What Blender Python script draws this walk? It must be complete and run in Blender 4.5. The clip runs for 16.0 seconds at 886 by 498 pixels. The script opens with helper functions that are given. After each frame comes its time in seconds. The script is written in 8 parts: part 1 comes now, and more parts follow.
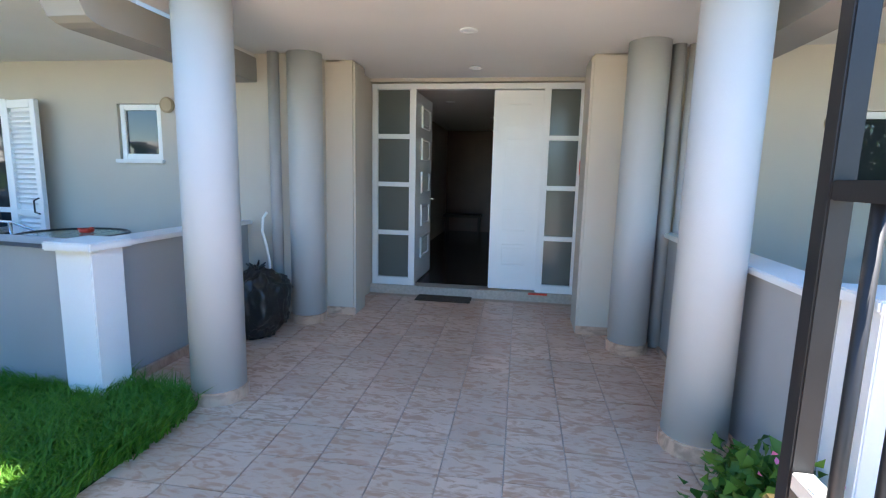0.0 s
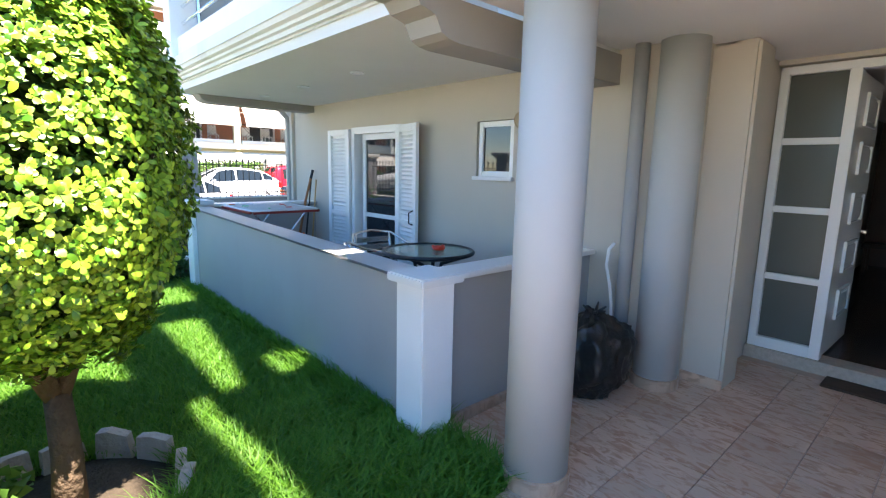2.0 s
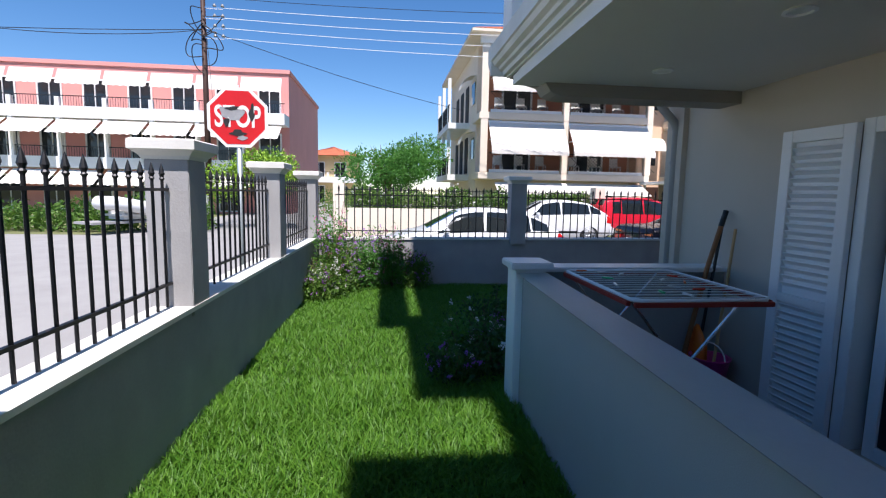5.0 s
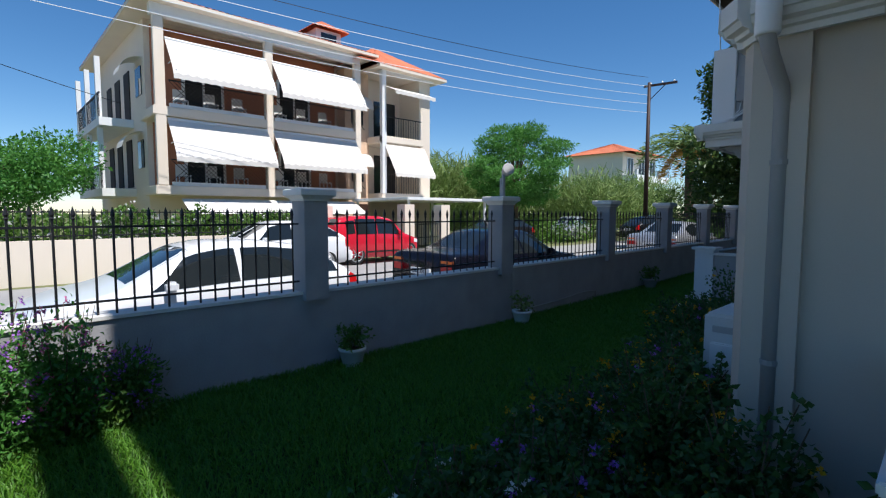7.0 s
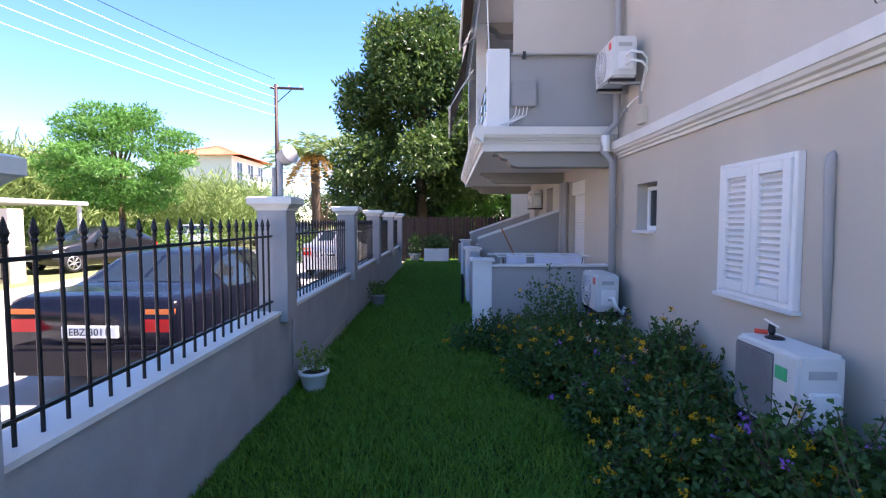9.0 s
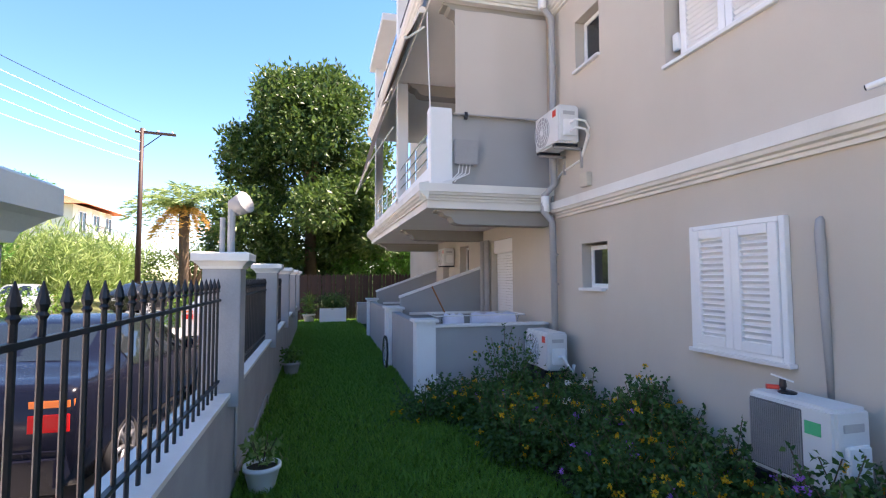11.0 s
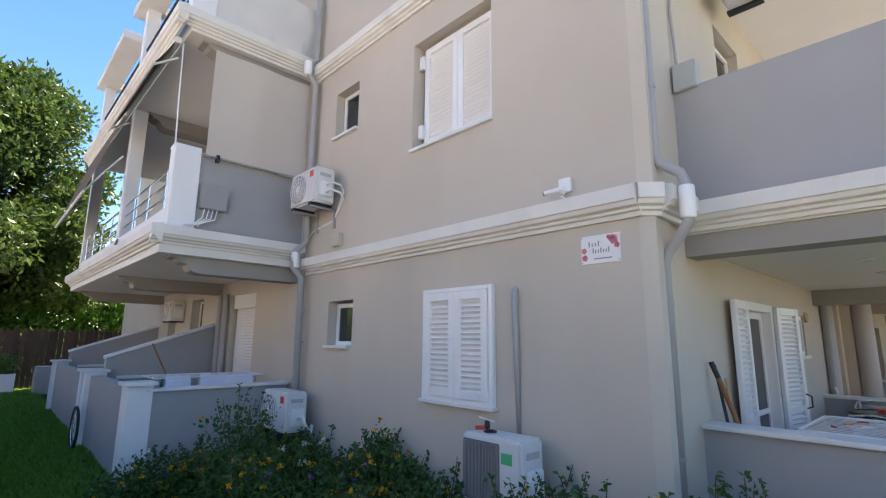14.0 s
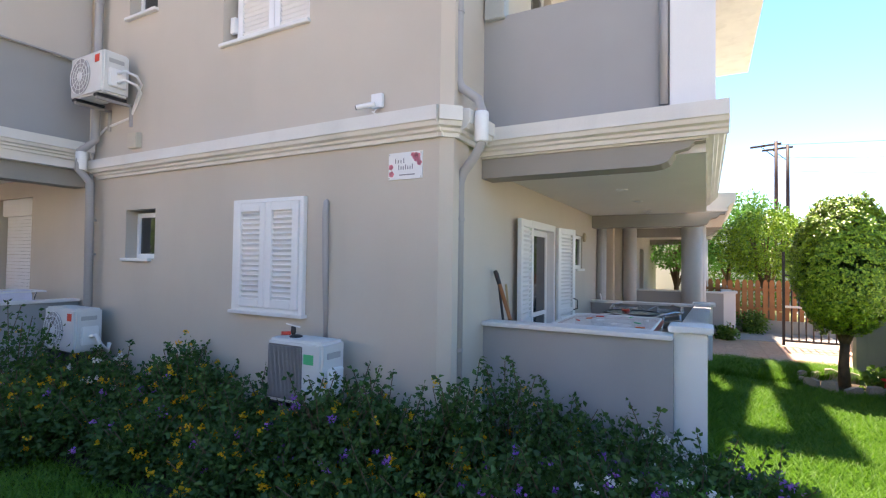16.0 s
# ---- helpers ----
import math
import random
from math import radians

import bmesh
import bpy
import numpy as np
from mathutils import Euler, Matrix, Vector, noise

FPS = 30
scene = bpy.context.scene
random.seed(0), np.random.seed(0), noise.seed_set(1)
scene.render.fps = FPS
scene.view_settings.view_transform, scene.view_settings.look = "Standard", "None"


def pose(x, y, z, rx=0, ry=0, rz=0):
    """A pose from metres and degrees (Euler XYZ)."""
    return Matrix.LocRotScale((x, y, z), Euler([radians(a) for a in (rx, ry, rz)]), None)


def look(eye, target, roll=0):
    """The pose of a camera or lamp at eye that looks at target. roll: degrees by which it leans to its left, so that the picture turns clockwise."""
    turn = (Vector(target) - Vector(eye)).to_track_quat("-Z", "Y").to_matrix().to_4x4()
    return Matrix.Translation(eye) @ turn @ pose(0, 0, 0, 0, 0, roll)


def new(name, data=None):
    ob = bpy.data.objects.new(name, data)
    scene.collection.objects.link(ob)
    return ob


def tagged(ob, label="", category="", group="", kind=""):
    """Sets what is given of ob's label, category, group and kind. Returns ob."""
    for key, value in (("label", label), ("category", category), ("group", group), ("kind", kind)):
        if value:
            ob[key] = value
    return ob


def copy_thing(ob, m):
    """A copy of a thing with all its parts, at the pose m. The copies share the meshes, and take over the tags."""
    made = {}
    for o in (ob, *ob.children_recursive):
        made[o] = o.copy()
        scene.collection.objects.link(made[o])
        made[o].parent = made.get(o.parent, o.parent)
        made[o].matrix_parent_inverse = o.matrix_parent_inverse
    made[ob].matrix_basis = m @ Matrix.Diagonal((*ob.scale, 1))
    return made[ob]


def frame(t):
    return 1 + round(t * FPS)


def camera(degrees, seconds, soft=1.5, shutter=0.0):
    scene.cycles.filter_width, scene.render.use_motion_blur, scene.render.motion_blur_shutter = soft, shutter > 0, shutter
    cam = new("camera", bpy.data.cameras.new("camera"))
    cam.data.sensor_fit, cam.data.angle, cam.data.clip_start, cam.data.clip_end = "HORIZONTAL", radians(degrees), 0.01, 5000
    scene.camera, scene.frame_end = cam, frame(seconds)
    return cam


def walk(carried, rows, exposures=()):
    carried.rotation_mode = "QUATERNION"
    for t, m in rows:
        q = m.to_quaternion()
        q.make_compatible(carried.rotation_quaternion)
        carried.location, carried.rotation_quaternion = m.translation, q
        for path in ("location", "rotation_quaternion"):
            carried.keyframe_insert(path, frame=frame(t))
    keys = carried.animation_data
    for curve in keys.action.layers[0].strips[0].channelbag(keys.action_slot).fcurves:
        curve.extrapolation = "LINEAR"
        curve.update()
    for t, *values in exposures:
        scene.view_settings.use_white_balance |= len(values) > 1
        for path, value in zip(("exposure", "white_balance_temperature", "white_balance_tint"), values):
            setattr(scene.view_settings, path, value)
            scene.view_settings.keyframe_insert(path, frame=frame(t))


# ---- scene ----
cam = camera(84.6, 16.0, 1.2)
SKY, SUN = 0.10, 5.0
EXPOSURES = [(0.0, 2.95, 6350, 12), (1.0, 3.05, 6600, 12), (2.0, 2.65, 6750, 15), (2.5, 2.35, 6750, 17), (3.5, 1.85, 6850, 31), (5.8, 0.3, 5850, 13), (7.0, 0.3, 6000, 12), (8.0, 1.2, 6400, 23), (9.0, 2.15, 6650, 32), (11.5, 2.2, 7550, 25), (13.0, 1.9, 7450, 22), (14.5, 2.05, 7750, 22), (16.0, 2.2, 7800, 23)]
PATH = [
    (0, (-0.215, 0.845, 1.412), (-0.517, 2.799, 1.112), 1.3),
    (0.5, (-0.342, 1.025, 1.392), (-0.926, 2.916, 1.103), 1.2),
    (1, (-0.416, 1.248, 1.392), (-1.336, 3.002, 1.115), 1.3),
    (1.5, (-0.505, 1.394, 1.48), (-1.709, 2.967, 1.197), 1.4),
    (2, (-0.674, 1.605, 1.562), (-2.135, 2.931, 1.235), 1.2),
    (2.5, (-0.952, 1.934, 1.579), (-2.629, 2.972, 1.243), 1.3),
    (3, (-1.36, 2.207, 1.607), (-3.179, 2.961, 1.254), 1.4),
    (3.5, (-1.9, 2.408, 1.576), (-3.804, 2.899, 1.209), 2.0),
    (3.7, (-2.144, 2.482, 1.56), (-4.081, 2.82, 1.197), 2.3),
    (5.8, (-4.974, 2.215, 1.644), (-6.947, 2.489, 1.474), 0.9),
    (6, (-5.368, 2.183, 1.655), (-7.315, 2.603, 1.484), 0.8),
    (6.5, (-6.253, 2.157, 1.649), (-8.074, 2.968, 1.486), 0.6),
    (7, (-7.263, 2.074, 1.649), (-8.709, 3.447, 1.502), 0.1),
    (7.5, (-8.061, 2.141, 1.671), (-9.12, 3.831, 1.525), 0.2),
    (8, (-8.997, 2.412, 1.65), (-9.627, 4.304, 1.495), 0.1),
    (8.5, (-9.754, 2.83, 1.658), (-10.08, 4.797, 1.51), 0.1),
    (9, (-10.345, 3.173, 1.681), (-10.369, 5.169, 1.563), -0.0),
    (9.2, (-10.529, 3.257, 1.706), (-10.445, 5.252, 1.599), -0.3),
    (11.5, (-11.287, 3.653, 1.695), (-10.732, 5.562, 1.913), 0.1),
    (12, (-11.328, 3.632, 1.688), (-10.661, 5.489, 2.014), 0.1),
    (12.5, (-11.355, 3.628, 1.707), (-10.516, 5.399, 2.109), 0.0),
    (13, (-11.362, 3.631, 1.667), (-10.344, 5.299, 2.095), 0.4),
    (13.5, (-11.346, 3.597, 1.652), (-10.175, 5.161, 2.08), 0.4),
    (14, (-11.314, 3.571, 1.644), (-9.962, 4.998, 2.011), 0.6),
    (14.5, (-11.287, 3.505, 1.639), (-9.801, 4.813, 1.923), 0.6),
    (15, (-11.273, 3.438, 1.621), (-9.679, 4.628, 1.824), 0.6),
    (15.5, (-11.254, 3.362, 1.591), (-9.576, 4.443, 1.721), 0.8),
    (16, (-11.229, 3.263, 1.572), (-9.471, 4.217, 1.624), 0.8),
]
walk(cam, [(t, look(eye, target, roll)) for t, eye, target, roll in PATH],
     EXPOSURES)

# ---------------- world and sun ----------------
world = bpy.data.worlds.new("world")
scene.world = world
world.use_nodes = True
wn = world.node_tree.nodes
sky = wn.new("ShaderNodeTexSky")
sky.sky_type = "NISHITA"
sky.sun_disc = False
sky.sun_elevation = radians(63.4)
sky.sun_rotation = radians(90.3)
sky.altitude = 10
sky.air_density, sky.dust_density, sky.ozone_density = 0.85, 0.0, 2.0
clear = wn.new("ShaderNodeHueSaturation")
clear.inputs["Hue"].default_value, clear.inputs["Saturation"].default_value = 0.497, 1.25
world.node_tree.links.new(sky.outputs[0], clear.inputs["Color"])
world.node_tree.links.new(clear.outputs[0], wn["Background"].inputs[0])
wn["Background"].inputs[1].default_value = SKY
sun = new("sun", bpy.data.lights.new("sun", "SUN"))
sun.data.energy, sun.data.angle, sun.data.color = SUN, radians(0.6), (1.0, 0.95, 0.87)
sun.matrix_world = look((20, -0.1, 40), (0, 0, 0))


# ---------------- materials ----------------
def mat(name, rgb, rough=0.7, metal=0.0, var=0.12, scale=3.0, fine=60.0, bump=0.15, dist=0.004, spec=0.4, island=0.0, stain=0.0, stain_rgb=(0.08, 0.07, 0.06), coat=0.0):
    """A painted or natural surface: base colour varied at two scales, with fine relief."""
    m = bpy.data.materials.new(name)
    m.use_nodes = True
    nt = m.node_tree
    n, l = nt.nodes, nt.links
    b = n["Principled BSDF"]
    b.inputs["Roughness"].default_value = rough
    b.inputs["Metallic"].default_value = metal
    b.inputs["Specular IOR Level"].default_value = spec
    b.inputs["Coat Weight"].default_value = coat
    tc = n.new("ShaderNodeTexCoord")
    big = n.new("ShaderNodeTexNoise")
    big.inputs["Scale"].default_value, big.inputs["Detail"].default_value = scale, 4
    small = n.new("ShaderNodeTexNoise")
    small.inputs["Scale"].default_value, small.inputs["Detail"].default_value = fine, 5
    l.new(tc.outputs["Object"], big.inputs["Vector"])
    l.new(tc.outputs["Object"], small.inputs["Vector"])
    mix = n.new("ShaderNodeMath")
    mix.operation = "MULTIPLY_ADD"
    mix.inputs[1].default_value = 0.35
    l.new(small.outputs["Fac"], mix.inputs[0])
    l.new(big.outputs["Fac"], mix.inputs[2])
    ramp = n.new("ShaderNodeMapRange")
    ramp.inputs["From Min"].default_value, ramp.inputs["From Max"].default_value = 0.35, 1.0
    ramp.inputs["To Min"].default_value, ramp.inputs["To Max"].default_value = 1 - var, 1 + var
    l.new(mix.outputs[0], ramp.inputs["Value"])
    last = ramp.outputs[0]
    if island:
        geo = n.new("ShaderNodeNewGeometry")
        info = n.new("ShaderNodeObjectInfo")
        add = n.new("ShaderNodeMath")
        add.operation = "ADD"
        l.new(geo.outputs["Random Per Island"], add.inputs[0])
        l.new(info.outputs["Random"], add.inputs[1])
        fr = n.new("ShaderNodeMath")
        fr.operation = "FRACT"
        l.new(add.outputs[0], fr.inputs[0])
        mr = n.new("ShaderNodeMapRange")
        mr.inputs["To Min"].default_value, mr.inputs["To Max"].default_value = 1 - island, 1 + island
        l.new(fr.outputs[0], mr.inputs["Value"])
        mul = n.new("ShaderNodeMath")
        mul.operation = "MULTIPLY"
        l.new(last, mul.inputs[0])
        l.new(mr.outputs[0], mul.inputs[1])
        last = mul.outputs[0]
    col = n.new("ShaderNodeVectorMath")
    col.operation = "SCALE"
    col.inputs[0].default_value = rgb
    l.new(last, col.inputs["Scale"])
    out = col.outputs[0]
    if stain:
        sn = n.new("ShaderNodeTexNoise")
        sn.inputs["Scale"].default_value, sn.inputs["Detail"].default_value = 1.3, 6
        mp = n.new("ShaderNodeMapping")
        mp.inputs["Scale"].default_value = (1.6, 1.6, 0.35)
        l.new(tc.outputs["Object"], mp.inputs[0])
        l.new(mp.outputs[0], sn.inputs["Vector"])
        sr = n.new("ShaderNodeMapRange")
        sr.inputs["From Min"].default_value, sr.inputs["From Max"].default_value = 0.52, 0.78
        sr.inputs["To Max"].default_value = stain
        l.new(sn.outputs["Fac"], sr.inputs["Value"])
        mx = n.new("ShaderNodeMix")
        mx.data_type = "RGBA"
        l.new(sr.outputs[0], mx.inputs[0])
        l.new(out, mx.inputs[6])
        mx.inputs[7].default_value = (*stain_rgb, 1)
        out = mx.outputs[2]
    l.new(out, b.inputs["Base Color"])
    if bump:
        bp = n.new("ShaderNodeBump")
        bp.inputs["Strength"].default_value, bp.inputs["Distance"].default_value = bump, dist
        l.new(small.outputs["Fac"], bp.inputs["Height"])
        l.new(bp.outputs[0], b.inputs["Normal"])
    return m


def leaf_mat(name, rgb, rgb2, rough=0.45, through_=0.35, island=0.35):
    """Leaves: a diffuse, slightly glossy sheet that lets part of the light through, varied leaf by leaf."""
    m = bpy.data.materials.new(name)
    m.use_nodes = True
    n, l = m.node_tree.nodes, m.node_tree.links
    b, out = n["Principled BSDF"], n["Material Output"]
    geo = n.new("ShaderNodeNewGeometry")
    mx = n.new("ShaderNodeMix")
    mx.data_type = "RGBA"
    mx.inputs[6].default_value, mx.inputs[7].default_value = (*rgb, 1), (*rgb2, 1)
    l.new(geo.outputs["Random Per Island"], mx.inputs[0])
    l.new(mx.outputs[2], b.inputs["Base Color"])
    b.inputs["Roughness"].default_value = rough
    b.inputs["Specular IOR Level"].default_value = 0.35
    tr = n.new("ShaderNodeBsdfTranslucent")
    l.new(mx.outputs[2], tr.inputs["Color"])
    ms = n.new("ShaderNodeMixShader")
    ms.inputs[0].default_value = through_
    l.new(b.outputs[0], ms.inputs[1])
    l.new(tr.outputs[0], ms.inputs[2])
    l.new(ms.outputs[0], out.inputs["Surface"])
    return m


def glass_mat(name, rgb=(0.02, 0.025, 0.03), rough=0.03, alpha=0.0):
    """Window glass: clear with a coat of reflection, over a tint."""
    m = bpy.data.materials.new(name)
    m.use_nodes = True
    n, l = m.node_tree.nodes, m.node_tree.links
    b = n["Principled BSDF"]
    b.inputs["Base Color"].default_value = (*rgb, 1)
    b.inputs["Roughness"].default_value = rough
    b.inputs["Specular IOR Level"].default_value = 0.6
    if alpha:
        b.inputs["Transmission Weight"].default_value = alpha
        b.inputs["IOR"].default_value = 1.1
    return m


def emit_mat(name, rgb, strength):
    m = bpy.data.materials.new(name)
    m.use_nodes = True
    b = m.node_tree.nodes["Principled BSDF"]
    b.inputs["Emission Color"].default_value = (*rgb, 1)
    b.inputs["Emission Strength"].default_value = strength
    return m


def tile_mat(name, rgb, rgb2, rough=0.35, scale=9.0):
    """Glazed floor tile with slanting marbled strokes, different from tile to tile."""
    m = mat(name, rgb, rough, 0, 0.1, 5, 80, 0.05, 0.002, 0.5, island=0.1)
    n, l = m.node_tree.nodes, m.node_tree.links
    b = n["Principled BSDF"]
    old = b.inputs["Base Color"].links[0].from_socket
    tc = n.new("ShaderNodeTexCoord")
    mp = n.new("ShaderNodeMapping")
    mp.inputs["Rotation"].default_value = (0, 0, radians(38))
    mp.inputs["Scale"].default_value = (0.6, 1.5, 1)
    info = n.new("ShaderNodeObjectInfo")
    addv = n.new("ShaderNodeVectorMath")
    addv.operation = "ADD"
    sc = n.new("ShaderNodeVectorMath")
    sc.operation = "SCALE"
    sc.inputs[0].default_value = (17, 9, 5)
    l.new(info.outputs["Random"], sc.inputs["Scale"])
    l.new(tc.outputs["Object"], addv.inputs[0])
    l.new(sc.outputs[0], addv.inputs[1])
    l.new(addv.outputs[0], mp.inputs[0])
    ns = n.new("ShaderNodeTexNoise")
    ns.inputs["Scale"].default_value, ns.inputs["Detail"].default_value = scale, 6
    ns.inputs["Distortion"].default_value = 1.2
    l.new(mp.outputs[0], ns.inputs["Vector"])
    r = n.new("ShaderNodeMapRange")
    r.inputs["From Min"].default_value, r.inputs["From Max"].default_value = 0.47, 0.62
    l.new(ns.outputs["Fac"], r.inputs["Value"])
    mx = n.new("ShaderNodeMix")
    mx.data_type = "RGBA"
    l.new(r.outputs[0], mx.inputs[0])
    l.new(old, mx.inputs[6])
    mx.inputs[7].default_value = (*rgb2, 1)
    l.new(mx.outputs[2], b.inputs["Base Color"])
    return m


WALL = mat("wall_paint", (0.54, 0.485, 0.41), 0.85, 0, 0.07, 0.9, 220, 0.35, 0.003, 0.25, stain=0.10, stain_rgb=(0.3, 0.28, 0.25))
WALLGREY = mat("grey_wall_paint", (0.355, 0.355, 0.35), 0.85, 0, 0.07, 1.2, 220, 0.3, 0.003, 0.25, stain=0.12, stain_rgb=(0.2, 0.2, 0.2))
FENCEPAINT = mat("grey_fence_paint", (0.35, 0.345, 0.345), 0.85, 0, 0.13, 3.1, 60, 0.6, 0.003, 0.25, stain=0.25, stain_rgb=(0.2, 0.2, 0.19))
COLUMN = mat("pale_column_paint", (0.47, 0.47, 0.46), 0.75, 0, 0.05, 1.5, 160, 0.2, 0.002, 0.3)
WHITE = mat("white_paint", (0.78, 0.78, 0.77), 0.6, 0, 0.05, 2, 90, 0.12, 0.002, 0.35)
MARBLE = mat("white_marble", (0.72, 0.72, 0.71), 0.4, 0, 0.06, 3, 50, 0.06, 0.002, 0.5, stain=0.12, stain_rgb=(0.5, 0.5, 0.5))
OLDWHITE = mat("weathered_white_paint", (0.72, 0.70, 0.65), 0.75, 0, 0.08, 2, 90, 0.25, 0.003, 0.3, stain=0.35, stain_rgb=(0.36, 0.34, 0.30))
MOULD = mat("stained_parapet", (0.66, 0.65, 0.62), 0.85, 0, 0.08, 2, 90, 0.25, 0.003, 0.25, stain=0.75, stain_rgb=(0.12, 0.12, 0.11))
CEIL = mat("ceiling_paint", (0.74, 0.72, 0.68), 0.85, 0, 0.04, 1.5, 150, 0.12, 0.002, 0.25)
BEAM = mat("beam_paint", (0.33, 0.31, 0.28), 0.85, 0, 0.06, 1.5, 150, 0.2, 0.003, 0.25)
PVC = mat("white_plastic", (0.8, 0.8, 0.79), 0.35, 0, 0.03, 4, 80, 0.04, 0.001, 0.5)
PIPE = mat("grey_pipe_paint", (0.36, 0.35, 0.34), 0.6, 0, 0.08, 3, 80, 0.1, 0.002)
BLACKIRON = mat("black_painted_iron", (0.018, 0.018, 0.02), 0.45, 0.3, 0.2, 8, 140, 0.2, 0.001, 0.5)
ALU = mat("polished_aluminium", (0.78, 0.78, 0.79), 0.22, 1.0, 0.05, 6, 90, 0.05, 0.001)
DARKMETAL = mat("dark_metal", (0.04, 0.04, 0.045), 0.4, 0.6, 0.15, 6, 90, 0.1, 0.001)
RED = mat("red_plastic", (0.75, 0.05, 0.02), 0.35, 0, 0.06, 6, 90, 0.05, 0.001, 0.5)
ORANGE = mat("orange_plastic", (0.85, 0.18, 0.02), 0.4, 0, 0.06, 6, 90, 0.05, 0.001, 0.5)
PINK = mat("magenta_plastic", (0.62, 0.05, 0.28), 0.4, 0, 0.06, 6, 90, 0.05, 0.001, 0.5)
GREENP = mat("green_plastic", (0.03, 0.45, 0.2), 0.4, 0, 0.06, 6, 90, 0.05, 0.001, 0.5)
BLACKBAG = mat("black_polythene", (0.012, 0.012, 0.013), 0.28, 0, 0.2, 9, 60, 0.35, 0.01, 0.6)
RUBBER = mat("black_rubber", (0.02, 0.02, 0.02), 0.8, 0, 0.1, 6, 90, 0.1, 0.002)
WOOD = mat("brown_wood", (0.36, 0.14, 0.05), 0.6, 0, 0.25, 4, 60, 0.3, 0.003, 0.4, island=0.2)
# pale colour puts the sun's glare on the black gate's lower rail
SUNLITRAIL = mat("sunlit_pale_gate_rail", (0.55, 0.55, 0.53), 0.5, 0, 0.15, 8, 120, 0.2, 0.001, 0.4, stain=0.4)
DARKWOOD = mat("dark_stained_wood", (0.055, 0.025, 0.016), 0.6, 0, 0.25, 4, 60, 0.3, 0.003, 0.4, island=0.25)
BARK = mat("bark", (0.14, 0.095, 0.06), 0.9, 0, 0.3, 9, 40, 0.8, 0.02, 0.2)
SOIL = mat("dark_soil", (0.06, 0.045, 0.03), 0.95, 0, 0.35, 6, 40, 0.8, 0.02, 0.2)
TURF = mat("turf_ground", (0.030, 0.055, 0.012), 0.95, 0, 0.35, 5, 60, 0.8, 0.02, 0.15)
ROCK = mat("pale_rock", (0.42, 0.36, 0.31), 0.9, 0, 0.25, 5, 40, 0.7, 0.02, 0.25)
ASPHALT = mat("pale_asphalt", (0.32, 0.31, 0.295), 0.9, 0, 0.12, 1.2, 120, 0.5, 0.01, 0.25, stain=0.2, stain_rgb=(0.2, 0.19, 0.18))
CONCRETE = mat("concrete_path", (0.32, 0.30, 0.27), 0.85, 0, 0.1, 2, 80, 0.35, 0.005, 0.25)
FARGROUND = mat("dry_ground", (0.17, 0.18, 0.08), 0.95, 0, 0.3, 0.6, 20, 0.5, 0.03, 0.15)
TILE = tile_mat("porch_tile", (0.60, 0.41, 0.30), (0.47, 0.26, 0.16), 0.35, 15.0)
TERRATILE = tile_mat("terrace_tile", (0.17, 0.055, 0.035), (0.11, 0.035, 0.025), 0.4, 14.0)
GROUT = mat("grout", (0.50, 0.37, 0.29), 0.9, 0, 0.1, 8, 90, 0.3, 0.003)
SKIRT = tile_mat("skirting_tile", (0.55, 0.36, 0.25), (0.4, 0.25, 0.17))
CREAM = mat("cream_render", (0.78, 0.68, 0.56), 0.85, 0, 0.05, 0.6, 90, 0.2, 0.004, 0.25)
PEACH = mat("peach_render", (0.74, 0.52, 0.36), 0.85, 0, 0.06, 0.6, 90, 0.2, 0.004, 0.25)
PINKWALL = mat("pink_render", (0.72, 0.33, 0.30), 0.85, 0, 0.06, 0.6, 90, 0.2, 0.004, 0.25)
ORANGEWALL = mat("terracotta_render", (0.50, 0.21, 0.12), 0.85, 0, 0.08, 0.6, 90, 0.2, 0.004, 0.25)
YELLOWWALL = mat("ochre_render", (0.72, 0.55, 0.30), 0.85, 0, 0.06, 0.6, 90, 0.2, 0.004, 0.25)
ROOF = mat("terracotta_roof_tiles", (0.52, 0.16, 0.08), 0.8, 0, 0.2, 1.5, 14, 0.6, 0.03, 0.25, island=0.15)
FABRIC = mat("white_awning_cloth", (0.70, 0.66, 0.60), 0.85, 0, 0.04, 1, 150, 0.1, 0.002, 0.2)
SCREEN = mat("beige_awning_cloth", (0.56, 0.50, 0.44), 0.9, 0, 0.05, 1, 260, 0.15, 0.002, 0.2)
BROWNCLOTH = mat("brown_awning_cloth", (0.16, 0.12, 0.09), 0.9, 0, 0.08, 1.5, 200, 0.15, 0.002, 0.2)
LINEN = mat("washed_linen", (0.75, 0.76, 0.86), 0.9, 0, 0.08, 5, 200, 0.3, 0.004, 0.2)
GLASS = glass_mat("window_glass")
DARKROOM = mat("unlit_room_shade", (0.03, 0.028, 0.026), 0.8, 0, 0.2, 3, 40, 0.1)
FROST = glass_mat("frosted_pane", (0.10, 0.11, 0.10), 0.22)
TABLEGLASS = glass_mat("table_glass", (0.62, 0.78, 0.72), 0.12, 0.85)
CARGLASS = glass_mat("car_glass", (0.012, 0.016, 0.018), 0.04)
LOBBYFLOOR = mat("polished_dark_floor", (0.055, 0.042, 0.036), 0.2, 0, 0.25, 2, 30, 0.05, 0.002, 0.5)
LOBBYWOOD = mat("varnished_panel", (0.09, 0.03, 0.017), 0.35, 0, 0.3, 2, 30, 0.1, 0.002, 0.5)
LAWN = leaf_mat("lawn_blades", (0.065, 0.20, 0.015), (0.15, 0.32, 0.03), 0.5, 0.42)
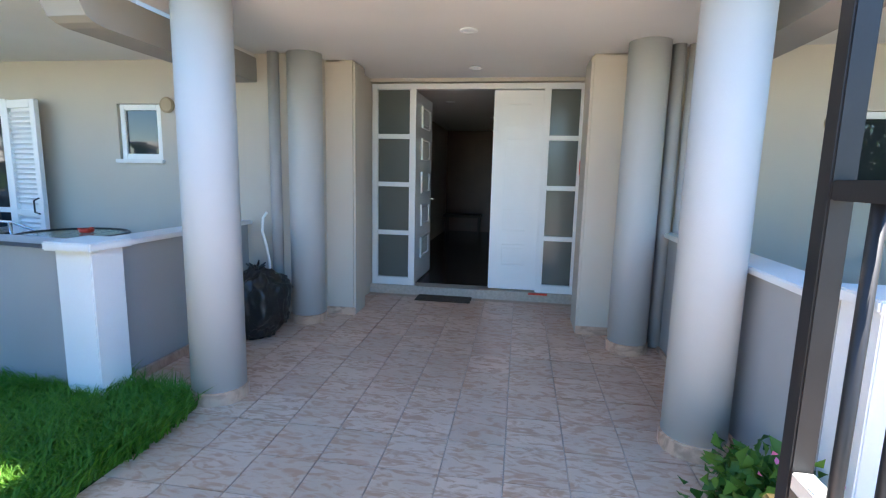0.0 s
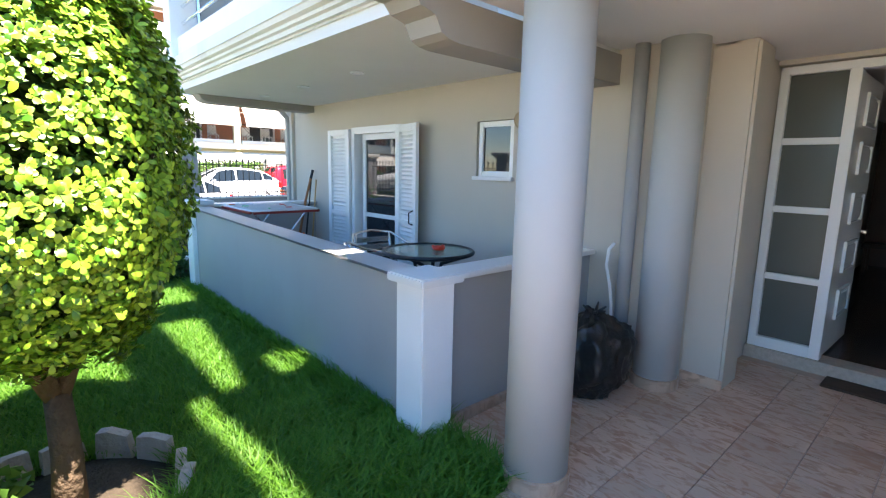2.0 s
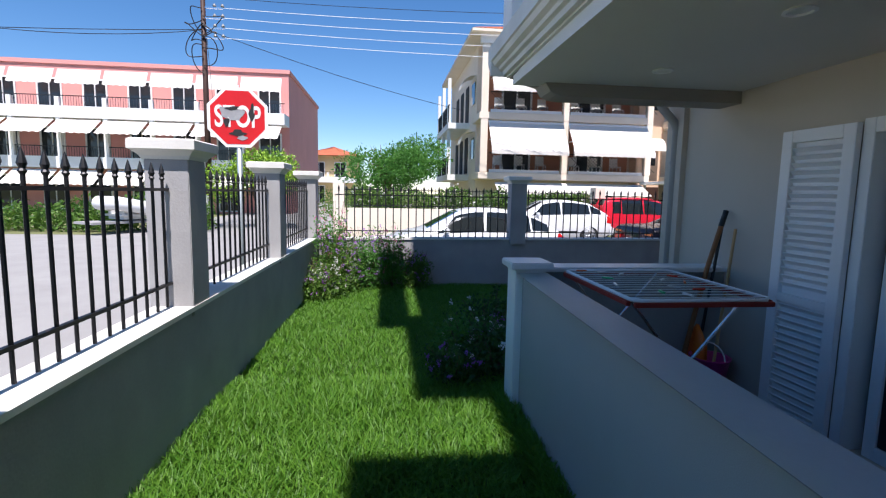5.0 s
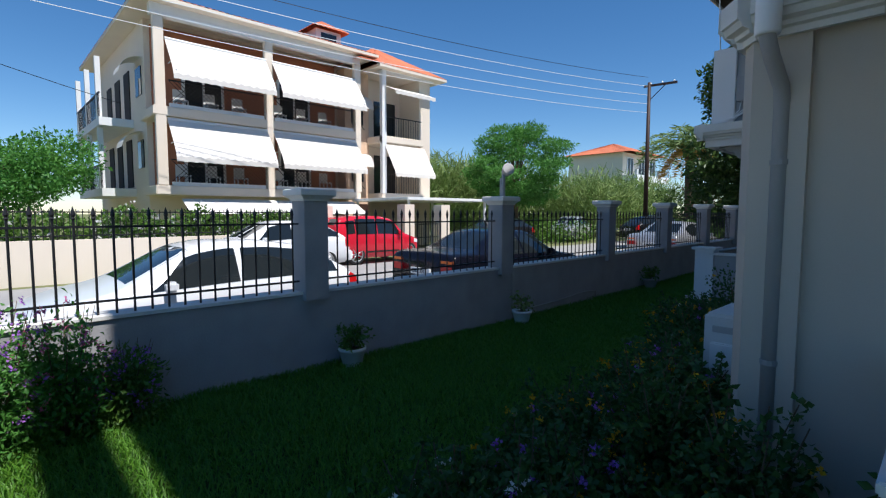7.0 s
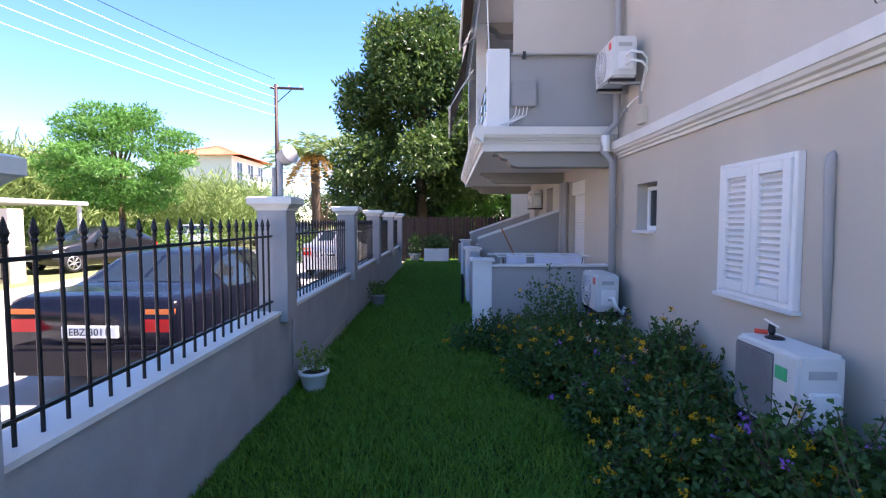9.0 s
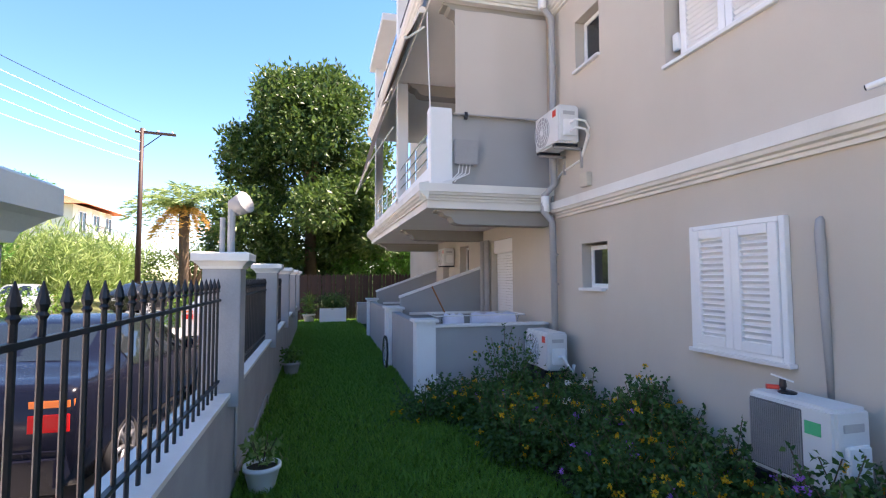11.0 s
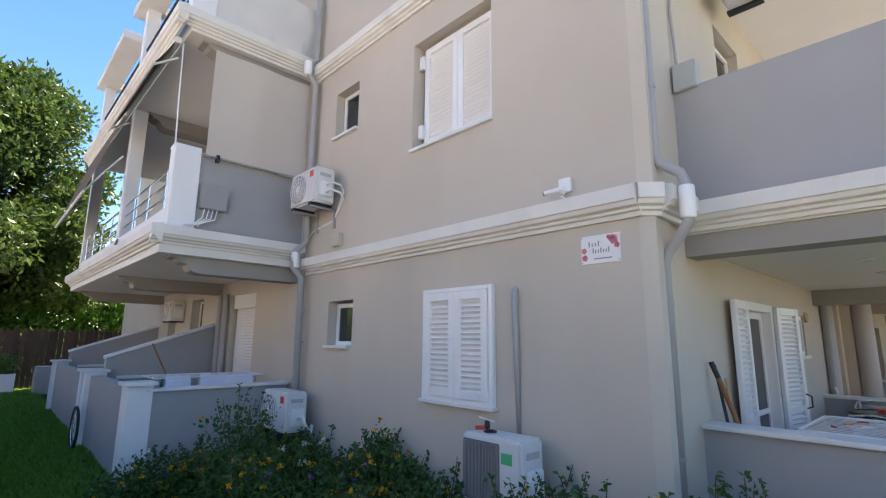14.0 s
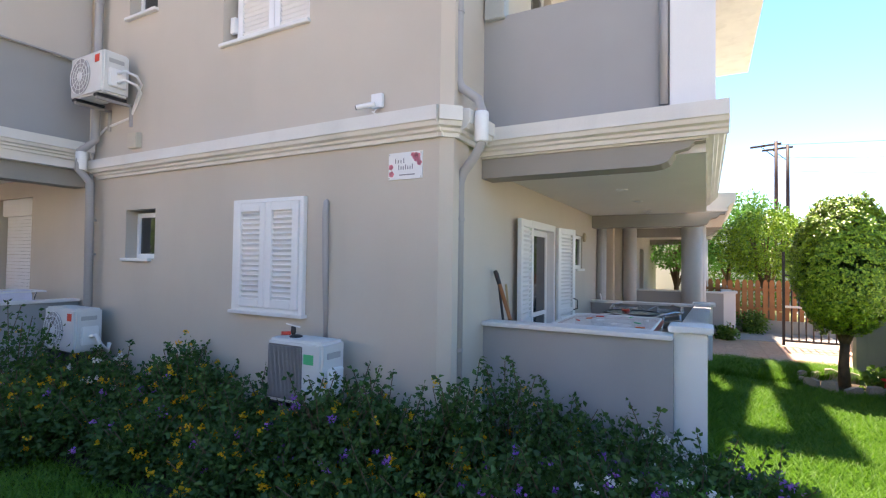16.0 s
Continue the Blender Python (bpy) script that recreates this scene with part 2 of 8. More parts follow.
TOPIARY = leaf_mat("topiary_leaves", (0.045, 0.15, 0.008), (0.37, 0.56, 0.045), 0.36, 0.05)
LANTANA = leaf_mat("shrub_leaves", (0.03, 0.085, 0.02), (0.075, 0.16, 0.03), 0.5, 0.3)
TREELEAF = leaf_mat("dark_tree_leaves", (0.03, 0.075, 0.015), (0.10, 0.16, 0.035), 0.4, 0.35)
ACACIA = leaf_mat("light_tree_leaves", (0.06, 0.20, 0.03), (0.13, 0.32, 0.06), 0.5, 0.4)
REED = leaf_mat("reed_leaves", (0.14, 0.24, 0.05), (0.30, 0.38, 0.13), 0.6, 0.35)
# darker leaf colour that paints in the shade inside the topiary crown
INNERLEAF = leaf_mat("shaded_inner_leaves", (0.03, 0.075, 0.01), (0.08, 0.15, 0.016), 0.5, 0.12)
HEDGE = leaf_mat("hedge_leaves", (0.05, 0.13, 0.02), (0.15, 0.27, 0.04), 0.45, 0.35)
PALM = leaf_mat("palm_leaves", (0.12, 0.22, 0.06), (0.30, 0.38, 0.14), 0.5, 0.3)
PALMDRY = leaf_mat("dry_palm_leaves", (0.50, 0.27, 0.06), (0.62, 0.38, 0.11), 0.7, 0.3)
YELLOWF = leaf_mat("yellow_petals", (0.75, 0.34, 0.01), (0.8, 0.52, 0.02), 0.6, 0.3)
PURPLEF = leaf_mat("purple_petals", (0.30, 0.10, 0.52), (0.5, 0.22, 0.66), 0.6, 0.3)
WHITEF = leaf_mat("white_petals", (0.75, 0.75, 0.72), (0.85, 0.82, 0.8), 0.6, 0.3)
REDF = leaf_mat("red_petals", (0.6, 0.02, 0.02), (0.75, 0.04, 0.03), 0.6, 0.3)
PINKF = leaf_mat("pink_petals", (0.62, 0.12, 0.25), (0.75, 0.2, 0.4), 0.6, 0.3)
LAMPGLASS = mat("frosted_lamp_glass", (0.22, 0.22, 0.21), 0.3, 0, 0.05)
HILL = mat("distant_hill", (0.16, 0.2, 0.2), 1.0, 0, 0.2, 0.02, 0.3, 0.0)


# ---------------- building blocks ----------------
def mesh_ob(name, bm, material, smooth=False):
    me = bpy.data.meshes.new(name)
    bm.normal_update()
    bm.to_mesh(me)
    bm.free()
    me.materials.append(material)
    if smooth:
        me.polygons.foreach_set("use_smooth", [True] * len(me.polygons))
    return new(name, me)


def part(name, bm, material, parent, label="", smooth=False):
    ob = mesh_ob(name, bm, material, smooth)
    ob.parent = parent
    return tagged(ob, label)


def thing(name, label, category, at=(0, 0, 0), rz=0.0, group="", kind=""):
    ob = new(name)
    ob.empty_display_size = 0.1
    ob.matrix_world = pose(at[0], at[1], at[2], 0, 0, rz)
    return tagged(ob, label, category, group, kind)


def structure(name, bm, material, label="", smooth=False):
    return tagged(mesh_ob(name, bm, material, smooth), label, kind="structure")


def shared(name, data, parent, m):
    ob = new(name, data)
    ob.parent = parent
    ob.matrix_basis = m
    return ob


def box(bm, x0, y0, z0, x1, y1, z1, bev=0.0, m=None):
    a = [(x0, y0, z0), (x1, y0, z0), (x1, y1, z0), (x0, y1, z0), (x0, y0, z1), (x1, y0, z1), (x1, y1, z1), (x0, y1, z1)]
    v = [bm.verts.new(m @ Vector(p) if m else p) for p in a]
    f = [bm.faces.new([v[i] for i in q]) for q in ((3, 2, 1, 0), (4, 5, 6, 7), (0, 1, 5, 4), (1, 2, 6, 5), (2, 3, 7, 6), (3, 0, 4, 7))]
    if bev:
        es = list({e for g in f for e in g.edges})
        bmesh.ops.bevel(bm, geom=es, offset=bev, segments=2, affect="EDGES")
    return bm


def B(*a, bev=0.0, m=None):
    return box(bmesh.new(), *a, bev=bev, m=m)


def cyl(bm, p, q, r0, r1=None, n=16, caps=True):
    """A round bar from p to q."""
    p, q = Vector(p), Vector(q)
    r1 = r0 if r1 is None else r1
    w = (q - p).normalized()
    u = w.orthogonal().normalized()
    v = w.cross(u)
    rings = []
    for c, r in ((p, r0), (q, r1)):
        rings.append([bm.verts.new(c + (u * math.cos(2 * math.pi * i / n) + v * math.sin(2 * math.pi * i / n)) * r) for i in range(n)])
    for i in range(n):
        bm.faces.new((rings[0][i], rings[0][(i + 1) % n], rings[1][(i + 1) % n], rings[1][i]))
    if caps:
        bm.faces.new(rings[0][::-1])
        bm.faces.new(rings[1])
    return bm


def tube(bm, pts, r, n=8, closed=False):
    """A round bar along a line of points; r may change from point to point."""
    pts = [Vector(p) for p in pts]
    k = len(pts)
    rr = r if isinstance(r, (list, tuple)) else [r] * k
    rings, u = [], None
    for i, p in enumerate(pts):
        a = pts[(i - 1) % k] if closed or i else p
        b = pts[(i + 1) % k] if closed or i < k - 1 else p
        w = (b - a).normalized()
        u = (u - w * u.dot(w)).normalized() if u is not None and (u - w * u.dot(w)).length > 1e-4 else w.orthogonal().normalized()
        v = w.cross(u)
        rings.append([bm.verts.new(p + (u * math.cos(2 * math.pi * j / n) + v * math.sin(2 * math.pi * j / n)) * rr[i]) for j in range(n)])
    for i in range(k if closed else k - 1):
        a, b = rings[i], rings[(i + 1) % k]
        for j in range(n):
            bm.faces.new((a[j], a[(j + 1) % n], b[(j + 1) % n], b[j]))
    if not closed:
        bm.faces.new(rings[0][::-1])
        bm.faces.new(rings[-1])
    return bm


def lathe(bm, prof, c=(0, 0, 0), n=24):
    """A turned shape from a profile of (radius, height)."""
    rings = [[bm.verts.new((c[0] + r * math.cos(2 * math.pi * i / n), c[1] + r * math.sin(2 * math.pi * i / n), c[2] + z)) for i in range(n)] for r, z in prof]
    for a, b in zip(rings, rings[1:]):
        for i in range(n):
            bm.faces.new((a[i], a[(i + 1) % n], b[(i + 1) % n], b[i]))
    bm.faces.new(rings[0][::-1])
    bm.faces.new(rings[-1])
    return bm


def prism(bm, prof, m, depth):
    """A profile in local x, z pushed along local y by depth, laid by m."""
    a = [bm.verts.new(m @ Vector((x, 0, z))) for x, z in prof]
    b = [bm.verts.new(m @ Vector((x, depth, z))) for x, z in prof]
    k = len(prof)
    for i in range(k):
        bm.faces.new((a[i], a[(i + 1) % k], b[(i + 1) % k], b[i]))
    bm.faces.new(a[::-1])
    bm.faces.new(b)
    bmesh.ops.recalc_face_normals(bm, faces=bm.faces[:])
    return bm


def quad_sheet(bm, pts):
    """A sheet from rows of points."""
    vs = [[bm.verts.new(p) for p in row] for row in pts]
    for a, b in zip(vs, vs[1:]):
        for i in range(len(a) - 1):
            bm.faces.new((a[i], a[i + 1], b[i + 1], b[i]))
    return bm


def pierced(axis, c0, c1, u0, u1, z0, z1, holes=()):
    """A wall of thickness c0..c1 across the axis, along u0..u1 and z0..z1, with openings (ua, ub, za, zb) through it."""
    bm = bmesh.new()
    us = sorted({u0, u1, *(h[0] for h in holes), *(h[1] for h in holes)})
    zs = sorted({z0, z1, *(h[2] for h in holes), *(h[3] for h in holes)})
    grid = {}
    cells = [(i, j) for i in range(len(us) - 1) for j in range(len(zs) - 1)
             if not any(h[0] <= (us[i] + us[i + 1]) / 2 <= h[1] and h[2] <= (zs[j] + zs[j + 1]) / 2 <= h[3] for h in holes)]
    have = set(cells)

    def vert(i, j, s):
        k = (i, j, s)
        if k not in grid:
            c = (c0, c1)[s]
            grid[k] = bm.verts.new((c, us[i], zs[j]) if axis == "x" else (us[i], c, zs[j]))
        return grid[k]
    for i, j in cells:
        for s in (0, 1):
            bm.faces.new([vert(i + a, j + b, s) for a, b in ((0, 0), (1, 0), (1, 1), (0, 1))])
        for di, dj, e in ((-1, 0, ((0, 0), (0, 1))), (1, 0, ((1, 0), (1, 1))), (0, -1, ((0, 0), (1, 0))), (0, 1, ((0, 1), (1, 1)))):
            if (i + di, j + dj) not in have:
                (a, b), (c, d) = e
                bm.faces.new((vert(i + a, j + b, 0), vert(i + c, j + d, 0), vert(i + c, j + d, 1), vert(i + a, j + b, 1)))
    bmesh.ops.recalc_face_normals(bm, faces=bm.faces[:])
    return bm


rng = np.random.default_rng(7)


def flat_mesh(name, verts, faces_tri, material, parent=None, label="", category="", kind="", smooth=False):
    """One object from arrays of corners and triangles."""
    me = bpy.data.meshes.new(name)
    me.vertices.add(len(verts))
    me.vertices.foreach_set("co", np.asarray(verts, np.float32).ravel())
    k = len(faces_tri)
    me.loops.add(k * 3)
    me.loops.foreach_set("vertex_index", np.asarray(faces_tri, np.int32).ravel())
    me.polygons.add(k)
    me.polygons.foreach_set("loop_start", np.arange(0, k * 3, 3, dtype=np.int32))
    me.update(calc_edges=True)
    me.validate()
    me.materials.append(material)
    ob = new(name, me)
    if parent:
        ob.parent = parent
    return tagged(ob, label, category, "", kind)


def unit(a):
    return a / np.maximum(np.linalg.norm(a, axis=-1, keepdims=True), 1e-9)


def leaf_arrays(P, out, size, wide=0.42, lift=0.6):
    """Folded leaves at the points P that lean along out; size is each one's length."""
    n = len(P)
    rnd = unit(rng.normal(size=(n, 3)))
    d = unit(out * lift + rnd)
    s = unit(np.cross(d, unit(rng.normal(size=(n, 3)))))
    up = np.cross(s, d)
    L = np.asarray(size).reshape(-1, 1) * np.ones((n, 1))
    W = L * wide * 0.5
    base, tip = P, P + d * L - up * L * 0.12
    mid = P + d * L * 0.5
    a = mid - s * W + up * W * 0.45
    b = mid + s * W + up * W * 0.45
    V = np.stack([base, a, mid, b, tip], 1).reshape(-1, 3)
    o = (np.arange(n) * 5)[:, None, None]
    F = (o + np.array([[0, 2, 1], [1, 2, 4], [0, 3, 2], [2, 3, 4]])[None]).reshape(-1, 3)
    return V, F


def rosettes(P, out, k, size, wide=0.55):
    """Rounded, blunt-tipped leaves, k round each of the points P, spreading from the way out."""
    n = len(P) * k
    o = np.repeat(unit(out), k, 0)
    u = unit(np.cross(o, rng.normal(size=(n, 3))))
    d = unit(o * rng.uniform(0.15, 1.0, (n, 1)) + u)
    base = np.repeat(P, k, 0) + rng.normal(0, 0.006, (n, 3))
    s = unit(np.cross(d, o))
    up = np.cross(s, d)
    L = rng.uniform(size[0], size[1], (n, 1))
    W = L * wide * 0.5
    rim = [(0.0, 0.0), (0.35, 0.72), (0.68, 1.0), (0.92, 0.62), (1.0, 0.0), (0.92, -0.62), (0.68, -1.0), (0.35, -0.72)]
    V = np.stack([base + d * L * a + s * W * b + up * (W * 0.3 * abs(b) - L * 0.10 * a * a) for a, b in rim], 1).reshape(-1, 3)
    q = (np.arange(n) * 8)[:, None, None]
    F = (q + np.array([[0, 1, 7], [1, 2, 7], [2, 6, 7], [2, 3, 6], [3, 5, 6], [3, 4, 5]])[None]).reshape(-1, 3)
    return V, F


def shell_points(n, c, r, thick=0.25, lumps=0.18, zcut=None, power=1.0):
    """Points in the outer shell of a lumpy ball of half-axes r round c, and the way out at each."""
    d = unit(rng.normal(size=(n, 3)))
    lump = np.array([noise.noise(Vector(v * 2.1) + Vector(c)) + 0.6 * noise.noise(Vector(v * 5.3) + Vector(c)) for v in d])
    rad = (1 + lumps * lump) * (1 - thick * rng.random(n) ** power)
    q = np.sign(d) * np.abs(d) ** 0.8
    q = q / np.maximum(np.linalg.norm(q, axis=1, keepdims=True), 1e-6)
    P = np.array(c) + q * np.array(r) * rad[:, None]
    if zcut is not None:
        ok = P[:, 2] > zcut
        P, d = P[ok], d[ok]
    return P, d
FY, SX = 4.98, -8.07


# ---------------- ground ----------------
def rise(y):
    return 0.011 * max(0.0, y - 8.0)


def fall(y):
    """The porch floor rises gently towards the door."""
    return 0.023 * max(0.0, y - 3.0)


def yfence(x):
    return 1.11 - 0.024 * (x + 7.5)


structure("ground", quad_sheet(bmesh.new(), [[(-600, -600, -0.07), (600, -600, -0.07)], [(-600, 600, -0.07), (600, 600, -0.07)]]), FARGROUND, "dry open ground reaching to the horizon")
structure("road", quad_sheet(bmesh.new(), [[(-21.4, -80, -0.045), (-12.25, -80, -0.045)], [(-21.4, 90, -0.045), (-12.25, 90, -0.045)]]), ASPHALT, "pale sunlit asphalt street")
structure("road", quad_sheet(bmesh.new(), [[(-80, -7.5, -0.040), (40, -7.5, -0.040)], [(-80, 0.55, -0.040), (40, 0.55, -0.040)]]), ASPHALT, "pale sunlit side street")
bm = bmesh.new()
quad_sheet(bm, [[(x, yfence(x) - 0.02, 0.0), (x, 3.5, 0.0)] for x in np.linspace(-12.0, -2.05, 21)])
quad_sheet(bm, [[(-11.95, y, rise(y)), (-7.7, y, rise(y))] for y in (3.5, 6, 8, 11, 14, 17, 20, 23)])
structure("lawn_soil", bm, TURF, "dark turf under the lawn")
structure("flower_bed_soil", quad_sheet(bmesh.new(), [[(-9.35, 4.0, 0.02), (-7.3, 4.0, 0.02)], [(-9.35, 9.7, 0.035), (-7.3, 9.7, 0.035)]]), SOIL, "dark soil of the flower bed")
structure("path", B(0.98, -0.6, -0.05, 2.5, 3.2, 0.004), CONCRETE, "pale concrete path beside the porch")

# ---------------- the building's walls ----------------
WX = [(-6.11, -5.15, 0.16, 2.03), (-3.95, -3.50, 1.49, 2.0), (-6.1, -5.3, 3.0, 4.95), (-3.7, -2.8, 3.85, 4.85)]
structure("wall_front", pierced("y", FY, FY + 0.28, SX + 0.30, -2.02, 0, 8.6, WX), WALL, "greige rendered front wall")
structure("wall_side", pierced("x", SX, SX + 0.28, 5.30, 20.8, 0, 8.6,
          [(6.35, 7.51, 3.69, 4.97), (8.55, 9.11, 1.555, 2.11), (8.62, 9.17, 4.33, 4.99), (8.5, 9.05, 6.6, 7.3), (11.38, 12.42, 0.16, 2.38), (13.9, 14.6, 1.0, 2.4), (15.6, 16.2, 1.2, 2.3),
           (11.0, 12.2, 3.0, 5.2), (13.6, 15.4, 3.0, 5.2)]), WALL, "greige rendered end wall")
structure("wall_front", pierced("y", FY, FY + 0.28, 0.62, 9.0, 0, 8.6, [(2.15, 2.6, 1.34, 1.95), (3.9, 4.86, 0.16, 2.03)]), WALL, "greige rendered front wall beside the porch")
structure("wall_corner", prism(bmesh.new(), [(SX, 5.02), (SX + 0.06, FY - 0.05), (SX + 0.30, FY - 0.05), (SX + 0.30, 5.3), (SX, 5.3)], Matrix(((1, 0, 0, 0), (0, 0, 1, 0), (0, 1, 0, 0), (0, 0, 0, 1))), 8.6), WALL, "chamfered rendered corner of the end wall")
structure("wall_east", B(8.72, FY + 0.28, 0, 9.0, 20.8, 8.6), WALL)
structure("wall_back", B(SX, 20.8, 0, 9.0, 21.08, 8.6), WALL)
# walls of the entrance recess
structure("wall_recess", B(-2.02, 5.26, 0, -1.86, 6.30, 2.42), WALL, "rendered side of the entrance recess")
structure("wall_recess", B(0.43, 5.16, 0, 0.62, 6.30, 2.42), WALL, "rendered side of the entrance recess")
structure("wall_recess_pier", B(-2.05, 5.24, 0, -1.74, 5.56, 2.42, bev=0.02), WALL, "square rendered pier")
structure("wall_recess_pier", B(0.32, 5.14, 0, 0.62, 5.56, 2.42, bev=0.02), WALL, "square rendered pier")
structure("wall_over_door", B(-2.02, 6.10, 2.385, 0.62, 6.30, 8.6), WALL)
structure("wall_over_porch", B(-2.02, FY, 2.75, 0.62, FY + 0.28, 8.6), WALL)
# near-black sheets behind openings, the shade of unlit rooms put into their colour
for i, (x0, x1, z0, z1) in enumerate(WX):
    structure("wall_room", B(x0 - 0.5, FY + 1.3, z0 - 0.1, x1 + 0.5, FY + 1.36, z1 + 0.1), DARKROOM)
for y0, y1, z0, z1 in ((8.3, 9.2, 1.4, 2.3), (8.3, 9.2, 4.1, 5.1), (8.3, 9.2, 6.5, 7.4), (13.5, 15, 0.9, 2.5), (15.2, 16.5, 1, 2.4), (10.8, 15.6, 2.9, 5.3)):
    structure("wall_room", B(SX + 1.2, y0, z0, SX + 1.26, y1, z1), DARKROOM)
# floors and ceilings
structure("ceiling_terrace", B(-7.28, 3.27, 2.385, -2.94, FY, 2.46), CEIL, "off-white terrace ceiling")
structure("ceiling_porch", B(-2.56, 2.98, 2.42, 1.14, 6.12, 2.46), CEIL, "off-white porch ceiling")
structure("ceiling_terrace_east", B(1.20, 3.12, 2.42, 7.0, FY, 2.46), CEIL, "off-white terrace ceiling")
structure("slab_gap_strip", B(-2.94, 4.1, 2.385, -2.56, FY, 2.46), CEIL)
structure("slab_first_floor", B(-7.40, 3.25, 2.46, -2.94, FY, 2.70), OLDWHITE)
structure("slab_first_floor", B(-2.56, 3.0, 2.46, 1.20, FY + 1.2, 2.70), OLDWHITE)
structure("slab_first_floor", B(-2.94, 4.1, 2.46, -2.56, FY, 2.70), OLDWHITE)
structure("slab_first_floor", B(1.20, 3.10, 2.46, 7.0, FY, 2.70), OLDWHITE)
structure("slab_second_floor", B(-7.40, 3.10, 5.46, -2.85, FY, 5.75), CEIL)
structure("slab_second_floor", B(-2.85, 3.46, 5.46, 7.0, FY, 5.75), CEIL)
# roof, and unseen beams added beside it to cast the lawn's shadow pattern
structure("roof", B(SX - 0.45, 2.76, 8.6, -2.85, 21.4, 8.85), OLDWHITE, "flat roof slab with wide eaves")
structure("roof", B(-2.85, 3.45, 8.6, 9.4, 21.4, 8.85), OLDWHITE)
structure("roof_beam", B(-7.7, 2.22, 8.6, -4.9, 2.64, 8.85), OLDWHITE)
structure("roof_beam", B(-4.9, 2.55, 8.6, -2.85, 2.76, 8.85), OLDWHITE)
structure("roof_beam", B(-7.7, 2.64, 8.62, -7.3, 2.76, 8.83), OLDWHITE)
structure("roof_beam", B(-5.3, 2.64, 8.62, -4.9, 2.76, 8.83), OLDWHITE)
structure("roof_beam", B(-2.0, 2.12, 8.6, 0.40, 2.57, 8.85), OLDWHITE)
structure("roof_beam", B(0.40, 1.95, 8.6, 2.10, 2.345, 8.85), OLDWHITE)
structure("roof_beam", B(0.40, 2.44, 8.6, 2.10, 2.57, 8.85), OLDWHITE)
structure("roof_beam", B(2.10, 1.95, 8.6, 9.4, 2.57, 8.85), OLDWHITE)
structure("roof_beam", B(-2.0, 2.57, 8.6, -1.42, 3.45, 8.85), OLDWHITE)
structure("roof_beam", B(0.45, 2.57, 8.6, 9.4, 3.45, 8.85), OLDWHITE)
FLAT = Matrix(((1, 0, 0, 0), (0, 0, 1, 0), (0, 1, 0, 8.6), (0, 0, 0, 1)))
structure("roof_beam", prism(bmesh.new(), [(-1.42, 2.92), (-0.06, 2.77), (-0.06, 3.45), (-1.42, 3.45)], FLAT, 0.25), OLDWHITE)
structure("roof_beam", prism(bmesh.new(), [(0.0, 2.76), (0.45, 2.70), (0.45, 3.0), (0.0, 3.0)], FLAT, 0.25), OLDWHITE)


# mouldings: a stepped cornice profile, x outwards and z up
CORN = [(0, 0), (0.03, 0), (0.035, 0.03), (0.06, 0.038), (0.066, 0.058), (0.098, 0.07), (0.112, 0.10), (0.125, 0.105), (0.125, 0.21), (0, 0.235)]


def cornice(name, x0, y0, x1, y1, z, flip=1, label="white stepped cornice moulding", m=None, k=1.0):
    """A moulding from (x0, y0) to (x1, y1); it stands out to the right of that way."""
    a, b = Vector((x0, y0, z)), Vector((x1, y1, z))
    w = (b - a).normalized()
    o = Vector((w.y, -w.x, 0)) * flip
    mm = Matrix(((o.x, w.x, 0, a.x), (o.y, w.y, 0, a.y), (0, 0, 1, a.z), (0, 0, 0, 1)))
    return structure(name, prism(bmesh.new(), [(x * k, zz * k) for x, zz in CORN], mm, (b - a).length), m or OLDWHITE, label)


for z in (2.50, 5.38):
    cornice("cornice", SX, 9.72, SX, 4.985, z)
    cornice("cornice", SX - 0.015, 5.045, SX + 0.10, 4.915, z + 0.003)
    cornice("cornice", SX + 0.07, FY - 0.05, -7.52, FY - 0.05, z)
# slab edges of the front balcony
cornice("slab_edge", -7.40, 3.25, -2.94, 3.25, 2.475)
cornice("slab_edge", -7.40, FY, -7.40, 3.13, 2.475)
cornice("slab_edge", -2.56, 3.0, 1.14, 3.0, 2.475)
cornice("slab_edge", 1.20, 3.10, 7.0, 3.10, 2.475)
# slab edges of the side balconies
structure("slab_side_balcony", B(-9.88, 9.90, 2.62, SX, 17.1, 2.90), CEIL, "off-white side balcony slab")
structure("slab_side_balcony", B(-9.80, 9.90, 5.52, SX, 17.1, 5.76), CEIL, "off-white side balcony slab")
for z in (2.72, 5.56):
    cornice("slab_edge", SX - 0.02, 9.90, -9.99, 9.90, z, -1)
    cornice("slab_edge", -9.88, 9.78, -9.88, 17.1, z, -1)


def bracket_beam(name, x0, x1, y0, y1, z0, z1, along="y"):
    """A beam under a slab whose free end turns up in an ogee. It runs from its free end to its wall end."""
    h, L = z1 - z0, (y1 - y0 if along == "y" else x1 - x0)
    prof = [(L, 0), (L, h), (0, h), (0, h * 0.86), (0.07, h * 0.84), (0.11, h * 0.62), (0.17, h * 0.55), (0.20, h * 0.5), (0.24, h * 0.16), (0.29, h * 0.05), (0.36, 0)]
    if along == "y":
        m = Matrix(((0, 1, 0, x0), (1, 0, 0, y0), (0, 0, 1, z0), (0, 0, 0, 1)))
        return structure(name, prism(bmesh.new(), prof, m, x1 - x0), BEAM, "grey beam with a scrolled end")
    m = Matrix(((1, 0, 0, x0), (0, 1, 0, y0), (0, 0, 1, z0), (0, 0, 0, 1)))
    return structure(name, prism(bmesh.new(), prof, m, y1 - y0), BEAM, "grey beam with a scrolled end")


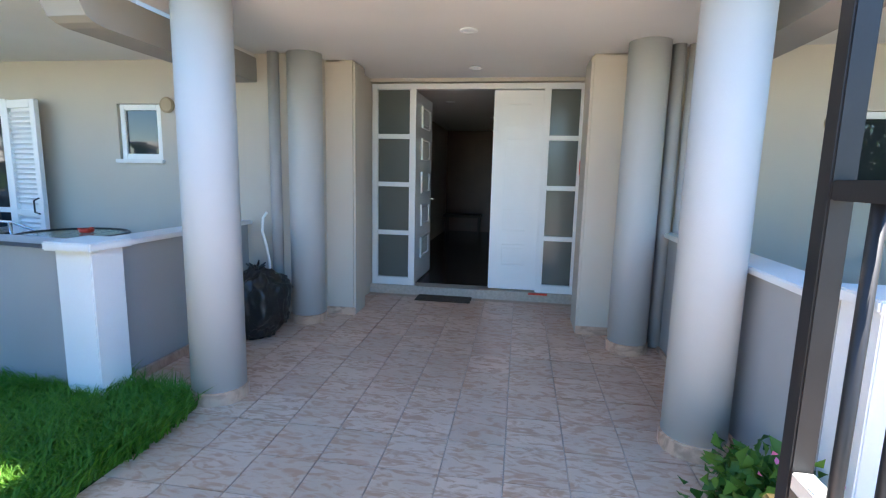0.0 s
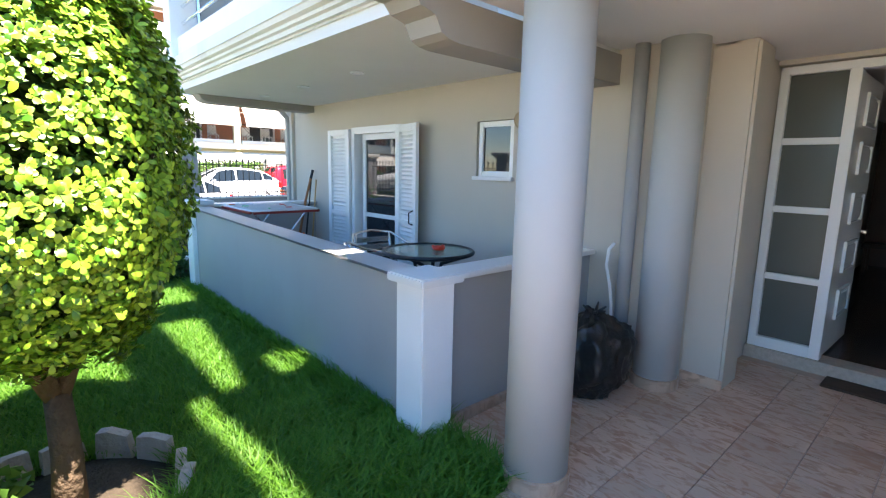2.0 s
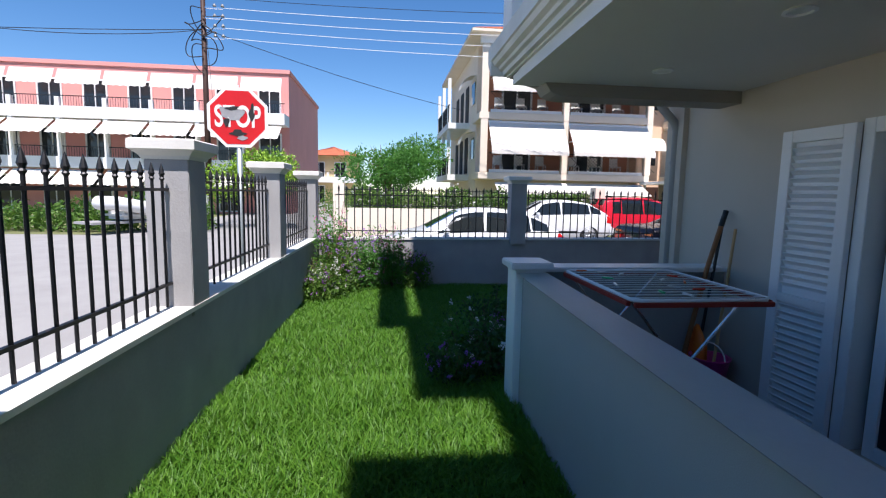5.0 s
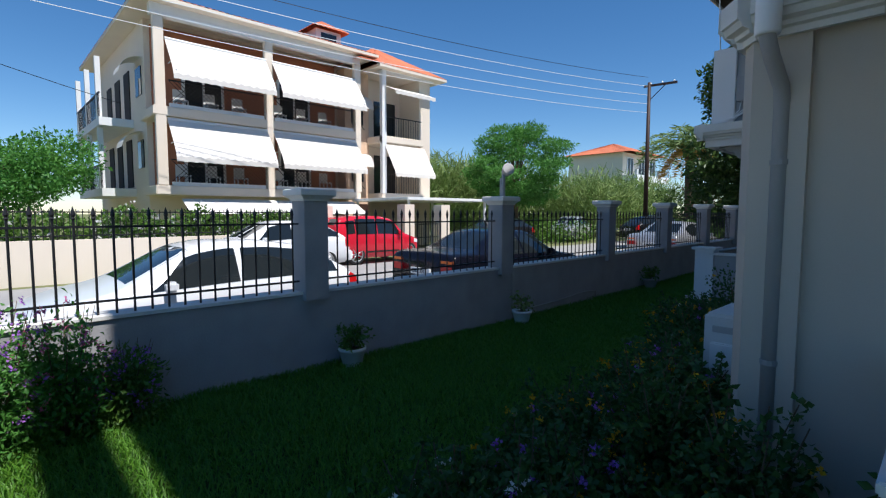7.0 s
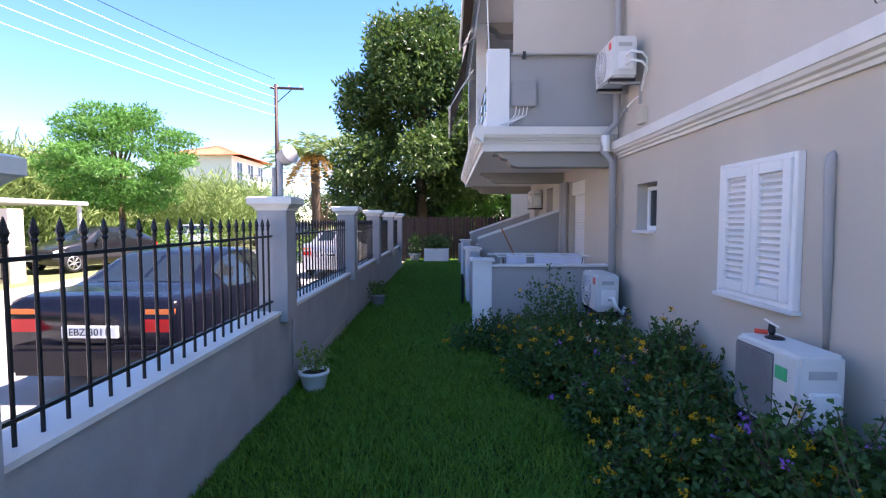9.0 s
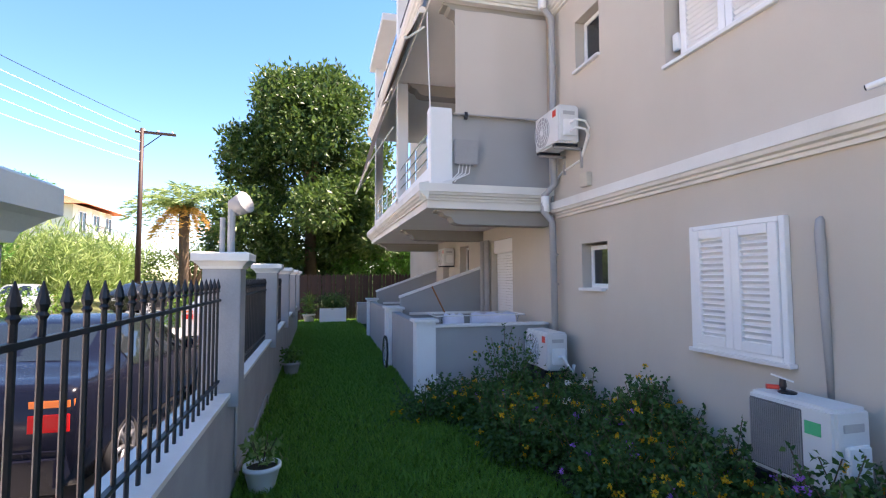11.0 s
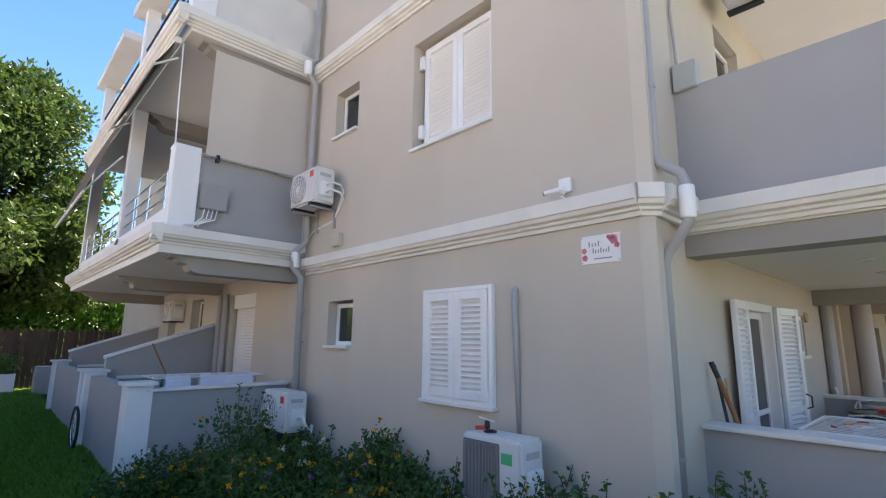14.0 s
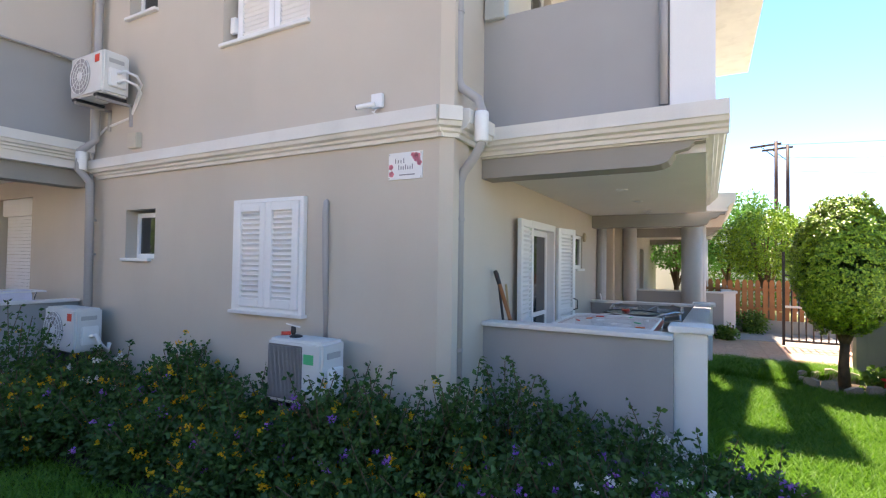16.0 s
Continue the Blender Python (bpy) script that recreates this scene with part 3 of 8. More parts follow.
bracket_beam("beam", -7.38, -7.14, 3.27, FY, 2.295, 2.475)
bracket_beam("beam", -2.78, -2.54, 3.02, FY, 2.18, 2.385)
bracket_beam("beam", 1.12, 1.40, 2.96, FY, 2.22, 2.42)
bracket_beam("beam", 6.7, 6.95, 3.14, FY, 2.25, 2.42)
bracket_beam("beam", -9.72, SX, 10.0, 10.25, 2.42, 2.62, "x")
bracket_beam("beam", -9.72, SX, 12.9, 13.2, 2.42, 2.62, "x")
bracket_beam("beam", -9.72, SX, 16.8, 17.1, 2.42, 2.62, "x")
bracket_beam("beam", -9.62, SX, 10.0, 10.25, 5.30, 5.52, "x")
bracket_beam("beam", -9.62, SX, 12.9, 13.2, 5.30, 5.52, "x")


# round columns of the porch
def column(x, y, r, z1, name="column"):
    bm = bmesh.new()
    lathe(bm, [(r, 0.075), (r, z1)], (x, y, 0), 40)
    ob = structure(name, bm, COLUMN, "round pale grey rendered column", True)
    for p in ob.data.polygons:
        p.use_smooth = abs(p.normal.z) < 0.5
    lathe(b2 := bmesh.new(), [(r + 0.012, 0), (r + 0.012, 0.075), (r, 0.082)], (x, y, fall(y)), 24)
    part("tiled_skirting", b2, SKIRT, ob, "beige tile skirting round the column")


column(-2.02, 3.49, 0.160, 2.42)
column(0.75, 3.44, 0.160, 2.42)
column(-2.11, 5.01, 0.150, 2.42)
column(0.69, 4.83, 0.150, 2.42)
column(6.6, 3.4, 0.158, 2.42)

# porch floor under its tiles, terrace floors
bm = B(-2.06, 3.0, -0.06, 0.98, 6.10, -0.004)
for v in bm.verts:
    v.co.z += fall(v.co.y)
box(bm, -2.06, -0.4, -0.06, 0.98, 3.0, -0.004)
structure("porch_floor", bm, GROUT, "grouted bed of the porch tiles")
structure("door_step", B(-2.0, 6.10, 0, 0.52, 6.32, 0.165, bev=0.008), mat("speckled_stone", (0.46, 0.38, 0.31), 0.5, 0, 0.2, 30, 160, 0.1), "worn marble step under the front door")
structure("terrace_floor", B(-7.25, 3.55, 0.0, -2.80, FY, 0.150), GROUT)
structure("terrace_floor_east", B(1.1, 3.3, 0.0, 7.0, FY, 0.158), TERRATILE)
bm = B(-2.68, 3.30, -0.06, -2.06, 5.3, -0.004)
for v in bm.verts:
    v.co.z += fall(v.co.y)
structure("porch_floor_side", bm, GROUT, "grouted bed of the porch tiles")
for x0, x1, y0, y1 in ((-2.68, -2.65, 3.43, FY), (-2.05, -1.735, 5.222, 5.24), (0.32, 0.63, 5.122, 5.14), (0.935, 0.96, 2.9, FY)):
    structure("skirting", B(x0, y0, -0.002, x1, y1, 0.075 + fall(y0), bev=0.003), SKIRT, "beige tile skirting")

# ---------------- terrace parapet ----------------


def parapet(x0, y0, x1, y1, top, outer=WALLGREY, cap=0.045, z0=0.0):
    structure("terrace_wall", B(x0, y0, z0, x1, y1, top - 0.035), outer, "grey rendered terrace wall")
    structure("terrace_wall_coping", B(x0 - cap, y0 - cap, top - 0.035, x1 + cap, y1 + cap, top, bev=0.006), MARBLE, "white marble coping")


def pillar(x0, y0, x1, y1, top, z0=0.0):
    structure("terrace_pillar", B(x0, y0, z0, x1, y1, top - 0.05, bev=0.006), WHITE, "white painted pillar")
    structure("terrace_pillar_cap", B(x0 - 0.04, y0 - 0.04, top - 0.05, x1 + 0.04, y1 + 0.04, top, bev=0.008), MARBLE, "white marble pillar cap")




def slanted(name, x0, x1, ya, yb, w0, w1, z0, za, zb, m, label):
    """A long wall from x0 to x1 whose face runs from ya to yb and whose top from za to zb."""
    bm = B(x0, 0, z0, x1, 1, 1)
    for v in bm.verts:
        k = (v.co.x - x0) / (x1 - x0)
        v.co.y = (w0 if v.co.y < 0.5 else w1) + ya + (yb - ya) * k
        if v.co.z > 0.5:
            v.co.z = za + (zb - za) * k
        elif z0 > 0.3:
            v.co.z = za + (zb - za) * k - 0.035
    structure(name, bm, m, label)


slanted("terrace_wall", -6.97, -2.80, 3.31, 3.25, 0.0, 0.13, 0.0, 1.010, 0.935, WALLGREY, "grey rendered terrace wall")
slanted("terrace_wall_coping", -6.97, -2.80, 3.31, 3.25, -0.045, 0.175, 0.9, 1.045, 0.97, MARBLE, "white marble coping")
parapet(-2.82, 3.42, -2.68, FY, 0.965)
structure("terrace_wall", B(-7.31, 3.48, 0, -7.17, FY, 1.025), WALLGREY, "grey rendered terrace wall")
structure("terrace_wall_coping", B(-7.355, 3.48, 1.025, -7.125, FY, 1.06, bev=0.006), MARBLE, "white marble coping")
pillar(-2.80, 3.19, -2.57, 3.42, 0.995)
pillar(-7.20, 3.26, -6.97, 3.48, 1.12)
parapet(0.96, 2.95, 1.10, FY, 1.0)
pillar(1.06, 2.72, 1.28, 2.95, 1.02)
parapet(1.28, 2.80, 6.6, 2.93, 1.0)

# first-floor front balcony: end wall, post and tube rails
structure("balcony_end_wall", B(-7.36, 3.50, 2.70, -7.24, FY, 3.69), WALLGREY, "grey rendered balcony end wall")
structure("balcony_post", B(-7.40, 3.21, 2.70, -7.14, 3.50, 5.46, bev=0.006), WHITE, "white balcony corner post")
structure("balcony_kerb", B(-7.14, 3.28, 2.70, -2.96, 3.40, 2.98), WHITE, "low white balcony kerb")
rail = thing("balcony_railing", "grey tubular steel railing on the front balcony", "railing", (-7.1, 3.34, 2.98))
for z in (0.16, 0.34, 0.56):
    part("rail", cyl(bmesh.new(), (0, 0, z), (4.14, 0, z), 0.02, n=10), ALU, rail)
for x in (0.6, 2.2, 3.8):
    part("post", cyl(bmesh.new(), (x, 0.0, 0), (x, 0.0, 0.58), 0.018, n=10), ALU, rail)

# side balconies of the north wing
for z, h, top in ((2.92, 1.0, 4.0), (5.78, 0.95, 7.45)):
    structure("side_balcony_wall", B(-9.52, 9.96, z, SX, 10.08, z + h), WALLGREY if z < 4 else MOULD, "grey balcony side wall" if z < 4 else "water-stained white balcony side wall")
    structure("side_balcony_post", B(-9.82, 9.92, z, -9.52, 10.14, top, bev=0.008), WHITE, "white balcony corner post")
    structure("side_balcony_kerb", B(-9.80, 10.14, z, -9.70, 16.9, z + 0.3), WHITE)
    for y in (12.9, 16.8):
        structure("side_balcony_post", B(-9.80, y, z, -9.60, y + 0.22, (5.5 if z < 4 else 7.45)), WHITE, "white balcony post")
    r = thing("side_balcony_railing", "black iron balcony railing" if z > 4 else "grey tubular balcony railing", "railing", (-9.75, 10.14, z + 0.3))
    for k in (0.18, 0.36, 0.55):
        part("rail", cyl(bmesh.new(), (0, 0, k), (0, 6.6, k), 0.018, n=8), BLACKIRON if z > 4 else ALU, r)
    for k in range(8):
        part("post", cyl(bmesh.new(), (0, 0.3 + k * 0.88, 0), (0, 0.3 + k * 0.88, 0.56), 0.014, n=8), BLACKIRON if z > 4 else ALU, r)
# open frame over the top balcony
structure("pergola_beam", B(-9.95, 10.3, 7.45, -9.55, 13.4, 7.62, bev=0.01), OLDWHITE, "weathered white concrete frame beam")
structure("pergola_beam", B(-9.95, 14.2, 7.45, -9.55, 17.1, 7.62, bev=0.01), OLDWHITE, "weathered white concrete frame beam")
for y in (10.3, 12.9, 16.7):
    structure("pergola_beam", B(-9.55, y, 7.45, SX, y + 0.22, 7.60), OLDWHITE)

# north wing's ground terraces
structure("wing_terrace_wall", B(-9.78, 10.02, 0, -8.1, 10.14, 1.03), WALLGREY, "grey rendered terrace wall")
structure("wing_terrace_wall", B(-9.94, 10.3, 0, -9.80, 12.75, 1.06), WALLGREY, "grey rendered terrace wall")
structure("wing_terrace_wall", B(-9.94, 13.3, 0, -9.80, 16.9, 1.06), WALLGREY, "grey rendered terrace wall")
structure("wing_terrace_coping", B(-9.80, 9.98, 1.03, -8.1, 10.18, 1.06, bev=0.005), MARBLE)
for y in (10.0, 12.7, 13.05, 16.85):
    structure("wing_pillar", B(-10.0, y, 0, -9.74, y + 0.26, 1.10, bev=0.006), WHITE, "white painted pillar")
    structure("wing_pillar_cap", B(-10.04, y - 0.04, 1.10, -9.70, y + 0.30, 1.14, bev=0.006), MARBLE)
for y in (12.93, 16.98):
    bm = prism(bmesh.new(), [(-9.74, 0.1), (SX, 0.1), (SX, 1.88), (-9.74, 1.30)], pose(0, y, 0), 0.1)
    structure("terrace_divider", bm, WALLGREY, "grey divider wall with a sloping top")
    bm = prism(bmesh.new(), [(-9.76, 1.30), (SX, 1.88), (SX, 1.93), (-9.76, 1.345)], pose(0, y - 0.02, 0), 0.14)
    structure("terrace_divider_coping", bm, WHITE, "white sloping coping")
    structure("terrace_divider_trim", B(SX - 1.5, y - 0.02, 0.98, SX, y + 0.001, 1.03), WHITE)


# ---------------- boundary walls with iron fence ----------------
wall_w = B(-12.12, 1.25, -0.05, -11.90, 19.3, 0.80)
for v in wall_w.verts:
    if v.co.z > 0.5:
        v.co.z = 0.79 + (0.07 if v.co.y > 10 else 0)
structure("boundary_wall", wall_w, FENCEPAINT, "grey rendered boundary wall")
cop = B(-12.15, 1.25, 0.79, -11.88, 19.3, 0.82, bev=0)
for v in cop.verts:
    v.co.z += 0.07 if v.co.y > 10 else 0
structure("boundary_wall_coping", cop, OLDWHITE, "whitewashed top of the boundary wall")


def fence_post(x, y, rz=0.0, z1=1.77, z0=0.76, name="boundary_post"):
    m = pose(x, y, 0, 0, 0, rz)
    structure(name, B(-0.135, -0.135, z0, 0.135, 0.135, z1, bev=0.005, m=m), FENCEPAINT, "grey rendered fence post")
    bm = bmesh.new()
    lathe(bm, [(0.205, 0), (0.215, 0.02), (0.26, 0.05), (0.285, 0.06), (0.285, 0.115), (0.26, 0.125)], (0, 0, 0), 4)
    bmesh.ops.transform(bm, matrix=m @ pose(0, 0, z1, 0, 0, 45), verts=bm.verts)
    structure("boundary_post_cap", bm, OLDWHITE, "stepped white concrete post cap")


WPOSTS = [4.60, 7.73, 10.92, 13.65, 16.2, 18.62]
for y in WPOSTS:
    fence_post(-11.96, y, z0=0.74)
SPOSTS = [-11.84, -9.47, -7.1, -4.7, -2.3]
ang = math.degrees(math.atan2(yfence(-11) - yfence(-1), -10)) + 180
for x in SPOSTS:
    fence_post(x, yfence(x) - 0.12, ang)
xm0, xm1 = -12.12, -2.06
ws = B(0, -0.22, -0.05, (xm1 - xm0) / math.cos(radians(ang)), 0, 0.795)
bmesh.ops.transform(ws, matrix=pose(xm0, yfence(xm0), 0, 0, 0, ang), verts=ws.verts)
structure("boundary_wall", ws, FENCEPAINT, "grey rendered boundary wall")
ws = B(0, -0.24, 0.795, (xm1 - xm0) / math.cos(radians(ang)), 0.02, 0.825)
bmesh.ops.transform(ws, matrix=pose(xm0, yfence(xm0), 0, 0, 0, ang), verts=ws.verts)
structure("boundary_wall_coping", ws, OLDWHITE, "whitewashed top of the boundary wall")


structure("boundary_wall_return", B(-2.32, 1.12, -0.05, -2.10, 1.40, 0.84), FENCEPAINT, "grey rendered wall turning in at the gate")
structure("gate_pier", B(-2.33, 1.00, -0.05, -2.05, 1.28, 1.90, bev=0.005), FENCEPAINT, "tall grey rendered gate pier")
structure("gate_pier_cap", B(-2.40, 0.93, 1.90, -1.98, 1.35, 2.02, bev=0.02), OLDWHITE, "white concrete gate pier cap")


def picket_mesh():
    bm = bmesh.new()
    cyl(bm, (0, 0, 0.0), (0, 0, 0.80), 0.0095, n=6)
    lathe(bm, [(0.010, 0.80), (0.017, 0.812), (0.011, 0.822), (0.0185, 0.842), (0.012, 0.87), (0.002, 0.905)], (0, 0, 0), 8)
    me = bpy.data.meshes.new("picket")
    bm.to_mesh(me)
    bm.free()
    me.materials.append(BLACKIRON)
    return me


PICKET = picket_mesh()


def fence_panel(x, y, z, length, rz, rise_=0.0):
    """Black iron pickets on two rails, from (x, y) along the turn rz."""
    th = thing("iron_fence_panel", "black iron fence panel with spear-tipped pickets between grey posts", "fence", (x, y, z), rz, "iron fence panels on the boundary wall")
    for zz in (0.165, 0.765):
        part("rail", B(0, -0.012, zz - 0.009, length, 0.012, zz + 0.009), BLACKIRON, th)
    k = max(2, round(length / 0.128))
    for i in range(k):
        shared("picket", PICKET, th, pose((i + 0.5) * length / k, 0, 0.02))
    return th


gaps = list(zip([1.5] + [y + 0.135 for y in WPOSTS], [y - 0.135 for y in WPOSTS] + [19.3]))
for a, b in gaps[:-1]:
    fence_panel(-11.97, a, 0.77, b - a, 90)
for a, b in zip(SPOSTS, SPOSTS[1:]):
    fence_panel(a + 0.135, yfence(a + 0.135) - 0.12, 0.815, b - a - 0.27, ang)

# far fence of dark boards that closes the lawn, and a garden fence of brown pickets
th = tagged(new("board_fence"), "dark stained board fence closing the lawn", "fence", kind="structure")
boardm = bpy.data.meshes.new("board")
bm = prism(bmesh.new(), [(-0.055, 0), (0.055, 0), (0.055, 1.66), (0.0, 1.74), (-0.055, 1.66)], pose(0, 0, 0), 0.022)
bm.to_mesh(boardm)
bm.free()
boardm.materials.append(DARKWOOD)
for i in range(62):
    shared("board", boardm, th, pose(-12.1 + i * 0.122, 21.9, 0.1 + 0.02 * math.sin(i * 2.3), 0, 0.5 * math.sin(i * 1.7), 0))
for z in (0.5, 1.4):
    part("rail", B(-12.1, 21.93, z, -4.5, 21.97, z + 0.07), DARKWOOD, th)
structure("garden_kerb", B(2.47, -0.75, -0.05, 2.67, 3.7, 0.30, bev=0.01), CONCRETE, "low concrete kerb under the picket fence")
th = tagged(new("picket_fence"), "brown wooden picket fence beside the path", "fence", kind="structure")
pm = bpy.data.meshes.new("board")
bm = prism(bmesh.new(), [(-0.05, 0), (0.05, 0), (0.05, 0.88), (0.03, 0.93), (0.0, 0.95), (-0.03, 0.93), (-0.05, 0.88)], pose(0, 0, 0), 0.02)
bm.to_mesh(pm)
bm.free()
pm.materials.append(WOOD)
for i in range(30):
    shared("board", pm, th, pose(2.55, -0.6 + i * 0.14, 0.30, 0, 0.7 * math.sin(i * 1.9), 90))
for z in (0.25, 0.7):
    part("rail", B(2.56, -0.7, z + 0.28, 2.60, 3.6, z + 0.34), WOOD, th)

# ---------------- doors and windows of the building ----------------
SLAT = {}


def slat_mesh(w, t=0.008, d=0.032):
    key = round(w, 3)
    if key not in SLAT:
        me = bpy.data.meshes.new("slat")
        bm = B(-w / 2, -d / 2, -t / 2, w / 2, d / 2, t / 2, m=Matrix.Rotation(radians(-48), 4, "X"))
        bm.to_mesh(me)
        bm.free()
        me.materials.append(PVC)
        SLAT[key] = me
    return SLAT[key]


def shutter_leaf(parent, x0, z0, w, h, m=None, name="shutter_leaf", pitch=0.047, mid=True):
    """A louvred leaf in local x, z; its face looks to -y."""
    root = part(name, bmesh.new(), PVC, parent)
    if m is not None:
        root.matrix_basis = m
    f = 0.075
    bm = bmesh.new()
    for a in ((x0, z0, x0 + f, z0 + h), (x0 + w - f, z0, x0 + w, z0 + h), (x0 + f, z0, x0 + w - f, z0 + f), (x0 + f, z0 + h - f, x0 + w - f, z0 + h)):
        box(bm, a[0], -0.02, a[1], a[2], 0.02, a[3], bev=0.003)
    if mid:
        box(bm, x0 + f, -0.018, z0 + h * 0.42, x0 + w - f, 0.018, z0 + h * 0.42 + 0.05)
    bm.to_mesh(root.data)
    bm.free()
    part("back_panel", B(x0 + f, 0.012, z0 + f, x0 + w - f, 0.016, z0 + h - f), PVC, root)
    me = slat_mesh(w - 2 * f)
    z = z0 + f + 0.02
    while z < z0 + h - f - 0.01:
        if not (mid and z0 + h * 0.42 - 0.02 < z < z0 + h * 0.42 + 0.07):
            shared("slat", me, root, pose(x0 + w / 2, 0, z))
        z += pitch
    return root


def small_window(name, at, rz, w, h, sill=True, reach=0.17):
    """A white framed pane set back in the wall; local x along the wall, -y outwards."""
    th = thing(name, "small white framed window with a dark pane", "window", at, rz, kind="structure")
    bm = bmesh.new()
    f = 0.05
    for a in ((0, 0, f, h), (w - f, 0, w, h), (f, 0, w - f, f), (f, h - f, w - f, h)):
        box(bm, a[0], 0, a[1], a[2], 0.05, a[3], bev=0.004)
    part("window_frame", bm, PVC, th)
    part("pane", B(f, 0.022, f, w - f, 0.028, h - f), GLASS, th)
    if sill:
        part("window_sill", B(-0.03, -reach, -0.035, w + 0.03, 0.05, 0.0, bev=0.005), MARBLE, th)
    return th


# the shuttered window of the ground floor, its frame proud of the wall
th = thing("window_1", "closed white louvred shutters in a white frame on the wall", "window", (SX, 7.225, 1.095), -90, kind="structure")
bm = bmesh.new()
for a in ((0, 0, 0.045, 1.03), (0.855, 0, 0.90, 1.03), (0.045, 0, 0.855, 0.035), (0.045, 0.995, 0.855, 1.03)):
    box(bm, a[0], -0.05, a[1], a[2], 0.0, a[3], bev=0.004)
part("window_frame", bm, PVC, th)
shutter_leaf(th, 0.05, 0.04, 0.40, 0.95, pose(0, -0.045, 0), mid=False)
shutter_leaf(th, 0.452, 0.04, 0.40, 0.95, pose(0, -0.045, 0), mid=False)
part("window_sill", B(-0.02, -0.075, -0.03, 0.92, 0.0, 0.0, bev=0.004), MARBLE, th)
# the shuttered window above, set back in the wall
th = thing("window_2", "closed white louvred shutters set back in the wall", "window", (SX + 0.13, 7.495, 3.70), -90, kind="structure")
shutter_leaf(th, 0.06, 0.03, 0.52, 1.20, mid=False, pitch=0.047)
shutter_leaf(th, 0.583, 0.03, 0.52, 1.20, mid=False, pitch=0.047)
part("window_sill", B(-0.03, -0.17, -0.035, 1.16, 0.03, 0.0, bev=0.005), MARBLE, th)
part("back_board", B(0, 0.03, 0, 1.14, 0.05, 1.26), PVC, th)
for z in (0.14, 0.98):
    part("hinge", B(0.0, -0.06, z, 0.07, -0.02, z + 0.16, bev=0.004), PVC, th)
small_window("window_3", (SX + 0.12, 9.10, 1.565), -90, 0.47, 0.515)
small_window("window_4", (SX + 0.12, 9.16, 4.34), -90, 0.53, 0.64)
small_window("window_5", (SX + 0.12, 9.04, 6.61), -90, 0.53, 0.68)
small_window("window_6", (-3.94, FY + 0.02, 1.495), 0, 0.43, 0.50, True, 0.06)
small_window("window_7", (2.16, FY + 0.02, 1.345), 0, 0.43, 0.60, True, 0.06)
small_window("window_8", (-3.69, FY + 0.15, 3.86), 0, 0.88, 0.98)
small_window("window_9", (SX + 0.15, 14.58, 1.02), -90, 0.66, 1.36)
small_window("window_10", (SX + 0.15, 16.18, 1.22), -90, 0.56, 1.06)
# roller door of the wing
th = thing("door_1", "closed white roller door", "door", (SX + 0.10, 12.40, 0.14), -90, kind="structure")
bm = bmesh.new()
for i in range(40):
    box(bm, 0.02, 0, i * 0.05, 0.97, 0.018, i * 0.05 + 0.046)
part("roller_slats", bm, PVC, th)
part("roller_box", B(0, -0.06, 2.0, 0.99, 0.05, 2.26, bev=0.01), PVC, th)

# terrace door with open shutters
th = thing("door_2", "open white louvred shutters beside a sliding glass door", "door", (-6.11, FY, 0.16), 0, kind="structure")
bm = bmesh.new()
for a in ((-0.02, 0, 0.05, 1.88), (0.91, 0, 0.98, 1.88), (0.05, 1.80, 0.91, 1.88)):
    box(bm, a[0], -0.03, a[1], a[2], 0.12, a[3], bev=0.004)
part("door_frame", bm, PVC, th)
bm = bmesh.new()
for a in ((0.10, 0, 0.17, 1.80), (0.85, 0, 0.91, 1.80), (0.17, 0, 0.85, 0.08), (0.17, 1.73, 0.85, 1.80), (0.17, 0.78, 0.85, 0.83)):
    box(bm, a[0], 0.06, a[1], a[2], 0.10, a[3], bev=0.003)
part("sash", bm, PVC, th)
part("pane", B(0.17, 0.075, 0.08, 0.85, 0.082, 1.73), GLASS, th)
shutter_leaf(th, -0.48, 0, 0.48, 1.86, pose(-0.02, -0.05, 0, 0, 0, 3))
shutter_leaf(th, 0, 0, 0.48, 1.86, pose(0.99, -0.05, 0, 0, 0, -12))
part("handle", tube(bmesh.new(), [(1.40, -0.16, 0.80), (1.40, -0.21, 0.82), (1.40, -0.21, 0.93), (1.40, -0.16, 0.95)], 0.008), BLACKIRON, th)
part("shutter_catch", cyl(bmesh.new(), (1.44, 0.0, 0.55), (1.44, -0.24, 0.55), 0.009), ALU, th)
small_window("window_11", (-6.1, FY + 0.1, 3.0), 0, 0.8, 1.9, False)

# entrance: white frame, side lights, one leaf shut and one folded in
th = thing("door_3", "white panelled entrance door with side lights, one leaf open", "door", (-1.85, 6.14, 0.16), 0, kind="structure")
W_, H_ = 2.27, 2.215
bm = bmesh.new()
for a in ((0, 0, 0.06, H_), (W_ - 0.06, 0, W_, H_), (0.06, H_ - 0.06, W_ - 0.06, H_), (0.42, 0, 0.49, H_ - 0.06), (1.84, 0, 1.91, H_ - 0.06), (0.06, 0, 0.42, 0.09), (1.91, 0, W_ - 0.06, 0.09)):
    box(bm, a[0], 0, a[1], a[2], 0.10, a[3], bev=0.005)
for z in (0.60, 1.14, 1.66):
    box(bm, 0.06, 0.01, z - 0.025, 0.42, 0.09, z + 0.025, bev=0.004)
    box(bm, 1.91, 0.01, z - 0.025, W_ - 0.06, 0.09, z + 0.025, bev=0.004)
part("door_frame", bm, PVC, th)
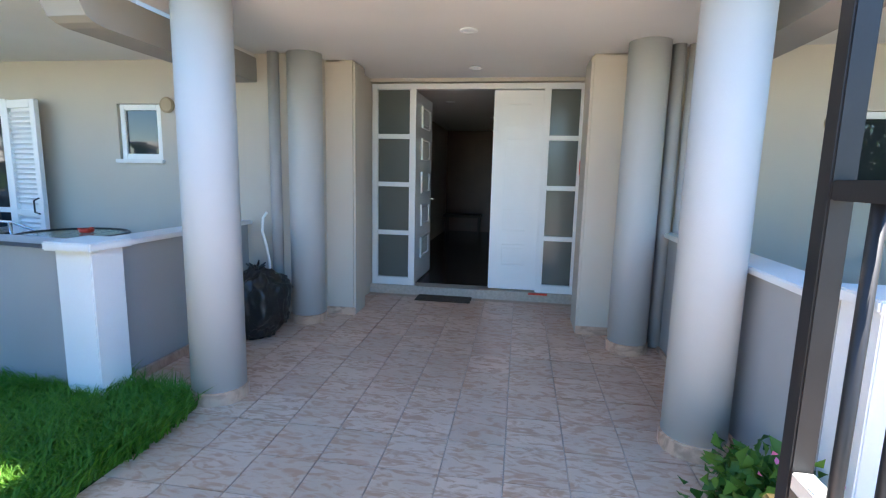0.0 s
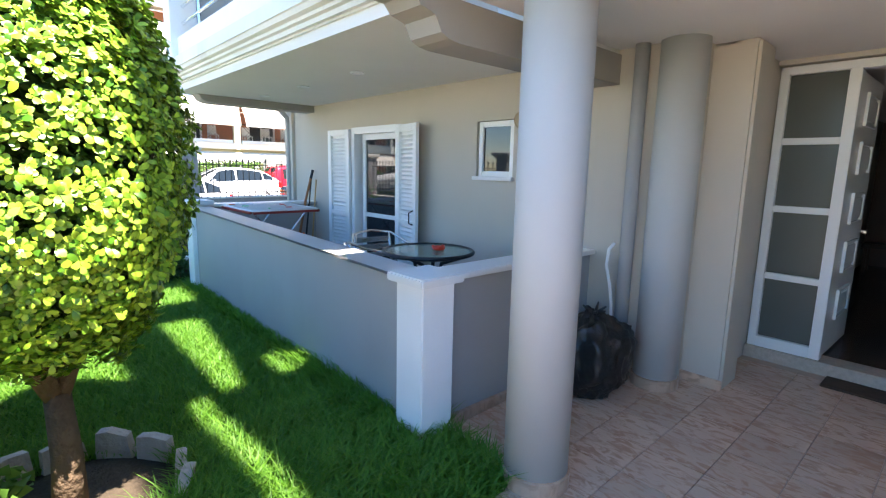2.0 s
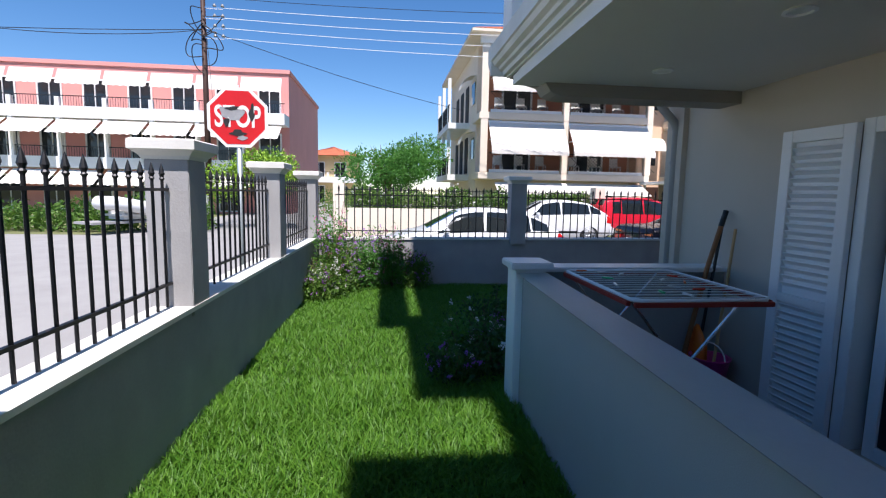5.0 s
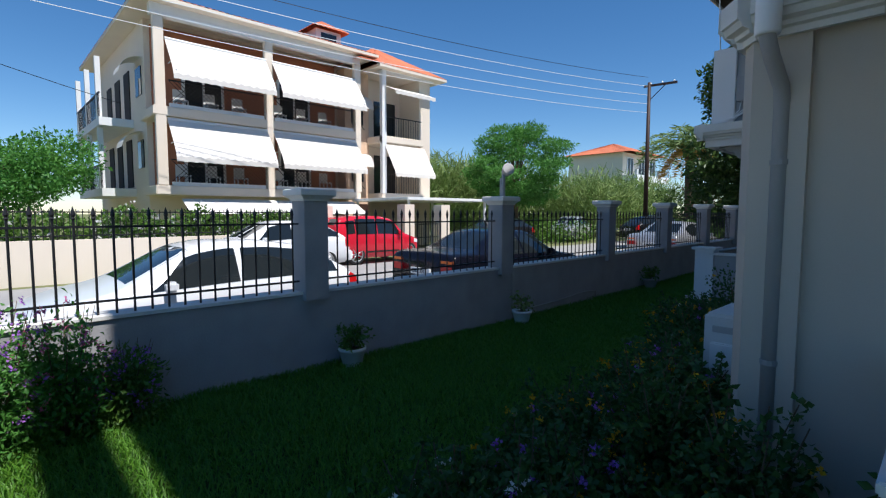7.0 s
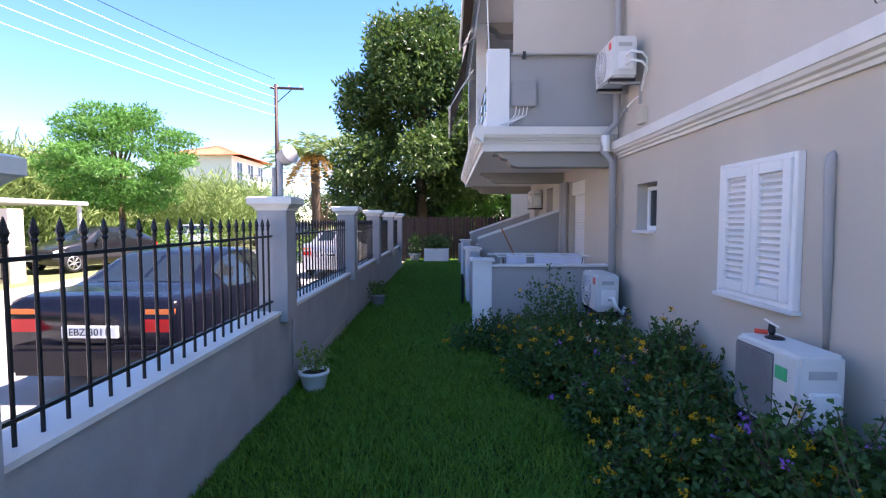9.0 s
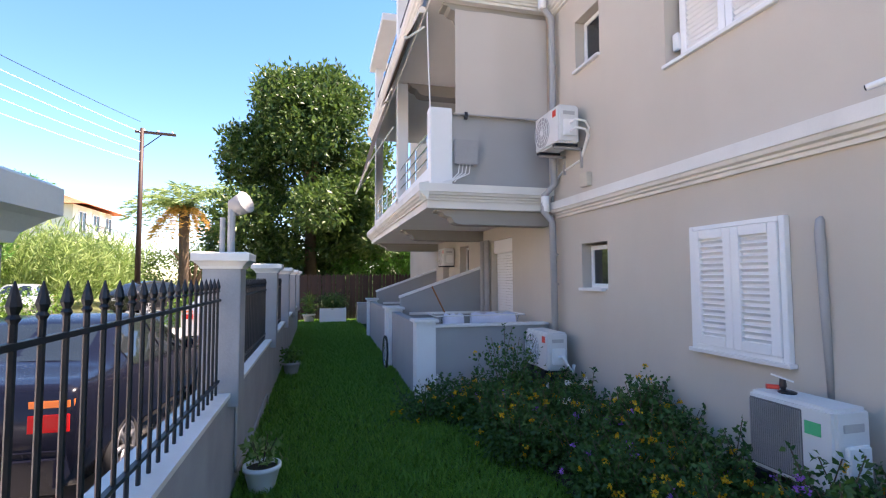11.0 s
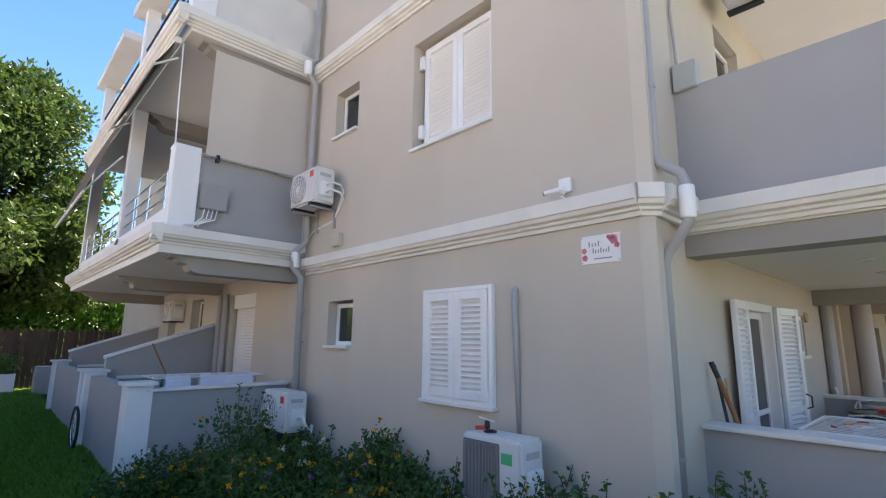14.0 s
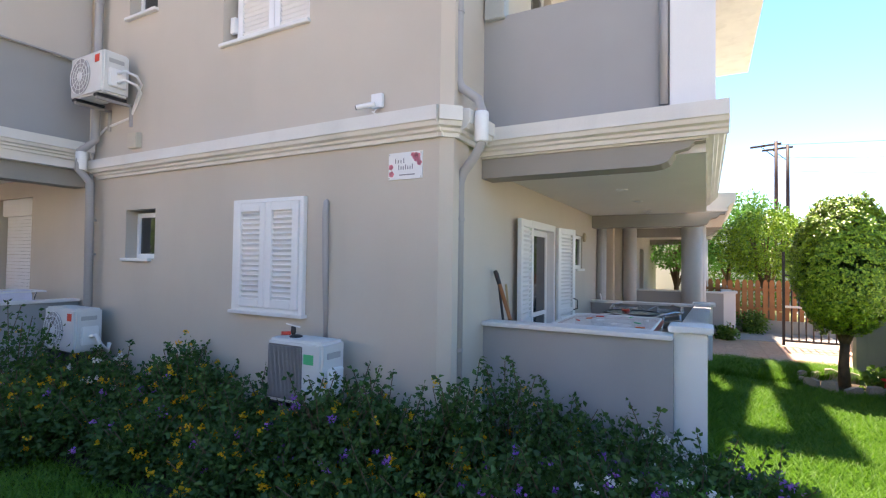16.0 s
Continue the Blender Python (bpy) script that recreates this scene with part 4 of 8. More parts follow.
for x0, x1 in ((0.06, 0.42), (1.91, W_ - 0.06)):
    for z0, z1 in ((0.09, 0.575), (0.625, 1.115), (1.165, 1.635), (1.685, H_ - 0.06)):
        part("pane", B(x0, 0.045, z0, x1, 0.055, z1), FROST, th, "dark frosted pane")


def door_leaf(m, w):
    leaf = part("door_leaf", B(0, 0, 0.02, w, 0.05, H_ - 0.07, bev=0.004), PVC, th)
    leaf.matrix_basis = m
    for z in (0.28, 0.66, 1.04, 1.42, 1.78):
        bm = bmesh.new()
        for a in ((w * 0.25, z, w * 0.27, z + 0.24), (w * 0.75, z, w * 0.77, z + 0.24), (w * 0.27, z, w * 0.75, z + 0.018), (w * 0.27, z + 0.222, w * 0.75, z + 0.24)):
            box(bm, a[0], -0.020, a[1], a[2], 0.0, a[3])
        box(bm, w * 0.30, -0.014, z + 0.04, w * 0.72, 0.0, z + 0.20, bev=0.003)
        part("door_panel", bm, PVC, leaf)
    return leaf


door_leaf(pose(1.325, 0.03, 0), 0.515)
leaf = door_leaf(pose(0.49, 0.08, 0, 0, 0, 89), 0.82)
part("door_handle", tube(bmesh.new(), [(0.75, -0.01, 0.95), (0.75, -0.05, 0.95), (0.66, -0.05, 0.95)], 0.010), ALU, leaf)
# lobby behind the door
structure("lobby_floor", B(-1.9, 6.32, 0.05, 0.6, 12.0, 0.155), LOBBYFLOOR, "polished dark lobby floor")
structure("lobby_ceiling", B(-1.9, 6.30, 2.40, 0.6, 12.0, 2.46), CEIL)
structure("lobby_wall", B(-2.0, 6.30, 0, -1.88, 12.0, 2.42), WALL)
structure("lobby_wall", B(0.55, 6.30, 0, 0.67, 12.0, 2.42), WALL)
structure("lobby_end_wall", B(-2.0, 11.9, 0, 0.67, 12.0, 2.42), LOBBYWOOD, "dark varnished wall at the end of the lobby")
th = thing("lobby_cabinet", "dark wooden lobby door with a small white plate", "door", (-0.75, 11.86, 0.155), kind="structure")
part("panel", B(-0.5, 0, 0, 0.5, 0.03, 2.05, bev=0.01), LOBBYWOOD, th)
part("plate", B(0.08, -0.012, 1.05, 0.24, 0.0, 1.2, bev=0.002), PVC, th)
th = thing("lobby_bench", "low dark bench in the lobby", "bench", (-1.4, 11.2, 0.155))
part("seat", B(-0.4, -0.2, 0.38, 0.4, 0.2, 0.44, bev=0.01), DARKWOOD, th)
for x in (-0.35, 0.35):
    for y in (-0.16, 0.16):
        part("leg", B(x - 0.02, y - 0.02, 0, x + 0.02, y + 0.02, 0.38), DARKWOOD, th)
th = thing("doormat", "small brown doormat before the front step", "doormat", (-0.99, 5.97, fall(5.85) + 0.003))
part("mat", B(-0.30, -0.12, 0.0, 0.30, 0.12, 0.015, bev=0.005), mat("coir", (0.07, 0.045, 0.03), 0.95, 0, 0.3, 12, 200, 0.8, 0.008), th)


# ---------------- fixtures on the walls ----------------
def downpipe(pts, r, label="grey painted downpipe with clips", clips=()):
    p0 = Vector(pts[0])
    th = thing("downpipe", label, "downpipe", p0)
    part("pipe", tube(bmesh.new(), [Vector(p) - p0 for p in pts], r, 12), PIPE, th, smooth=True)
    for c in clips:
        q = Vector(c) - p0
        part("clip", lathe(bmesh.new(), [(r + 0.006, -0.012), (r + 0.006, 0.012)], q, 12), PIPE, th)
    return th


# at the corner of the end wall
downpipe([(-7.93, FY - 0.04, 8.5), (-7.93, FY - 0.04, 2.98), (-7.93, FY - 0.07, 2.90), (-7.91, FY - 0.20, 2.80), (-7.91, FY - 0.23, 2.72), (-7.91, FY - 0.23, 2.46), (-7.90, FY - 0.18, 2.38), (-7.88, FY - 0.07, 2.26), (-7.88, FY - 0.04, 2.18), (-7.88, FY - 0.04, 0.0)], 0.036,
         clips=[(-7.93, FY - 0.04, 3.5), (-7.93, FY - 0.04, 4.6), (-7.88, FY - 0.04, 1.9), (-7.88, FY - 0.04, 0.9)])
downpipe([(-8.00, FY - 0.03, 8.5), (-8.00, FY - 0.03, 2.74)], 0.016)
th = thing("pipe_elbow", "white plastic rainwater elbow at the cornice", "pipe", (-7.91, FY - 0.23, 2.6))
part("elbow", lathe(bmesh.new(), [(0.05, -0.13), (0.054, -0.12), (0.054, 0.08), (0.05, 0.1)], (0, 0, 0), 14), PVC, th, smooth=True)
# at the inner corner of the wing
downpipe([(-8.16, 9.66, 8.5), (-8.16, 9.66, 5.7), (-8.24, 9.66, 5.62), (-8.26, 9.66, 5.42), (-8.16, 9.64, 5.28), (-8.16, 9.64, 2.95), (-8.30, 9.66, 2.80), (-8.31, 9.66, 2.58), (-8.20, 9.64, 2.44), (-8.17, 9.64, 0.0)], 0.045,
         clips=[(-8.16, 9.64, 4.6), (-8.16, 9.64, 3.4), (-8.17, 9.64, 2.0), (-8.17, 9.64, 1.6), (-8.17, 9.64, 0.9)])
downpipe([(-8.11, 9.80, 5.3), (-8.11, 9.80, 0.0)], 0.022, "thin grey pipe in the inner corner")
for z in (5.52, 2.69):
    th = thing("pipe_elbow", "white plastic rainwater elbow at the cornice", "pipe", (-8.29, 9.66, z))
    part("elbow", lathe(bmesh.new(), [(0.052, -0.11), (0.057, -0.10), (0.057, 0.08), (0.052, 0.1)], (0, 0, 0), 14), PVC, th, smooth=True)
# painted trunking that drops to the outdoor unit
th = thing("cable_trunking", "grey painted cable trunking with a rounded top", "trunking", (SX, 6.09, 0.865))
part("trunk", tube(bmesh.new(), [(0, 0.0, 0), (-0.02, 0.0, 0.6), (-0.022, 0.01, 1.12), (-0.012, 0.012, 1.20), (0.0, 0.012, 1.22)], [0.02, 0.027, 0.03, 0.027, 0.012], 10), PIPE, th, smooth=True)
downpipe([(-2.36, FY - 0.05, 2.42), (-2.36, FY - 0.05, 0.0)], 0.05)
downpipe([(0.92, FY - 0.07, 2.42), (0.92, FY - 0.07, 0.06)], 0.05)
downpipe([(1.02, FY - 0.07, 2.42), (1.02, FY - 0.07, 0.06)], 0.03)
for y in (12.5, 12.75):
    downpipe([(SX - 0.07, y, 2.4), (SX - 0.07, y, 0.2)], 0.05)
th = thing("drain_hose", "white corrugated hose hanging by the column", "hose", (-2.42, FY - 0.08, 0.7))
part("hose", tube(bmesh.new(), [(-0.02, 0, 0.35), (-0.05, -0.02, 0.30), (-0.055, -0.03, 0.18), (-0.02, -0.03, 0.05), (0.0, -0.02, -0.1), (0.01, -0.02, -0.3)], 0.012, 8), PVC, th, smooth=True)


def round_vent(x, z):
    th = thing("wall_vent", "round beige wall vent", "vent", (x, FY, z))
    part("rim", lathe(bmesh.new(), [(0.055, 0), (0.068, 0.0), (0.072, 0.02), (0.06, 0.035), (0.05, 0.03)], (0, 0, 0), 24), mat("vent_paint", (0.42, 0.33, 0.22), 0.6), th).matrix_basis = pose(0, 0, 0, 90)
    part("grille", lathe(bmesh.new(), [(0.002, 0.02), (0.052, 0.02), (0.052, 0.022)], (0, 0, 0), 20), DARKMETAL, th).matrix_basis = pose(0, 0, 0, 90)


round_vent(-3.42, 1.985)
round_vent(2.07, 1.86)

# recessed ceiling lights
sp = thing("recessed_light", "round recessed ceiling light, unlit", "ceiling light", (0, 0, 2.42), group="recessed lights in the ceiling")
part("rim", lathe(bmesh.new(), [(0.045, 0.0), (0.062, 0.0), (0.066, -0.008), (0.05, -0.012), (0.045, -0.004)], (0, 0, 0), 24), PVC, sp)
part("glass", lathe(bmesh.new(), [(0.001, -0.003), (0.045, -0.003), (0.045, -0.001)], (0, 0, 0), 20), LAMPGLASS, sp)
spots = [(-0.62, 4.42), (-0.68, 5.62), (-5.65, 4.08), (-4.55, 4.05), (-6.68, 4.08), (-3.3, 4.05), (2.2, 4.05), (3.6, 4.05)]
sp.matrix_world = pose(*spots[0], 2.42)
for x, y in spots[1:]:
    copy_thing(sp, pose(x, y, 2.385 if -7 < x < -2.9 else 2.42))
for x, y, z in ((-8.9, 11.4, 2.62), (-8.9, 15.0, 2.62), (-5.5, 4.0, 5.46), (-1.2, 7.6, 2.40), (-0.2, 7.6, 2.40), (-0.7, 9.4, 2.40)):
    copy_thing(sp, pose(x, y, z))


# outdoor air-conditioning units; local front looks to -y, width along x
def ac_unit(at, rz, w, h, d, label, grille=True, red=True):
    th = thing("air_conditioner", label, "air conditioner", at, rz)
    part("casing", B(-w / 2, -d / 2, 0.03, w / 2, d / 2, h, bev=0.022), mat("unit_casing", (0.66, 0.66, 0.64), 0.5, 0, 0.06, 3, 90, 0.05, 0.001), th)
    cx, r = -w * 0.17, min(h * 0.42, w * 0.30)
    if grille:
        gx0, gx1 = -w / 2 + 0.02, w * 0.16
        part("fan_opening", B(gx0, -d / 2 - 0.004, 0.06, gx1, -d / 2 + 0.01, h - 0.04, bev=0.003), mat("grille_grey", (0.15, 0.14, 0.14), 0.6), th, "grey grille")
        k = int((gx1 - gx0) / 0.014)
        bm = bmesh.new()
        for i in range(k):
            x = gx0 + (i + 0.5) * (gx1 - gx0) / k
            box(bm, x - 0.0022, -d / 2 - 0.012, 0.07, x + 0.0022, -d / 2 - 0.004, h - 0.05)
        tagged(part("grille", bm, mat("grille_bar", (0.34, 0.32, 0.31), 0.5), th), kind="stuff")
        part("green_label", B(w * 0.19, -d / 2 - 0.004, h - 0.17, w * 0.36, -d / 2, h - 0.095), GREENP, th)
    else:
        # solid grey disc, its tone standing for the shade behind the guard
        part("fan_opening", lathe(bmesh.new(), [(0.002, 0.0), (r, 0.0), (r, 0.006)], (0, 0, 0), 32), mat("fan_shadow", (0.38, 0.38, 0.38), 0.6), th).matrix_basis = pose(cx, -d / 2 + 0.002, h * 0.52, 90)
        bm = bmesh.new()
        for rr in (r, r * 0.75, r * 0.5, r * 0.25):
            tube(bm, [(cx + rr * math.cos(a), -d / 2 - 0.012, h * 0.52 + rr * math.sin(a)) for a in np.linspace(0, 2 * math.pi, 29)[:-1]], 0.004, 5, True)
        for i in range(12):
            a = i * math.pi / 6
            cyl(bm, (cx, -d / 2 - 0.01, h * 0.52), (cx + r * math.cos(a), -d / 2 - 0.01, h * 0.52 + r * math.sin(a)), 0.003, n=5)
        tagged(part("fan_guard", bm, PVC, th, smooth=True), kind="stuff")
        part("fan_hub", lathe(bmesh.new(), [(0.04, 0), (0.03, 0.018)], (0, 0, 0), 16), PVC, th).matrix_basis = pose(cx, -d / 2 - 0.002, h * 0.52, 90)
    if red:
        part("red_badge", B(w * 0.27, -d / 2 - 0.004, h - 0.13, w * 0.40, -d / 2, h - 0.05), RED, th)
    part("valve_cover", B(w / 2, -d * 0.3, h * 0.22, w / 2 + 0.035, d * 0.32, h * 0.62, bev=0.01), PVC, th)
    part("side_handle", B(w / 2 - 0.004, -d * 0.28, h * 0.75, w / 2 + 0.006, d * 0.28, h * 0.84, bev=0.003), mat("handle_recess", (0.42, 0.42, 0.41), 0.6), th)
    for x in (-w * 0.34, w * 0.34):
        part("foot", B(x - 0.04, -d / 2 - 0.01, 0, x + 0.04, d / 2 + 0.01, 0.03), DARKMETAL, th)
    return th


th = ac_unit((-8.33, 6.06, 0.43), -90, 0.57, 0.52, 0.27, "grey outdoor air-conditioning unit among flowering shrubs", True, False)
part("stand", B(-0.28, -0.11, -0.42, 0.28, 0.11, 0.0), DARKMETAL, th, "dark stand hidden in the shrubs")
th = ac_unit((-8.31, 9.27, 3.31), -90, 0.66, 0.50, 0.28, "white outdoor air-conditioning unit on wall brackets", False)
for x in (-0.22, 0.22):
    part("bracket", B(x - 0.015, -0.14, -0.03, x + 0.015, 0.24, 0.0), PIPE, th)
    part("bracket", B(x - 0.015, 0.21, -0.25, x + 0.015, 0.24, 0.0), PIPE, th)
for dz in (0.16, 0.26):
    part("refrigerant_pipe", tube(bmesh.new(), [(0.36, 0.0, dz), (0.46, 0.02, dz + 0.02), (0.47, 0.14, dz), (0.40, 0.23, dz - 0.05), (0.2, 0.235, -0.14), (-0.30, 0.23, -0.2), (-0.42, 0.2, -0.3)], 0.014, 8), PVC, th, smooth=True)
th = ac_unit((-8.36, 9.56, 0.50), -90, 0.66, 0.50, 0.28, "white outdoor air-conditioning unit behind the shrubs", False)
part("stand", B(-0.28, -0.11, -0.5, 0.28, 0.11, 0.0), DARKMETAL, th)
part("refrigerant_pipe", tube(bmesh.new(), [(0.35, 0, 0.2), (0.43, 0.03, 0.22), (0.45, 0.06, 0.12), (0.40, 0.16, 0.02), (0.36, 0.2, 0.1)], 0.022, 8), PVC, th, smooth=True)
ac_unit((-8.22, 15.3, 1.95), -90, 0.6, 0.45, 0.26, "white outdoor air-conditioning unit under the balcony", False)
ac_unit((-6.3, FY - 0.3, 5.0), 0, 0.75, 0.44, 0.3, "rusty underside of an outdoor unit over the balcony", False)

# lawn sprinkler left on the near unit
th = thing("lawn_sprinkler", "small lawn sprinkler with white arms lying on the unit", "sprinkler", (-8.33, 6.20, 0.95))
part("base", lathe(bmesh.new(), [(0.05, 0), (0.055, 0.008), (0.03, 0.018)], (0, -0.03, 0), 16), DARKMETAL, th)
part("body", lathe(bmesh.new(), [(0.012, 0.0), (0.022, 0.03), (0.018, 0.075)], (0, 0, 0.01), 12), DARKMETAL, th)
part("arm", cyl(bmesh.new(), (-0.02, -0.09, 0.085), (0.02, 0.10, 0.095), 0.006, n=8), PVC, th)
part("hose_connector", cyl(bmesh.new(), (-0.01, 0.02, 0.028), (-0.07, 0.06, 0.03), 0.016, n=12), RED, th)

# camera, junction boxes, name plate
th = thing("security_camera", "white bullet security camera with its junction box", "camera", (SX - 0.01, 5.575, 2.79))
th.scale = (0.75, 0.75, 0.75)
part("box", B(-0.05, -0.07, 0.0, 0.0, 0.07, 0.15, bev=0.006), PVC, th)
part("arm", tube(bmesh.new(), [(-0.04, 0.05, 0.02), (-0.09, 0.08, 0.0), (-0.11, 0.10, 0.02)], 0.01), PVC, th)
part("housing", cyl(bmesh.new(), (-0.10, -0.02, 0.02), (-0.16, 0.17, -0.01), 0.026, n=14), PVC, th)
part("lens", cyl(bmesh.new(), (-0.16, 0.17, -0.01), (-0.163, 0.18, -0.012), 0.022, n=14), DARKMETAL, th)
part("cable", tube(bmesh.new(), [(-0.03, 0.0, 0.0), (-0.06, 0.02, -0.05), (-0.13, -0.01, -0.07), (-0.135, -0.06, -0.10)], 0.005, 6), PVC, th)
th = thing("junction_box", "small beige junction box on the wall", "junction box", (SX, 8.93, 2.80))
part("box", B(-0.07, -0.09, 0, 0, 0.09, 0.17, bev=0.008), mat("beige_box", (0.55, 0.5, 0.4), 0.6), th)
th = thing("junction_box", "grey electric box on the balcony wall", "junction box", (-9.33, 9.94, 3.22))
part("box", B(-0.16, -0.09, 0, 0.16, 0.02, 0.34, bev=0.01), mat("grey_box", (0.32, 0.32, 0.32), 0.6), th)
for k in range(4):
    part("cable", tube(bmesh.new(), [(-0.1 + 0.05 * k, -0.05, 0), (-0.12 + 0.05 * k, -0.06, -0.12), (-0.2 + 0.02 * k, -0.05, -0.2), (-0.32 + 0.05 * k, -0.05, -0.24)], 0.007, 6), PVC, th)
th = thing("junction_box", "grey junction box on the balcony end wall", "junction box", (-7.32, FY - 0.12, 3.66))
part("box", B(-0.09, -0.08, 0, 0.03, 0.10, 0.24, bev=0.008), mat("grey_box_2", (0.42, 0.44, 0.42), 0.6), th)
part("cable", tube(bmesh.new(), [(-0.02, 0.08, 0.24), (-0.02, 0.1, 0.8), (0.05, 0.1, 1.2), (0.5, 0.1, 1.25)], 0.012, 6), PIPE, th)
th = thing("junction_box", "grey junction box on the balcony post", "junction box", (-7.40, 3.35, 3.62))
part("box", B(-0.07, -0.1, 0, 0.0, 0.1, 0.2, bev=0.008), mat("grey_box_3", (0.42, 0.43, 0.42), 0.6), th)
downpipe([(-7.385, 3.54, 3.9), (-7.385, 3.54, 2.74)], 0.03)
th = thing("name_plate", "white house name plate with pink blossoms and grey writing", "sign", (SX, 5.315, 2.205), -90)
part("plate", B(-0.155, -0.012, 0, 0.155, 0, 0.21, bev=0.002), WHITE, th)
ink = mat("grey_ink", (0.22, 0.22, 0.24), 0.7, 0, 0.05)
for x0, x1, z in ((-0.09, 0.01, 0.125), (-0.06, 0.085, 0.075)):
    bm = bmesh.new()
    k = int((x1 - x0) / 0.02)
    for i in range(k):
        x = x0 + i * (x1 - x0) / k
        box(bm, x, -0.0145, z, x + 0.007, -0.0125, z + 0.026 + 0.012 * ((i * 7) % 3 == 0))
    part("writing", bm, ink, th, "grey hand lettering")
part("writing", B(-0.05, -0.0145, 0.03, 0.09, -0.0125, 0.038), ink, th, "small grey line of writing")
blossom = mat("blossom_pink", (0.78, 0.26, 0.31), 0.7, 0, 0.4, 30, 90)
for cx, cz, r in ((0.105, 0.165, 0.036), (0.13, 0.12, 0.022), (-0.13, 0.10, 0.022), (-0.125, 0.045, 0.024), (0.07, 0.185, 0.018)):
    bm = bmesh.new()
    for i in range(5):
        a = i * 2 * math.pi / 5 + cx * 30
        lathe(bm, [(0.001, 0), (r * 0.5, 0), (r * 0.5, 0.002)], (cx + r * 0.55 * math.cos(a), cz + r * 0.55 * math.sin(a), 0), 10)
    part("blossom", bm, blossom, th).matrix_basis = pose(0, -0.012, 0, 90)
for x in (-0.145, 0.145):
    for z in (0.012, 0.198):
        part("screw", cyl(bmesh.new(), (x, -0.016, z), (x, -0.012, z), 0.005, n=10), ALU, th)

# awnings of the wing's first-floor balcony
th = thing("side_screen_awning", "beige cloth side screen pulled down over the balcony wall", "awning", (-9.48, 9.90, 3.92))
cl = bmesh.new()
quad_sheet(cl, [[(0.0 + 1.36 * i / 10, 0.012 * math.sin(i * 1.1), z) for i in range(11)] for z in (0.0, 0.35, 0.7, 1.05, 1.47)])
part("cloth", cl, SCREEN, th, smooth=True)
part("bottom_bar", cyl(bmesh.new(), (-0.03, 0, 0), (1.40, 0, 0), 0.014, n=10), PIPE, th)
for x in (0.15, 1.3):
    part("hook", B(x - 0.02, -0.02, -0.06, x + 0.02, 0.03, 0.03), DARKMETAL, th)
th = thing("drop_awning", "brown cloth awning hanging out over the side balcony", "awning", (-9.85, 10.15, 5.45))
for ya, yb, drop, reach in ((0.0, 2.8, 0.42, 0.22), (2.95, 6.6, 1.50, 0.42)):
    rows = [[(-0.06 - reach * s, ya + (yb - ya) * i / 12, -drop * s - 0.03 * math.sin(3.1 * s)) for i in range(13)] for s in np.linspace(0, 1, 7)]
    part("cloth", quad_sheet(bmesh.new(), rows), BROWNCLOTH, th, smooth=True)
    part("front_bar", cyl(bmesh.new(), (-0.06 - reach, ya - 0.02, -drop), (-0.06 - reach, yb + 0.02, -drop), 0.022, n=10), OLDWHITE, th)
    for y in (ya + 0.05, yb - 0.05):
        part("arm", tube(bmesh.new(), [(0.0, y, -drop * 0.5), (-reach * 0.6, y, -drop * 0.75), (-0.06 - reach, y, -drop)], 0.016, 8), OLDWHITE, th)
part("roller", cyl(bmesh.new(), (-0.04, -0.03, 0.0), (-0.04, 6.62, 0.0), 0.045, n=12), OLDWHITE, th)
part("crank_rod", tube(bmesh.new(), [(0.02, -0.06, -0.05), (0.03, -0.08, -0.7), (0.06, -0.06, -1.4), (0.02, -0.05, -1.5)], 0.009, 8), PVC, th)

# ---------------- porch and terrace things ----------------
th = thing("rubbish_bag", "full black polythene rubbish bag, knotted at the top", "rubbish bag", (-2.36, 4.55, fall(4.55)))
bm = bmesh.new()
bmesh.ops.create_icosphere(bm, subdivisions=5, radius=1.0)
for v in bm.verts:
    d = v.co.normalized()
    s = 0.94 + 0.14 * noise.noise(d * 2.2) + 0.10 * (1 - abs(noise.noise(d * 3.6 + Vector((3, 1, 2))))) ** 4 + 0.05 * (1 - abs(noise.noise(d * 8.5 + Vector((1, 7, 2))))) ** 4 + 0.015 * noise.noise(d * 17)
    z = math.copysign(abs(d.z) ** 0.75, d.z)
    q = max(abs(d.x), abs(d.y), 1e-6) / max(math.hypot(d.x, d.y), 1e-6)
    w = 0.24 * (1 - max(0, d.z) ** 4 * 0.6) / (0.45 + 0.55 * q)
    v.co = Vector((d.x * w * s, d.y * w * s, max(0.0, 0.28 + z * 0.30 * s)))
part("bag", bm, BLACKBAG, th, smooth=True)
bm = bmesh.new()
for k in range(7):
    a = k * 0.9
    tube(bm, [(0, 0, 0.53), (0.03 * math.cos(a), 0.03 * math.sin(a), 0.58), (0.08 * math.cos(a), 0.08 * math.sin(a), 0.60 + 0.015 * (k % 3))], [0.02, 0.016, 0.006], 5)
part("knot", bm, BLACKBAG, th)

